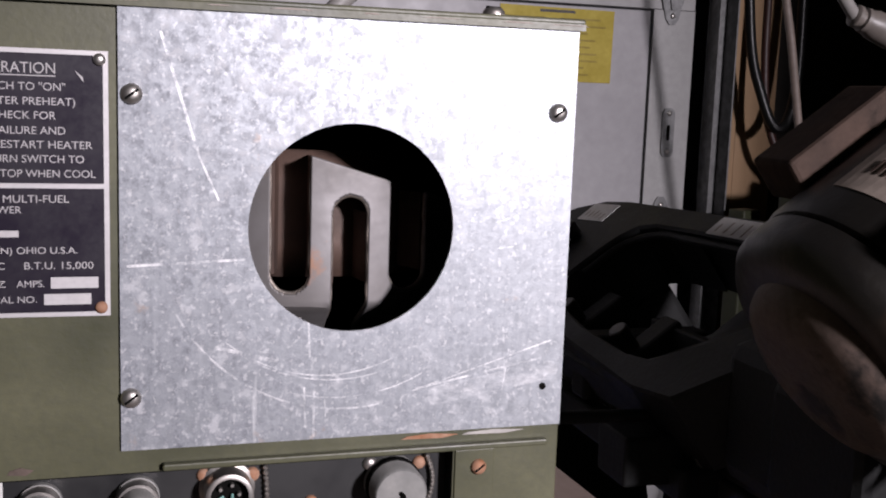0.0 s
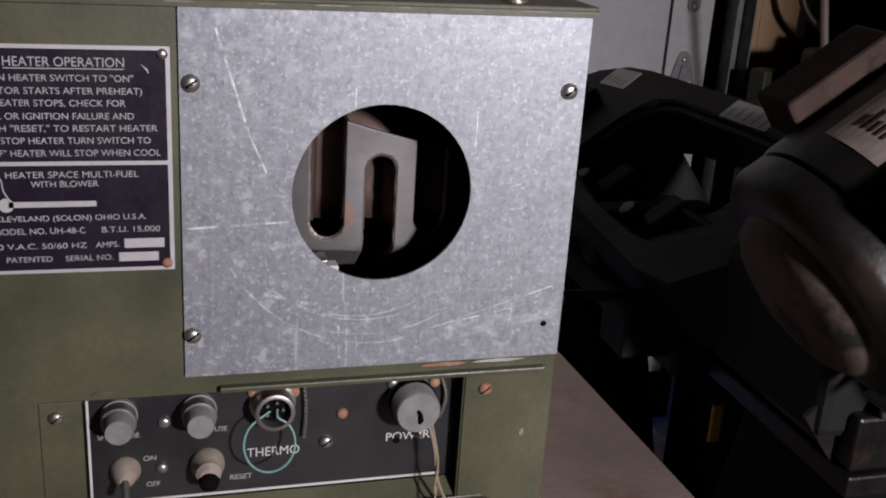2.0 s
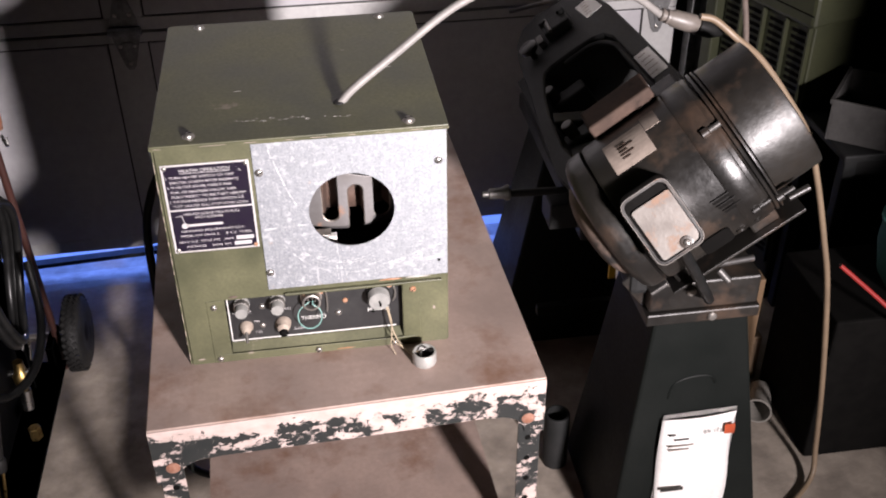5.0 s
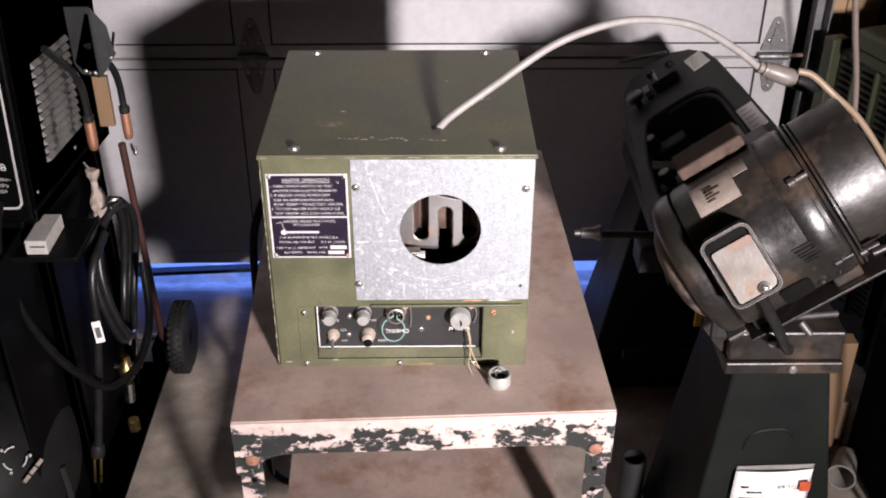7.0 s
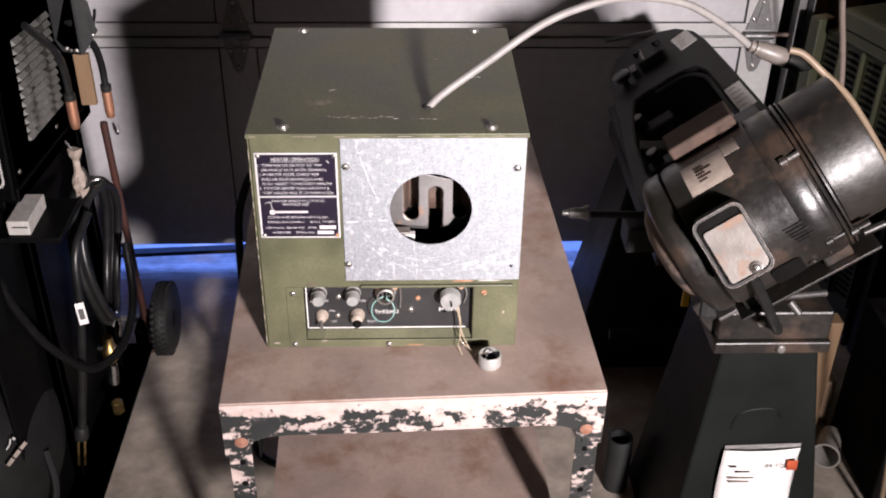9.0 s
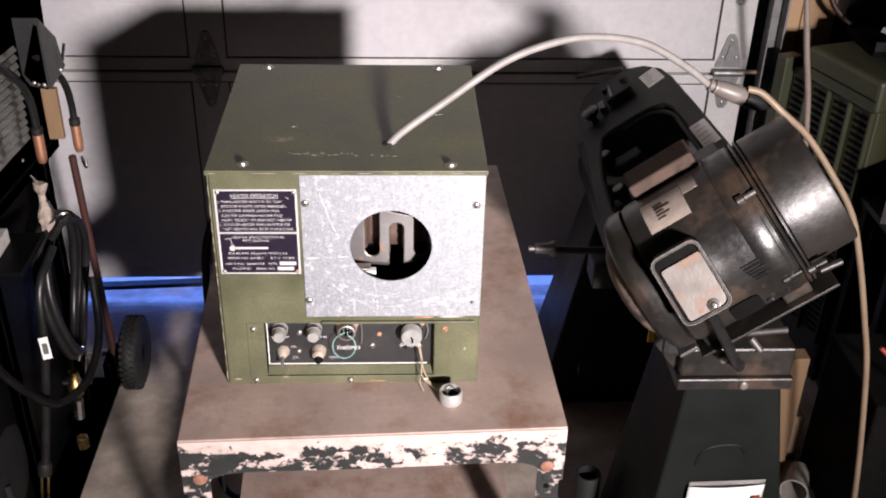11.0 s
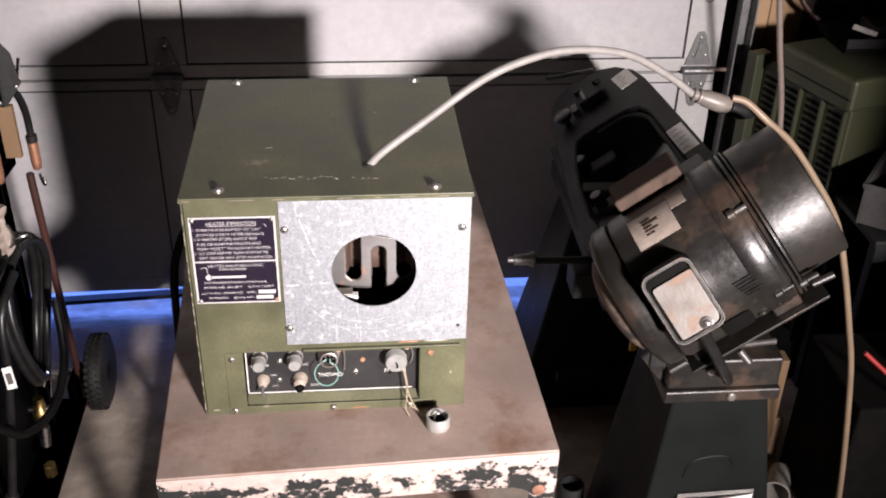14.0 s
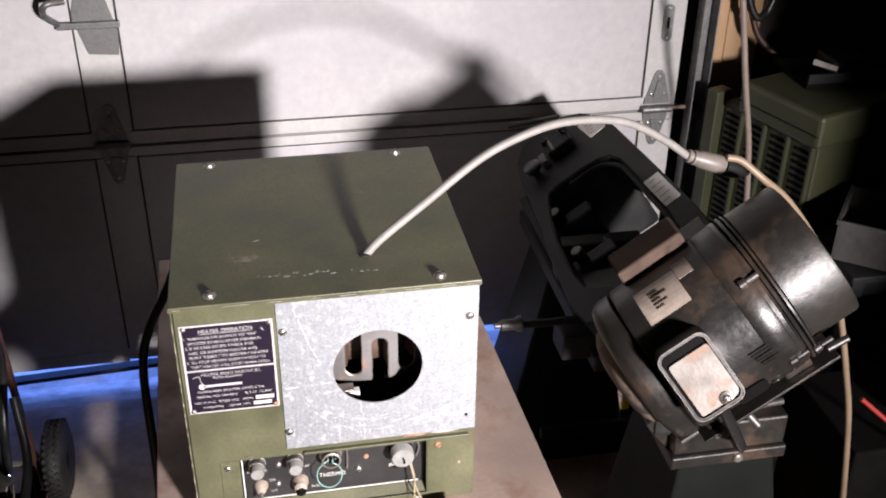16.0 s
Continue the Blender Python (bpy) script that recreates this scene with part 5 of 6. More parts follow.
for k in range(n):
    j = (k + 1) % n
    for a, b in ((loops[0], loops[1]), (loops[0], loops[2]), (loops[2], loops[4]), (loops[1], loops[3]), (loops[3], loops[5]), (loops[4], loops[5])):
        head.faces.new([a[k], a[j], b[j], b[k]])
hd = part("head_casting", head, SAW_CAST, saw, "dull black cast saw head with open throat")
hm = Matrix((SA, Vector((0, 1, 0)) - head_n * head_n.y, head_n)).transposed()


def head_frame(s, y, up=0.0, turn=0.0):
    return frame_of(on_head(s, y, up), SA, head_n) @ pose(0, 0, 0, 0, 0, turn)


part("throat_rib", tube([on_head(1.210, 0.36, -0.012), on_head(1.214, 0.46, -0.012), on_head(1.206, 0.58, -0.012), on_head(1.198, 0.65, -0.012), on_head(1.16, 0.690, -0.012), on_head(1.09, 0.694, -0.012)], 0.006, 8, 6), SAW_CAST, hd, "", True)
part("paper_sticker", prism(round_rect(0.042, 0.072, 0.002), head_frame(1.198, 0.800, 0.0002, 8), 0.0006), PAPER, hd, "small white printed sticker")
part("paper_sticker", prism(round_rect(0.036, 0.105, 0.002), head_frame(1.236, 0.515, 0.0002, 4), 0.0006), PAPER, hd, "small white printed sticker")
random.seed(4)
for s, y, span in ((1.198, 0.800, 0.05), (1.236, 0.515, 0.08)):
    for k in range(5):
        w = random.uniform(0.012, 0.026)
        fr = head_frame(s - 0.014, y + span * (k / 5 - 0.42), 0.0009, 6)
        part("printed_bar", prism([(0, 0), (w, 0), (w, 0.0025), (0, 0.0025)], fr, 0.0003), STICKER, hd)
# blade tension gear on the far end of the head
part("tension_block", head_box(1.085, 1.150, 0.775, 0.820, 0.001, 0.024, 0.004), SAW_CAST, hd)
for s in (1.094, 1.142):
    part("post", lathe(on_head(s, 0.812), on_head(s, 0.812) + head_n, [(0, 0.010), (0.030, 0.010), (0.034, 0.007)], 14), SAW_CAST, hd, "", True)
part("guide_screw", rod(on_head(1.10, 0.77, 0.026), on_head(1.10, 0.82, 0.026), 0.005), DULL_STEEL, hd, "", True)
kp = on_head(1.040, 0.765)
part("tension_knob", lathe(kp, kp + head_n, [(0, 0.008), (0.018, 0.008), (0.020, 0.020), (0.032, 0.022), (0.036, 0.017), (0.037, 0)], 18), SAW_BLACK, hd, "black round tension knob", True)
part("bright_bracket", head_box(1.062, 1.078, 0.770, 0.800, 0.001, 0.018, 0.002), DULL_STEEL, hd)
part("stop_rod", rod(on_head(1.15, 0.90, 0.0), on_head(1.04, 0.965, 0.012), 0.0055), SAW_BLACK, hd, "", True)
part("blade_guard", head_box(0.972, 0.992, 0.40, 0.78, -0.095, -0.028, 0.004), SAW_CAST, hd, "black blade guard rail")
for y in (0.50, 0.63):
    part("guide_arm", head_box(0.985, 1.10, y, y + 0.035, -0.125, -0.040, 0.006), SAW_CAST, hd)
    part("guide_knob", rod(on_head(1.03, y + 0.017, -0.040), on_head(1.03, y + 0.017, -0.005), 0.013, 14), SAW_BLACK, hd, "", True)
part("wheel_guard", head_box(1.010, 1.205, 0.715, 0.800, -0.250, -0.106, 0.012), SAW_CAST, hd, "black lower blade wheel guard")
part("blade", head_box(0.975, 0.977, 0.36, 0.82, -0.120, -0.100), BARE_STEEL, hd)
part("motor_support", h_box(1.15, 1.26, 0.17, 0.36, 0.10, 0.185, 0.01), SAW_CAST, saw)

# bed, vise and legs
bed = bmesh.new()
box((0.720, 0.372, 0.600), (0.930, 0.96, 0.640), 0.006, bed)
part("bed", bed, SAW_CAST, saw, "dull black cast saw bed")
part("bed_upright", box((0.74, 0.20, 0.648), (0.92, 0.34, 0.80), 0.02), SAW_CAST, saw)
part("vise_jaw", box((0.664, 0.400, 0.615), (0.742, 0.470, 0.672), 0.004), SAW_CAST, saw, "grey vise jaw casting")
part("vise_fence", box((0.715, 0.62, 0.648), (0.90, 0.665, 0.735), 0.006), SAW_CAST, saw)
part("vise_plate", box((0.800, 0.44, 0.650), (0.815, 0.61, 0.76), 0.003), SAW_CAST, saw)
part("lead_screw", rod((0.568, 0.425, 0.694), (0.700, 0.425, 0.690), 0.0075), SAW_CAST, saw, "", True)
# handle steel is darker than bare steel to carry the shadow on it
part("vise_handle", lathe((0.534, 0.425, 0.696), (0.70, 0.425, 0.696), [(0, 0.006), (0.012, 0.006), (0.013, 0.0105), (0.040, 0.0115), (0.046, 0.016), (0.052, 0.016), (0.054, 0.010)], 16), DULL_STEEL, saw, "grey metal vise handle", True)
capb = bmesh.new()
box((0.768, 0.094, 0.632), (0.966, 0.37, 0.692), 0.004, capb)
box((0.764, 0.088, 0.606), (0.970, 0.37, 0.6305), 0.003, capb)
pc = part("pedestal_cap", capb, SAW_BLACK, saw, "black folded steel pedestal cap")
for x, z, y in ((0.882, 0.618, 0.088), (0.840, 0.672, 0.094), (0.795, 0.700, 0.092)):
    o = Vector((x, y, z))
    part("bolt", lathe(o, o + Vector((0, -1, 0)), [(-0.001, 0.0085), (0.004, 0.0085), (0.0065, 0.006), (0.007, 0)], 12), BARE_STEEL, pc, "", True)


def pedestal(name, top, low, z0, z1, dent=False):
    bm = bmesh.new()
    ring = []
    for (x0, x1, y0, y1), z in ((low, z0), (top, z1)):
        ring.append([bm.verts.new((x, y, z)) for x, y in ((x0, y0), (x1, y0), (x1, y1), (x0, y1))])
    for k in range(4):
        j = (k + 1) % 4
        bm.faces.new([ring[0][k], ring[0][j], ring[1][j], ring[1][k]])
    bm.faces.new(ring[0][::-1])
    bm.faces.new(ring[1])
    bmesh.ops.bevel(bm, geom=[e for e in bm.edges if abs(e.verts[0].co.z - e.verts[1].co.z) > 0.1], offset=0.006, segments=2, affect="EDGES", profile=0.5)
    return part(name, bm, PED_BLACK, saw, "tapered dark sheet steel pedestal")


ped = pedestal("pedestal", (0.782, 0.956, 0.097, 0.30), (0.720, 1.038, 0.045, 0.36), FZ, 0.606)
pedestal("pedestal", (0.738, 0.86, 0.74, 0.90), (0.632, 0.96, 0.72, 0.98), FZ, 0.600)
arch = [(0.822, 0.436), (0.826, 0.458), (0.838, 0.472), (0.862, 0.479), (0.888, 0.480), (0.903, 0.474), (0.910, 0.462)]
part("pressed_arch", tube([(x, 0.097 - 0.052 * (0.606 - z) / 0.546 + 0.001, z) for x, z in arch], 0.0035, 8, 5), PED_BLACK, saw, "pressed arch in the sheet steel", True)
part("gusset", prism([(0.790, 0.600), (0.822, 0.694), (0.757, 0.714), (0.724, 0.684), (0.757, 0.640)], frame_of((0, 0.124, 0), (1, 0, 0), (0, -1, 0)), 0.005), SAW_BLACK, saw, "black steel gusset with rust-worn edge")
part("worn_edge", tube([(0.789, 0.1185, 0.603), (0.800, 0.1185, 0.640), (0.811, 0.1185, 0.662), (0.821, 0.1185, 0.690)], 0.0016, 6, 4), RUSTY_BLACK, saw)
# added dark sheet: hides and shades the lit floor behind the legs
part("chip_guard", box((0.930, 0.368, 0.10), (0.934, 0.715, 0.598), 0.001), PED_BLACK, saw, "dark sheet added between the legs to shade the floor")
part("cross_tie", box((0.70, 0.60, 0.238), (0.93, 0.62, 0.262), 0.003), PED_BLACK, saw)
part("tag_stem", rod((0.790, 0.372, 0.548), (0.790, 0.384, 0.604), 0.004), SAW_CAST, saw, "", True)
part("yellow_tag", box((0.782, 0.364, 0.508), (0.797, 0.371, 0.560), 0.002), YELLOW_PLASTIC, saw, "narrow yellow plastic tag")
part("motor_lead", tube([on_motor(1.122, 80, 0.156), (0.782, -0.052, 0.812), (0.815, -0.026, 0.752), (0.848, 0.040, 0.695), (0.868, 0.086, 0.664)], 0.0085, 10, 8), HOSE, saw, "black motor lead", True)
part("lever", rod((0.855, 0.06, 0.750), (0.925, 0.06, 0.757), 0.006), RUSTY_BLACK, saw, "bare steel lever", True)
part("lever", rod((0.864, 0.055, 0.743), (0.880, 0.042, 0.726), 0.0065), DULL_STEEL, saw, "", True)

# blade packet taped to the pedestal
bag = thing("blade_packet", (0.88, 0.055, 0.13), "white paper saw blade packet leaning on the pedestal", "packet")
bfr = frame_of((0.812, 0.046, 0.125), (1, 0.0, 0), (0, -1, 0.10))
sheet = bmesh.new()
cols, rws = 10, 14
gv = [[None] * (cols + 1) for _ in range(rws + 1)]
for r in range(rws + 1):
    for c in range(cols + 1):
        u, v = c / cols, r / rws
        x = u * 0.143 - 0.010 * (1 - v) + 0.003 * math.sin(6 * v)
        y = v * 0.272 + 0.004 * u * (v > 0.9)
        zz = 0.006 + 0.010 * math.sin(math.pi * u) * (0.4 + 0.6 * v) + 0.0025 * math.sin(9 * v + 4 * u)
        gv[r][c] = sheet.verts.new(bfr @ Vector((x, y, zz)))
for r in range(rws):
    for c in range(cols):
        sheet.faces.new([gv[r][c], gv[r][c + 1], gv[r + 1][c + 1], gv[r + 1][c]])
fs = part("front_sheet", sheet, PAPER, bag, "", True)
fs.modifiers.new("thickness", "SOLIDIFY").thickness = 0.0008
part("back_sheet", prism([(-0.010, 0), (0.133, 0), (0.145, 0.282), (0.002, 0.278)], bfr, 0.0012), PAPER, bag)
for txt, x, y, cap_h in (("64 1/2", 0.078, 0.238, 0.0095),):
    lettering(txt, bag, bfr @ Matrix.Translation((0, 0, 0.0172)), x, y, cap_h, 0.034, PRINT_DARK, 0.0005)
bt = bfr @ Matrix.Translation((0, 0, 0.0160))
bar(bag, bt, 0.118, 0.232, 0.020, 0.022, ORANGE, 0.0006)
for x, y, w in ((0.010, 0.240, 0.014), (0.022, 0.228, 0.028), (0.010, 0.214, 0.05), (0.012, 0.205, 0.04)):
    bar(bag, bt, x, y, w, 0.003, PRINT_DARK if y > 0.22 else STICKER, 0.0012)
bar(bag, bt, 0.004, 0.105, 0.045, 0.008, PRINT_DARK, 0.0006)

# ---- left: welder on its cart ----
WX, CX = -0.452, -0.42
wm = pose(0, 0.262, 0.838, -5.4, 0, 0)
welder = thing("wire_feed_welder", (WX - 0.16, 0.40, 0.85), "black wire feed welder with side louvres on a cart", "welder")


def w_box(lo, hi, bevel=0.0):
    """In the welder's own leaning frame: x in the world, y back from its face, z up from its underside."""
    bm = box(lo, hi, bevel)
    bm.transform(wm)
    return bm


part("case", w_box((WX - 0.32, 0.004, 0.0), (WX, 0.50, 0.43), 0.008), WELDER_BLACK, welder)
part("front_frame", w_box((WX - 0.322, -0.012, -0.012), (WX + 0.002, 0.003, 0.436), 0.006), WELDER_BLACK, welder)
face = wm @ frame_of((WX - 0.155, -0.0125, 0.21), (1, 0, 0), (0, -1, 0))
fp = part("face_plate", prism(round_rect(0.300, 0.400, 0.016), face, 0.0015), FACE_BLACK, welder)
part("white_border", ring_plate(round_rect(0.288, 0.388, 0.014), round_rect(0.280, 0.380, 0.011), wm @ frame_of((WX - 0.155, -0.0141, 0.21), (1, 0, 0), (0, -1, 0)), 0.0006), WHITE_PAINT, fp)
wf = wm @ frame_of((WX - 0.155, -0.0141, 0.21), (1, 0, 0), (0, -1, 0))
dial = part("dial_ring", ring_plate([(0.086 + 0.032 * math.cos(a / 4), -0.052 + 0.032 * math.sin(a / 4)) for a in range(25)], [(0.086 + 0.018 * math.cos(a / 4), -0.052 + 0.018 * math.sin(a / 4)) for a in range(25)], wf, 0.0006), WHITE_PAINT, fp)
part("speed_knob", lathe(wf @ Vector((0.086, -0.052, 0)), wf @ Vector((0.086, -0.052, 1)), [(0, 0.0165), (0.014, 0.0145), (0.018, 0.012), (0.018, 0)], 20), RUBBER, fp, "black speed knob", True)
for k in range(11):
    a = radians(215 - 25 * k)
    part("dial_tick", prism([(-0.0012, 0.034), (0.0012, 0.034), (0.0012, 0.039), (-0.0012, 0.039)], wf @ Matrix.Translation((0.086, -0.052, 0)) @ pose(0, 0, 0, 0, 0, math.degrees(a) - 90), 0.0006), WHITE_PAINT, fp)
lettering("FEED SPEED", fp, wf, 0.058, -0.121, 0.0075, 0.068, WHITE_PAINT, 0.0005)
for txt, y in (("240V~", -0.141), ("60Hz", -0.152), ("20A", -0.163)):
    lettering(txt, fp, wf, 0.106, y, 0.0065, 0.0, WHITE_PAINT, 0.0005)
for col, (ya, yb) in enumerate(((0.098, 0.163), (0.195, 0.260))):
    for k in range(12):
        z = 0.060 + 0.0158 * k
        lv = bmesh.new()
        pts = [(WX + 0.0005, ya, z), (WX + 0.0005, yb, z), (WX + 0.0075, yb - 0.004, z + 0.002), (WX + 0.0075, ya + 0.004, z + 0.002), (WX + 0.0005, ya, z + 0.0105), (WX + 0.0005, yb, z + 0.0105)]
        vv = [lv.verts.new(wm @ Vector(p)) for p in pts]
        for f in ((0, 1, 2, 3), (3, 2, 5, 4), (0, 3, 4), (1, 5, 2), (0, 4, 5, 1)):
            lv.faces.new([vv[i] for i in f])
        part("louvre", lv, LOUVRE_GREY, welder)
for y, z in ((0.03, 0.03), (0.03, 0.40), (0.25, 0.03), (0.47, 0.40)):
    o = wm @ Vector((WX, y, z))
    screw(welder, o, (1, 0, 0), 0.0045, BARE_STEEL, "screw", False)
part("lower_trim", w_box((WX - 0.315, 0.02, -0.030), (WX - 0.004, 0.49, -0.001), 0.004), WELDER_BLACK, welder)
part("torch_cable", tube([(WX - 0.050, 0.245, 0.870), (WX - 0.046, 0.205, 0.845), (-0.505, 0.20, 0.77), (-0.485, 0.20, 0.662), (-0.459, 0.22, 0.56), (-0.431, 0.26, 0.473), (-0.40, 0.30, 0.416), (-0.367, 0.36, 0.408), (-0.353, 0.42, 0.429), (-0.352, 0.48, 0.474), (-0.368, 0.54, 0.56)], 0.0088, 10, 8), HOSE, welder, "thick black torch cable", True)

cart = thing("welding_cart", (CX - 0.16, 0.45, 0.0), "black steel welding cart with rubber wheels", "cart")
for x in (CX - 0.30, CX - 0.075):
    part("upright", box((x, 0.30, 0.115), (x + 0.028, 0.328, 0.80), 0.003), WELDER_BLACK, cart)
    part("upright", box((x, 0.665, 0.115), (x + 0.028, 0.693, 0.95), 0.003), WELDER_BLACK, cart)
    part("side_rail", box((x, 0.10, 0.090), (x + 0.028, 0.76, 0.114), 0.003), WELDER_BLACK, cart)
top = box((CX - 0.36, 0.25, -0.018), (CX - 0.05, 0.72, -0.005), 0.003)
top.transform(pose(0, 0, 0.858, -5.4, 0, 0))
part("top_shelf", top, WELDER_BLACK, cart)
part("axle_arm", box((CX - 0.03, 0.74, 0.10), (CX - 0.012, 0.835, 0.175), 0.003), WELDER_BLACK, cart)
part("bottom_shelf", box((CX - 0.31, 0.10, 0.1145), (CX + 0.008, 0.76, 0.122), 0.002), WELDER_BLACK, cart)
hb = part("hook_plate", prism([(-0.449, 0.988), (-0.430, 0.962), (-0.4085, 0.956), (-0.4075, 1.085), (-0.414, 1.088)], frame_of((0, 0.604, 0), (1, 0, 0), (0, -1, 0)), 0.004), HELMET, cart, "dark folded steel torch hanger plate")
part("fold", prism([(0.0, 0.956), (0.038, 1.003), (0.008, 1.085), (0.0, 1.085)], frame_of((-0.4070, 0.603, 0), (1, 0.2, 0), (0.2, -1, 0)), 0.004), SAW_CAST, hb)
for x, z in ((-0.4245, 0.966), (-0.4120, 0.964)):
    screw(hb, (x, 0.600, z), (0, -1, 0), 0.004, DULL_STEEL, "rivet", False)
# added black sheet, stops the blue door glow showing through the cart
part("front_sheet", box((CX - 0.36, 0.248, 0.42), (CX - 0.076, 0.253, 0.78), 0.001), WELDER_BLACK, cart, "black sheet added at the cart's front to block the blue glow")
part("back_sheet", prism([(-0.010, 0), (0.133, 0), (0.145, 0.282), (0.002, 0.278)], bfr, 0.0012), PAPER, bag)
for txt, x, y, cap_h in (("64 1/2", 0.078, 0.238, 0.0095),):
    lettering(txt, bag, bfr @ Matrix.Translation((0, 0, 0.0172)), x, y, cap_h, 0.034, PRINT_DARK, 0.0005)
bt = bfr @ Matrix.Translation((0, 0, 0.0160))
bar(bag, bt, 0.118, 0.232, 0.020, 0.022, ORANGE, 0.0006)
for x, y, w in ((0.010, 0.240, 0.014), (0.022, 0.228, 0.028), (0.010, 0.214, 0.05), (0.012, 0.205, 0.04)):
    bar(bag, bt, x, y, w, 0.003, PRINT_DARK if y > 0.22 else STICKER, 0.0012)
bar(bag, bt, 0.004, 0.105, 0.045, 0.008, PRINT_DARK, 0.0006)

# ---- left: welder on its cart ----
WX, CX = -0.452, -0.42
wm = pose(0, 0.262, 0.838, -5.4, 0, 0)
welder = thing("wire_feed_welder", (WX - 0.16, 0.40, 0.85), "black wire feed welder with side louvres on a cart", "welder")


def w_box(lo, hi, bevel=0.0):
    """In the welder's own leaning frame: x in the world, y back from its face, z up from its underside."""
    bm = box(lo, hi, bevel)
    bm.transform(wm)
    return bm


part("case", w_box((WX - 0.32, 0.004, 0.0), (WX, 0.50, 0.43), 0.008), WELDER_BLACK, welder)
part("front_frame", w_box((WX - 0.322, -0.012, -0.012), (WX + 0.002, 0.003, 0.436), 0.006), WELDER_BLACK, welder)
face = wm @ frame_of((WX - 0.155, -0.0125, 0.21), (1, 0, 0), (0, -1, 0))
fp = part("face_plate", prism(round_rect(0.300, 0.400, 0.016), face, 0.0015), FACE_BLACK, welder)
part("white_border", ring_plate(round_rect(0.288, 0.388, 0.014), round_rect(0.280, 0.380, 0.011), wm @ frame_of((WX - 0.155, -0.0141, 0.21), (1, 0, 0), (0, -1, 0)), 0.0006), WHITE_PAINT, fp)
wf = wm @ frame_of((WX - 0.155, -0.0141, 0.21), (1, 0, 0), (0, -1, 0))
dial = part("dial_ring", ring_plate([(0.086 + 0.032 * math.cos(a / 4), -0.052 + 0.032 * math.sin(a / 4)) for a in range(25)], [(0.086 + 0.024 * math.cos(a / 4), -0.052 + 0.024 * math.sin(a / 4)) for a in range(25)], wf, 0.0006), WHITE_PAINT, fp)
part("speed_knob", lathe(wf @ Vector((0.086, -0.052, 0)), wf @ Vector((0.086, -0.052, 1)), [(0, 0.020), (0.014, 0.017), (0.018, 0.014), (0.018, 0)], 20), RUBBER, fp, "black speed knob", True)
lettering("FEED SPEED", fp, wf, 0.058, -0.116, 0.0075, 0.068, WHITE_PAINT, 0.0005)
for txt, y in (("240V~", -0.141), ("60Hz", -0.152), ("20A", -0.163)):
    lettering(txt, fp, wf, 0.106, y, 0.0065, 0.0, WHITE_PAINT, 0.0005)
for col, (ya, yb) in enumerate(((0.135, 0.200), (0.232, 0.297))):
    for k in range(12):
        z = 0.060 + 0.0158 * k
        lv = bmesh.new()
        pts = [(WX + 0.0005, ya, z), (WX + 0.0005, yb, z), (WX + 0.0075, yb - 0.004, z + 0.002), (WX + 0.0075, ya + 0.004, z + 0.002), (WX + 0.0005, ya, z + 0.0105), (WX + 0.0005, yb, z + 0.0105)]
        vv = [lv.verts.new(wm @ Vector(p)) for p in pts]
        for f in ((0, 1, 2, 3), (3, 2, 5, 4), (0, 3, 4), (1, 5, 2), (0, 4, 5, 1)):
            lv.faces.new([vv[i] for i in f])
        part("louvre", lv, LOUVRE_GREY, welder)
for y, z in ((0.03, 0.03), (0.03, 0.40), (0.25, 0.03), (0.47, 0.40)):
    o = wm @ Vector((WX, y, z))
    screw(welder, o, (1, 0, 0), 0.0045, BARE_STEEL, "screw", False)
part("lower_trim", w_box((WX - 0.315, 0.02, -0.030), (WX - 0.004, 0.49, -0.001), 0.004), WELDER_BLACK, welder)
part("torch_cable", tube([(WX - 0.050, 0.245, 0.870), (WX - 0.046, 0.205, 0.845), (-0.505, 0.20, 0.77), (-0.485, 0.20, 0.662), (-0.459, 0.22, 0.56), (-0.431, 0.26, 0.473), (-0.40, 0.30, 0.416), (-0.367, 0.36, 0.408), (-0.353, 0.42, 0.429), (-0.352, 0.48, 0.474), (-0.368, 0.54, 0.56)], 0.0088, 10, 8), HOSE, welder, "thick black torch cable", True)

cart = thing("welding_cart", (CX - 0.16, 0.45, 0.0), "black steel welding cart with rubber wheels", "cart")
for x in (CX - 0.30, CX - 0.075):
    part("upright", box((x, 0.30, 0.115), (x + 0.028, 0.328, 0.80), 0.003), WELDER_BLACK, cart)
    part("upright", box((x, 0.665, 0.115), (x + 0.028, 0.693, 0.95), 0.003), WELDER_BLACK, cart)
    part("side_rail", box((x, 0.10, 0.090), (x + 0.028, 0.76, 0.114), 0.003), WELDER_BLACK, cart)
top = box((CX - 0.36, 0.25, -0.018), (CX - 0.05, 0.72, -0.005), 0.003)
top.transform(pose(0, 0, 0.858, -5.4, 0, 0))
part("top_shelf", top, WELDER_BLACK, cart)
part("axle_arm", box((CX - 0.03, 0.74, 0.10), (CX - 0.012, 0.835, 0.175), 0.003), WELDER_BLACK, cart)
part("bottom_shelf", box((CX - 0.31, 0.10, 0.1145), (CX + 0.008, 0.76, 0.122), 0.002), WELDER_BLACK, cart)
hb = part("hook_plate", prism([(-0.462, 1.005), (-0.441, 0.964), (-0.408, 0.956), (-0.404, 1.10), (-0.462, 1.10)], frame_of((0, 0.604, 0), (1, 0, 0), (0, -1, 0)), 0.004), SAW_CAST, cart, "dark folded steel torch hanger plate")
part("fold", prism([(0.0, 0.956), (0.033, 1.000), (0.026, 1.06), (0.0, 1.10)], frame_of((-0.4035, 0.601, 0), (1, 0.35, 0), (0.35, -1, 0)), 0.004), SAW_CAST, hb)
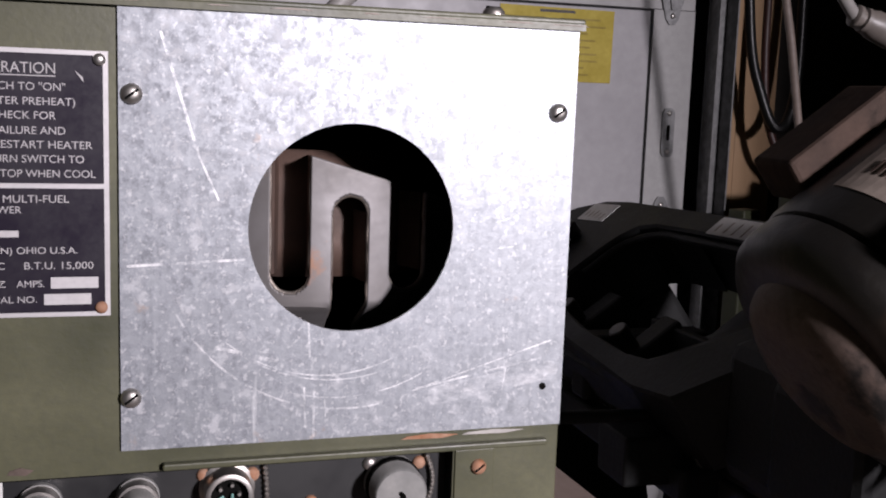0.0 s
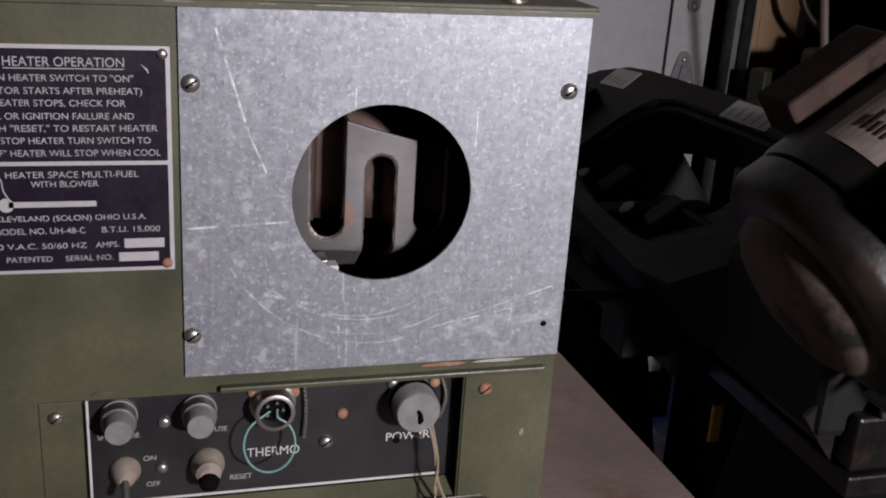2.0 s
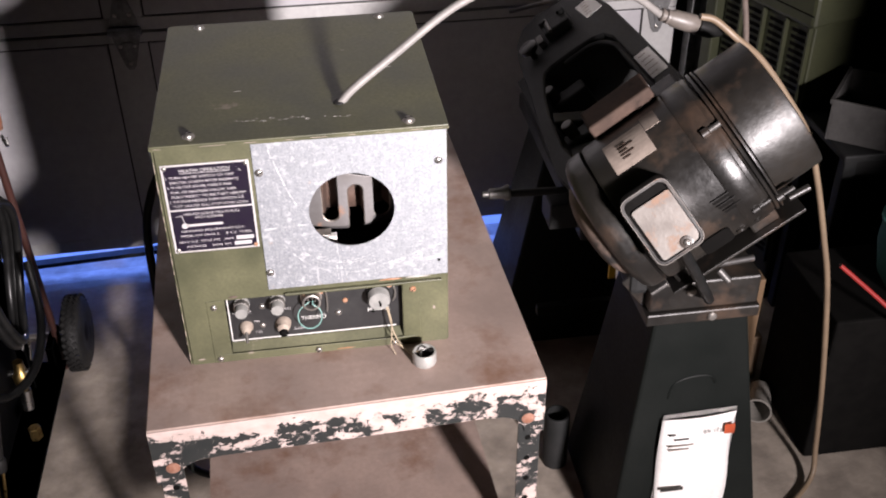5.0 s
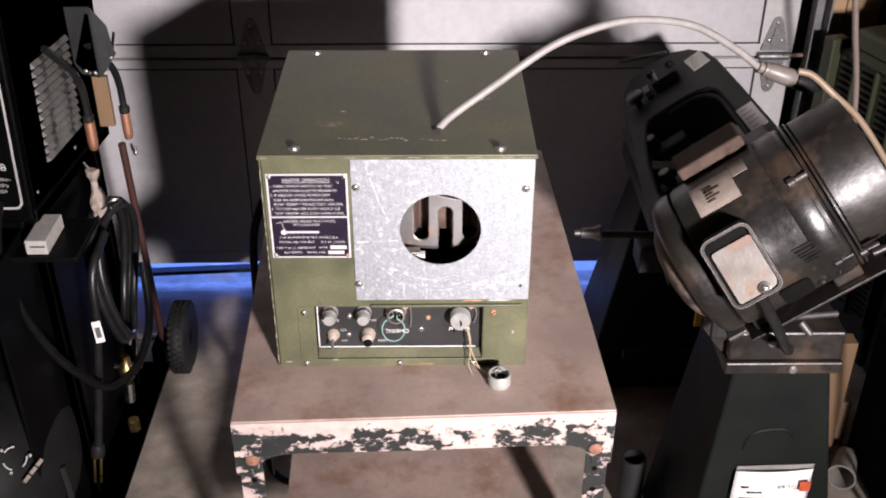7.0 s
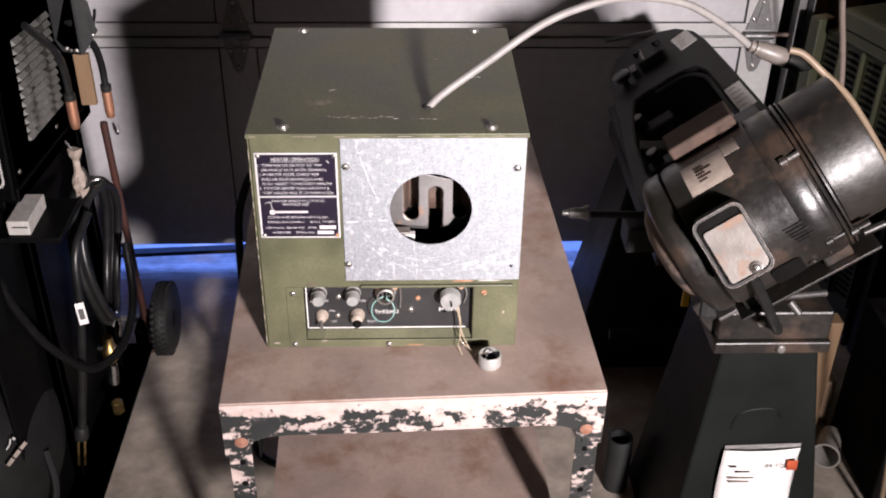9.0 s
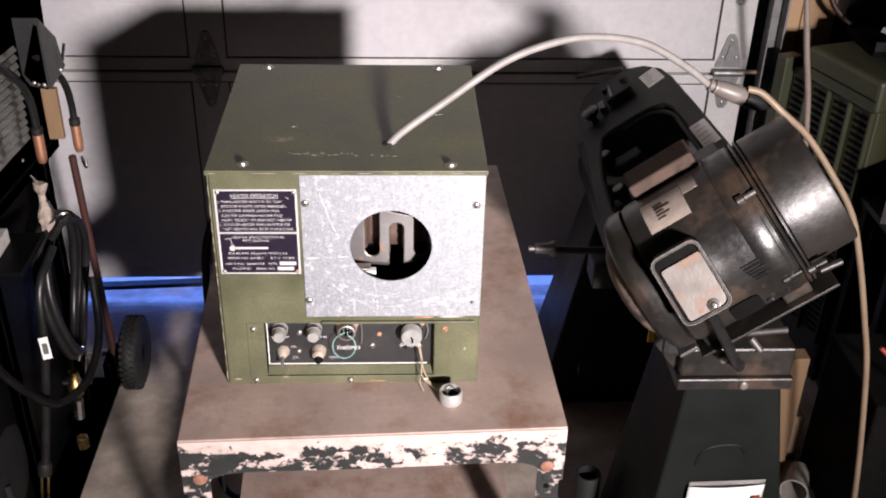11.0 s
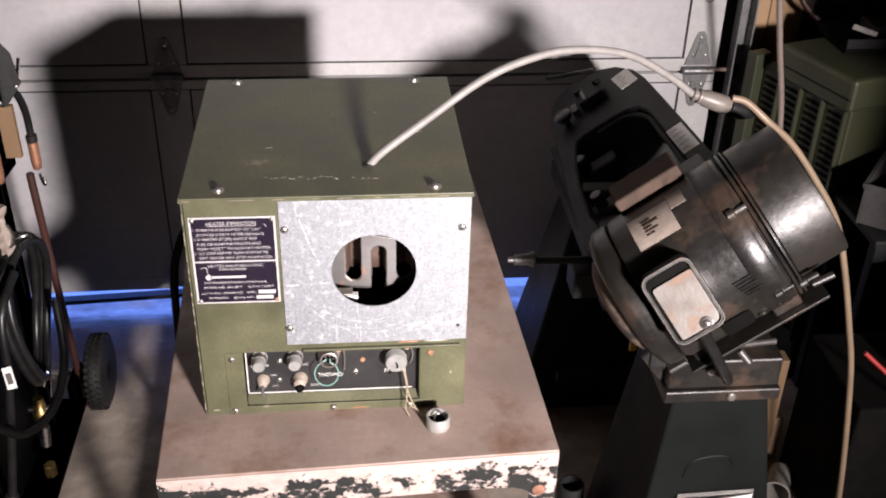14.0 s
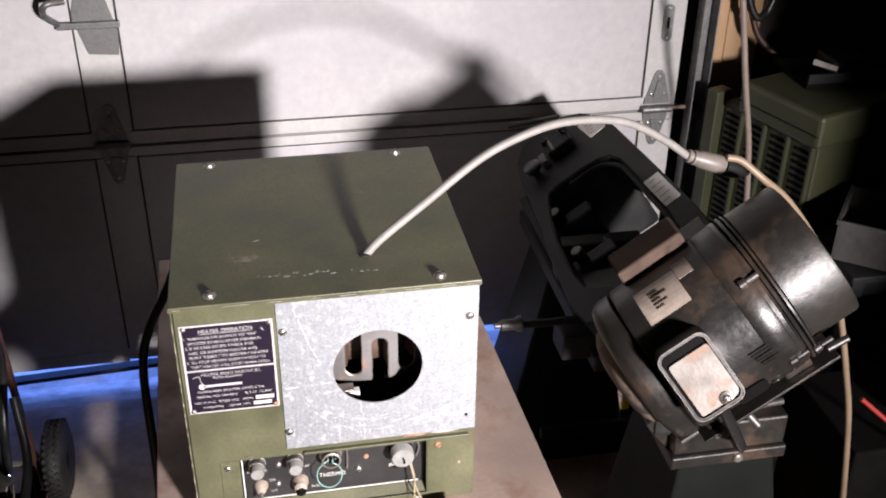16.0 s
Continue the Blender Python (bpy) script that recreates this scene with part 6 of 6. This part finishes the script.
for x, z in ((-0.432, 0.970), (-0.414, 0.966), (-0.380, 0.995)):
    screw(hb, (x, 0.600 + 0.3 * max(0.0, x + 0.404), z), (0, -1, 0), 0.0045, BARE_STEEL, "rivet", False)
# second added sheet, closes the cart's back against the door glow
part("back_sheet", box((CX - 0.36, 0.697, 0.1225), (CX - 0.05, 0.702, 0.76), 0.001), WELDER_BLACK, cart, "black sheet added at the cart's back to block the blue glow")
part("tray_lip", box((-0.488, 0.205, 0.772), (-0.372, 0.345, 0.7825), 0.002), WELDER_BLACK, cart)
part("side_sheet", box((CX - 0.072, 0.1, 0.1225), (CX - 0.066, 0.66, 0.80), 0.002), WELDER_BLACK, cart, "black sheet side of the cart")
part("axle", rod((CX - 0.34, 0.818, 0.155), (CX + 0.05, 0.818, 0.155), 0.009), BARE_STEEL, cart, "", True)
for x in (CX - 0.345, CX + 0.008):
    wh = part("wheel", lathe((x, 0.818, 0.155), (x + 1, 0.818, 0.155), [(0, 0.040), (0.0, 0.078), (0.006, 0.087), (0.016, 0.0915), (0.030, 0.0915), (0.040, 0.087), (0.046, 0.078), (0.046, 0.040)], 36), RUBBER, cart, "black treaded rubber wheel", True)
    part("hub", lathe((x - 0.002, 0.818, 0.155), (x + 1, 0.818, 0.155), [(0, 0.018), (0.004, 0.034), (0.046, 0.034), (0.050, 0.018)], 20), WELDER_BLACK, wh, "", True)
    tread = bmesh.new()
    for k in range(36):
        for j, off in ((0.011, 0), (0.023, 0.5), (0.035, 0)):
            a = 2 * math.pi * (k + off) / 36
            o = Matrix.Translation((x + j, 0.818 + 0.0915 * math.sin(a), 0.155 + 0.0915 * math.cos(a))) @ Euler((-a, 0, 0)).to_matrix().to_4x4() @ pose(0, 0, 0, 0, 0, 45)
            box((-0.0045, -0.0045, -0.001), (0.0045, 0.0045, 0.003), 0, tread, o)
    part("tread", tread, RUBBER, wh)
torch = thing("welding_torches", (CX + 0.01, 0.70, 0.82), "two welding torch necks with copper nozzles hung up", "torch")
for y0, dx, zt in ((0.729, 0.010, 0.826), (0.575, -0.016, 0.876)):
    o = Vector((CX + dx, y0, zt))
    part("neck", tube([o + Vector((-0.01, -0.13, 0.20)), o + Vector((0, -0.085, 0.155)), o + Vector((0, -0.030, 0.110)), o + Vector((0, -0.004, 0.060)), o], 0.0075, 10, 8), HOSE, torch, "black curved torch neck", True)
    part("collar", rod(o + Vector((0, 0, 0.012)), o + Vector((0, 0, -0.004)), 0.0115, 14), RUBBER, torch, "", True)
    part("nozzle", lathe(o + Vector((0, 0, -0.004)), o + Vector((0, 0, -1)), [(0, 0.0105), (0.045, 0.0105), (0.060, 0.0085), (0.062, 0.0065), (0.058, 0.0055), (0.03, 0.0055)], 18), COPPER, torch, "bright copper nozzle", True)
part("wing_clip", tube([(CX + 0.012, 0.66, 0.985), (CX + 0.014, 0.69, 0.965), (CX + 0.014, 0.72, 0.985), (CX + 0.014, 0.735, 1.0)], 0.004, 8, 5), CHROME, torch, "small bright wing clip", True)
part("hook", tube([(CX + 0.010, 0.735, 0.745), (CX + 0.012, 0.74, 0.72), (CX + 0.012, 0.752, 0.712), (CX + 0.012, 0.755, 0.728)], 0.003, 8, 5), CHROME, torch, "", True)
pole = thing("red_pole", (CX + 0.01, 0.74, 0.0), "thin dark red pole leaning behind the cart", "pole")
part("shaft", rod((CX - 0.012, 0.80, FZ + 0.004), (CX - 0.014, 0.747, 0.74), 0.0085), RED_POLE, pole, "", True)
board = thing("wood_offcut", (CX - 0.02, 0.62, 0.83), "short pale wood offcut behind the torches", "wood")
part("board", box((-0.434, 0.630, 0.835), (-0.404, 0.643, 0.945), 0.001), WOOD_DARK, board)
coil = thing("coiled_cable", (CX + 0.045, 0.50, 0.45), "black cable coil hanging on the cart", "cable")
for k, (ry, rz, dx) in enumerate(((0.105, 0.150, 0.050), (0.098, 0.140, 0.062), (0.090, 0.155, 0.040))):
    pts = [(CX + dx - 0.042 + 0.012 * math.sin(2 * a), 0.505 + 1.15 * ry * math.sin(a), 0.560 + 1.05 * rz * math.cos(a)) for a in [2 * math.pi * i / 16 for i in range(17)]]
    part("turn", tube(pts, 0.0085, 9, 4), HOSE, coil, "", True)
part("tie", tube([(CX - 0.01, 0.505, 0.715), (CX + 0.03, 0.515, 0.727), (CX + 0.035, 0.53, 0.708)], 0.003, 8, 5), CHROME, coil, "thin bright wire tie", True)
part("drop_lead", tube([(-0.392, 0.42, 0.705), (-0.404, 0.345, 0.66), (-0.408, 0.32, 0.542), (-0.431, 0.31, 0.379), (-0.450, 0.30, 0.255)], 0.0085, 9, 6), HOSE, coil, "", True)
part("plug", lathe((-0.450, 0.30, 0.262), (-0.472, 0.298, 0.12), [(0, 0.010), (0.006, 0.0145), (0.030, 0.0145), (0.034, 0.010)], 14), RUBBER, coil, "black rubber plug", True)
for dx in (-0.007, 0.006):
    part("prong", rod((-0.455 + dx, 0.299, 0.229), (-0.466 + dx, 0.298, 0.155), 0.0028, 8), BRASS, coil, "brass plug prong", True)
part("tag", prism([(-0.0085, -0.022), (0.0085, -0.022), (0.0085, 0.022), (-0.0085, 0.022)], frame_of((-0.400, 0.302, 0.550), (1, 0.25, 0.1), (0.25, -1, 0.3)), 0.001), WHITE_PAINT, coil, "small white tag")
bar(coil, frame_of((-0.3998, 0.3008, 0.5503), (1, 0.25, 0.1), (0.25, -1, 0.3)), -0.005, -0.012, 0.010, 0.022, PRINT_DARK, 0.0004)
reg = thing("gas_regulator", (CX + 0.0, 0.46, 0.33), "brass gas regulator with bright fittings on the cart", "regulator")
part("body", lathe((CX + 0.005, 0.455, 0.315), (CX + 0.005, 0.455, 2), [(0, 0.014), (0.012, 0.017), (0.030, 0.017), (0.036, 0.012), (0.06, 0.010)], 18), BRASS, reg, "", True)
part("stem", rod((CX - 0.02, 0.455, 0.345), (CX + 0.04, 0.455, 0.350), 0.007), CHROME, reg, "", True)
part("outlet", rod((CX + 0.005, 0.44, 0.26), (CX + 0.008, 0.445, 0.31), 0.011), CHROME, reg, "", True)
part("nut", rod((CX + 0.01, 0.42, 0.195), (CX + 0.01, 0.42, 0.225), 0.013, 6), BRASS, reg)
part("bail", tube([(CX + 0.02, 0.46, 0.40), (CX + 0.03, 0.47, 0.43), (CX + 0.03, 0.48, 0.40), (CX + 0.025, 0.475, 0.36)], 0.0025, 8, 5), CHROME, reg, "", True)
sheet_box = thing("paper_box", (CX - 0.10, 0.25, 0.78), "white paper box tucked under the welder", "box")
part("carton", box((-0.462, 0.214, 0.7830), (-0.424, 0.310, 0.811), 0.002), STICKER_WHITE, sheet_box)
bar(sheet_box, frame_of((-0.456, 0.2118, 0.787), (1, 0, 0), (0, -1, 0)), 0.004, 0.012, 0.026, 0.0025, PRINT_DARK)
poly = thing("plastic_bag", (-0.405, 0.45, 0.74), "small crumpled white plastic bag hung under the welder", "bag")
crumple = bmesh.new()
random.seed(21)
rows = []
for j in range(9):
    w = 0.010 + 0.006 * math.sin(2.2 * j / 8 * math.pi) + 0.002 * (j % 2)
    rows.append([crumple.verts.new((-0.405 + w * math.cos(a) + random.uniform(-0.003, 0.003), 0.45 + 0.8 * w * math.sin(a) + random.uniform(-0.003, 0.003), 0.728 + 0.0125 * j + random.uniform(-0.003, 0.003))) for a in [2 * math.pi * k / 9 for k in range(9)]])
for a, b in zip(rows, rows[1:]):
    for k in range(9):
        crumple.faces.new([a[k], a[(k + 1) % 9], b[(k + 1) % 9], b[k]])
crumple.faces.new(rows[0][::-1])
crumple.faces.new(rows[-1])
part("bag", crumple, STICKER, poly)
part("tie", tube([(-0.405, 0.45, 0.822), (-0.412, 0.452, 0.832), (-0.42, 0.455, 0.842)], 0.002, 6, 4), CHROME, poly, "thin bright wire tie", True)
part("clip", tube([(-0.392, 0.44, 0.795), (-0.384, 0.437, 0.775), (-0.388, 0.437, 0.755), (-0.396, 0.44, 0.748)], 0.0024, 8, 5), CHROME, poly, "bright wire clip", True)
helm = thing("welding_helmet", (-0.58, 0.18, 0.122), "black plastic welding helmet with white dial print", "helmet")
shell = bmesh.new()
bmesh.ops.create_uvsphere(shell, u_segments=28, v_segments=18, radius=1)
for v in shell.verts:
    c = v.co
    k = 1.0 + 0.10 * (abs(c.x) > 0.5)
    v.co = Vector((-0.625 + 0.155 * math.copysign(abs(c.x) ** 0.7, c.x), 0.20 + 0.19 * math.copysign(abs(c.y) ** 0.8, c.y), 0.300 + 0.178 * math.copysign(abs(c.z) ** 0.8, c.z)))
part("shell", shell, HELMET, helm, "", True)
part("neck_rest", box((-0.70, 0.10, 0.122), (-0.50, 0.34, 0.150), 0.006), HELMET, helm)
df = frame_of((-0.508, 0.090, 0.408), (0.78, 0.60, 0.12), (0.50, -0.55, 0.62)) @ pose(-0.010, 0.014, 0.0, 0, 0, 25)
for k in range(3):
    a = [radians(40 + 110 * k + 8 * i) for i in range(8)]
    part("dial_mark", tube([df @ Vector((0.021 * math.cos(t), 0.021 * math.sin(t), 0.012)) for t in a], 0.0013, 6, 2), WHITE_PAINT, helm)
for k in range(3):
    a = radians(95 + 110 * k)
    part("dial_dot", lathe(df @ Vector((0.027 * math.cos(a), 0.027 * math.sin(a), 0.010)), df @ Vector((0.027 * math.cos(a), 0.027 * math.sin(a), 1)), [(0, 0.0028), (0.004, 0.0028)], 10), STICKER_WHITE, helm)
for x in (-0.024, -0.006, 0.012):
    part("printed_bar", prism([(x, -0.044), (x + 0.014, -0.044), (x + 0.014, -0.037), (x, -0.037)], df, 0.013), STICKER, helm)
jaw = [(-0.470, 0.16, 0.330), (-0.455, 0.13, 0.26), (-0.468, 0.09, 0.20), (-0.485, 0.06, 0.15)]
part("jaw_edge", tube(jaw, 0.007, 8, 6), HELMET, helm, "rounded jaw edge of the shell", True)
# visor rim drawn pale to paint the highlight along it
part("window_rim", tube([(-0.66, 0.012, 0.12), (-0.560, 0.035, 0.13), (-0.545, 0.035, 0.22), (-0.55, 0.055, 0.30), (-0.66, 0.04, 0.32)], 0.003, 6, 6), STICKER_WHITE, helm)

# ---- right: clutter by the wall ----
gen = thing("green_generator", (1.258, 1.011, 0.0), "green metal generator housing with louvred panels, coloured dark as shaded", "generator", "", -71)
GM = PLACE[gen]


def g_part(name, bm, material, label="", parent=None):
    bm.transform(GM)
    return part(name, bm, material, parent or gen, label)


g_part("base", box((-0.07, 0.03, FZ), (0.24, 0.30, 0.10), 0.006), SAW_CAST)
g_part("body", box((-0.066, 0.026, 0.1005), (0.235, 0.30, 0.8275), 0.006), GEN_GREEN)
hood = g_part("hood", box((0.0, 0.0, 0.828), (0.252, 0.30, 0.907), 0.010), GEN_GREEN, "plain green top hood")
g_part("hood_seam", box((0.004, -0.0012, 0.858), (0.248, 0.0, 0.861)), INNER, "", hood)
g_part("corner_post", box((-0.105, 0.0, 0.08), (-0.068, 0.05, 0.850), 0.004), GEN_GREEN)
for bay in range(4):
    x0 = -0.062 + 0.074 * bay
    for k in range(36):
        z = 0.20 + 0.0170 * k
        g_part("vent_slot", box((x0 + 0.008, 0.0245, z), (x0 + 0.060, 0.0258, z + 0.0085)), INNER)
    g_part("divider", box((x0 + 0.063, 0.014, 0.18), (x0 + 0.070, 0.0255, 0.822), 0.001), GEN_GREEN)
tray = thing("tool_tray", (1.50, 1.0, 0.907), "dark tool tray with odds and ends on the generator", "tray")
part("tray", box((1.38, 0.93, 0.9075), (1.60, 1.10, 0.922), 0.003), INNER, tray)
part("rim", box((1.38, 0.925, 0.9225), (1.60, 0.932, 0.945), 0.001), SAW_CAST, tray)
part("pale_card", prism([(0, 0), (0.055, 0), (0.055, 0.012), (0.0, 0.014)], frame_of((1.39, 0.94, 0.965), (0.8, -0.3, -0.35), (-0.2, -0.6, 0.8)), 0.002), STICKER_WHITE, tray)
part("dark_block", box((1.46, 0.96, 0.923), (1.55, 1.05, 0.96), 0.006), RUBBER, tray)
gb = thing("green_case", (1.72, 0.82, 0.0), "dark green metal case beside the generator", "case")
part("case", box((1.60, 0.66, FZ), (1.98, 0.98, 0.80), 0.01), GEN_GREEN, gb)
part("latch", box((1.70, 0.650, 0.62), (1.76, 0.6595, 0.68), 0.002), GALV, gb)
stand = thing("dark_stand", (1.46, 0.68, 0.0), "dark metal stand beside the generator", "stand")
part("top", box((1.365, 0.570, 0.602), (1.565, 0.795, 0.62), 0.004), SAW_CAST, stand)
for x in (1.372, 1.528):
    for y in (0.577, 0.758):
        part("leg", box((x, y, FZ), (x + 0.03, y + 0.03, 0.6018), 0.003), SAW_CAST, stand)
part("panel", box((1.404, 0.586, FZ + 0.02), (1.526, 0.590, 0.600), 0.001), HELMET, stand)
bn = thing("plastic_bin", (1.46, 0.68, 0.62), "grey plastic storage bin, coloured dark as shaded, with open top on a stand", "bin")
bm0 = pose(1.462, 0.684, 0.6205, 0, 0, -38)
for nm, lo, hi in (("floor_panel", (-0.062, -0.088, 0.0), (0.062, 0.088, 0.004)), ("side", (-0.066, -0.092, 0.0), (-0.062, 0.092, 0.10)), ("side", (0.062, -0.092, 0.0), (0.066, 0.092, 0.10)), ("end", (-0.0618, -0.092, 0.0042), (0.0618, -0.088, 0.10)), ("end", (-0.0618, 0.088, 0.0042), (0.0618, 0.092, 0.10)), ("rim", (-0.070, -0.097, 0.090), (-0.0662, 0.097, 0.101)), ("rim", (-0.0660, -0.097, 0.090), (0.0660, -0.0922, 0.101))):
    b = box(lo, hi, 0.001)
    b.transform(bm0)
    part(nm, b, BIN_SHADED, bn)
hose = thing("hanging_hose", (1.30, 1.22, 1.2), "black air hose looped on the framing", "hose")
part("loop", tube([(1.29, 1.22, 2.2), (1.285, 1.22, 1.6), (1.30, 1.20, 1.20), (1.325, 1.18, 1.06), (1.36, 1.17, 1.00), (1.40, 1.18, 1.08), (1.41, 1.20, 1.4), (1.40, 1.22, 2.2)], 0.010, 9, 8), HOSE, hose, "", True)
part("loop", tube([(1.345, 1.22, 2.2), (1.350, 1.22, 1.5), (1.34, 1.20, 1.12), (1.36, 1.18, 0.97), (1.42, 1.16, 0.90)], 0.008, 9, 8), RED_POLE, hose, "dark red thin hose", True)
bx = thing("cardboard_box", (1.20, 0.62, 0.0), "brown cardboard box on the floor", "box")
part("carton", box((1.075, 0.50, FZ), (1.22, 0.78, 0.19), 0.003), CARDBOARD, bx)
wb = thing("wood_block", (1.08, 0.42, 0.0), "rough wood post standing behind the saw", "wood")
part("post", box((1.120, 0.46, FZ), (1.178, 0.50, 0.39), 0.002), WOOD_DARK, wb)
cup = thing("plastic_cup", (1.16, 0.36, 0.0), "cloudy plastic cup tipped over on the floor", "cup")
part("cup", lathe((1.205, 0.435, 0.087), (1.150, 0.33, 0.100), [(0, 0.024), (0.085, 0.030), (0.087, 0.032), (0.091, 0.032), (0.091, 0.028), (0.006, 0.022), (0.005, 0)], 24), JAR, cup, "", True)
pail = thing("teal_bucket", (1.34, 0.29, 0.0), "teal plastic tub on a dark block added for the shade", "tub")
# added near-black block: darkens the lit floor and carries the tub
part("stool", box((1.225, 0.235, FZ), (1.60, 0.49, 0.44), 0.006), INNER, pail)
part("tub", lathe((1.430, 0.31, 0.4405), (1.430, 0.31, 2), [(0, 0.055), (0.045, 0.085), (0.115, 0.098), (0.160, 0.096), (0.168, 0.101), (0.174, 0.101), (0.174, 0.094), (0.02, 0.06), (0.018, 0)], 26), TEAL, pail, "teal plastic tub", True)
part("handle", tube([(1.335, 0.29, 0.585), (1.355, 0.23, 0.655), (1.430, 0.21, 0.685), (1.505, 0.23, 0.655), (1.525, 0.29, 0.585)], 0.006, 8, 6), TEAL, pail, "", True)
strap = thing("red_strap", (1.30, 0.17, 0.0), "red handle bar leaning by the tub", "bar")
part("bar", tube([(1.176, 0.20, 0.613), (1.25, 0.18, 0.548), (1.335, 0.15, 0.472), (1.46, 0.11, 0.36)], 0.0045, 8, 5), RED, strap, "", True)
part("post", rod((1.46, 0.11, FZ), (1.46, 0.11, 0.362), 0.006), RED, strap, "", True)
pipe = thing("steel_pipe", (0.66, 0.45, 0.0), "black steel pipe stub standing on the floor", "pipe")
part("pipe", lathe((0.682, 0.313, FZ), (0.682, 0.313, 2), [(0, 0.027), (0.140, 0.027), (0.142, 0.026), (0.142, 0.022), (0.01, 0.024), (0.009, 0)], 24), SAW_CAST, pipe, "", True)
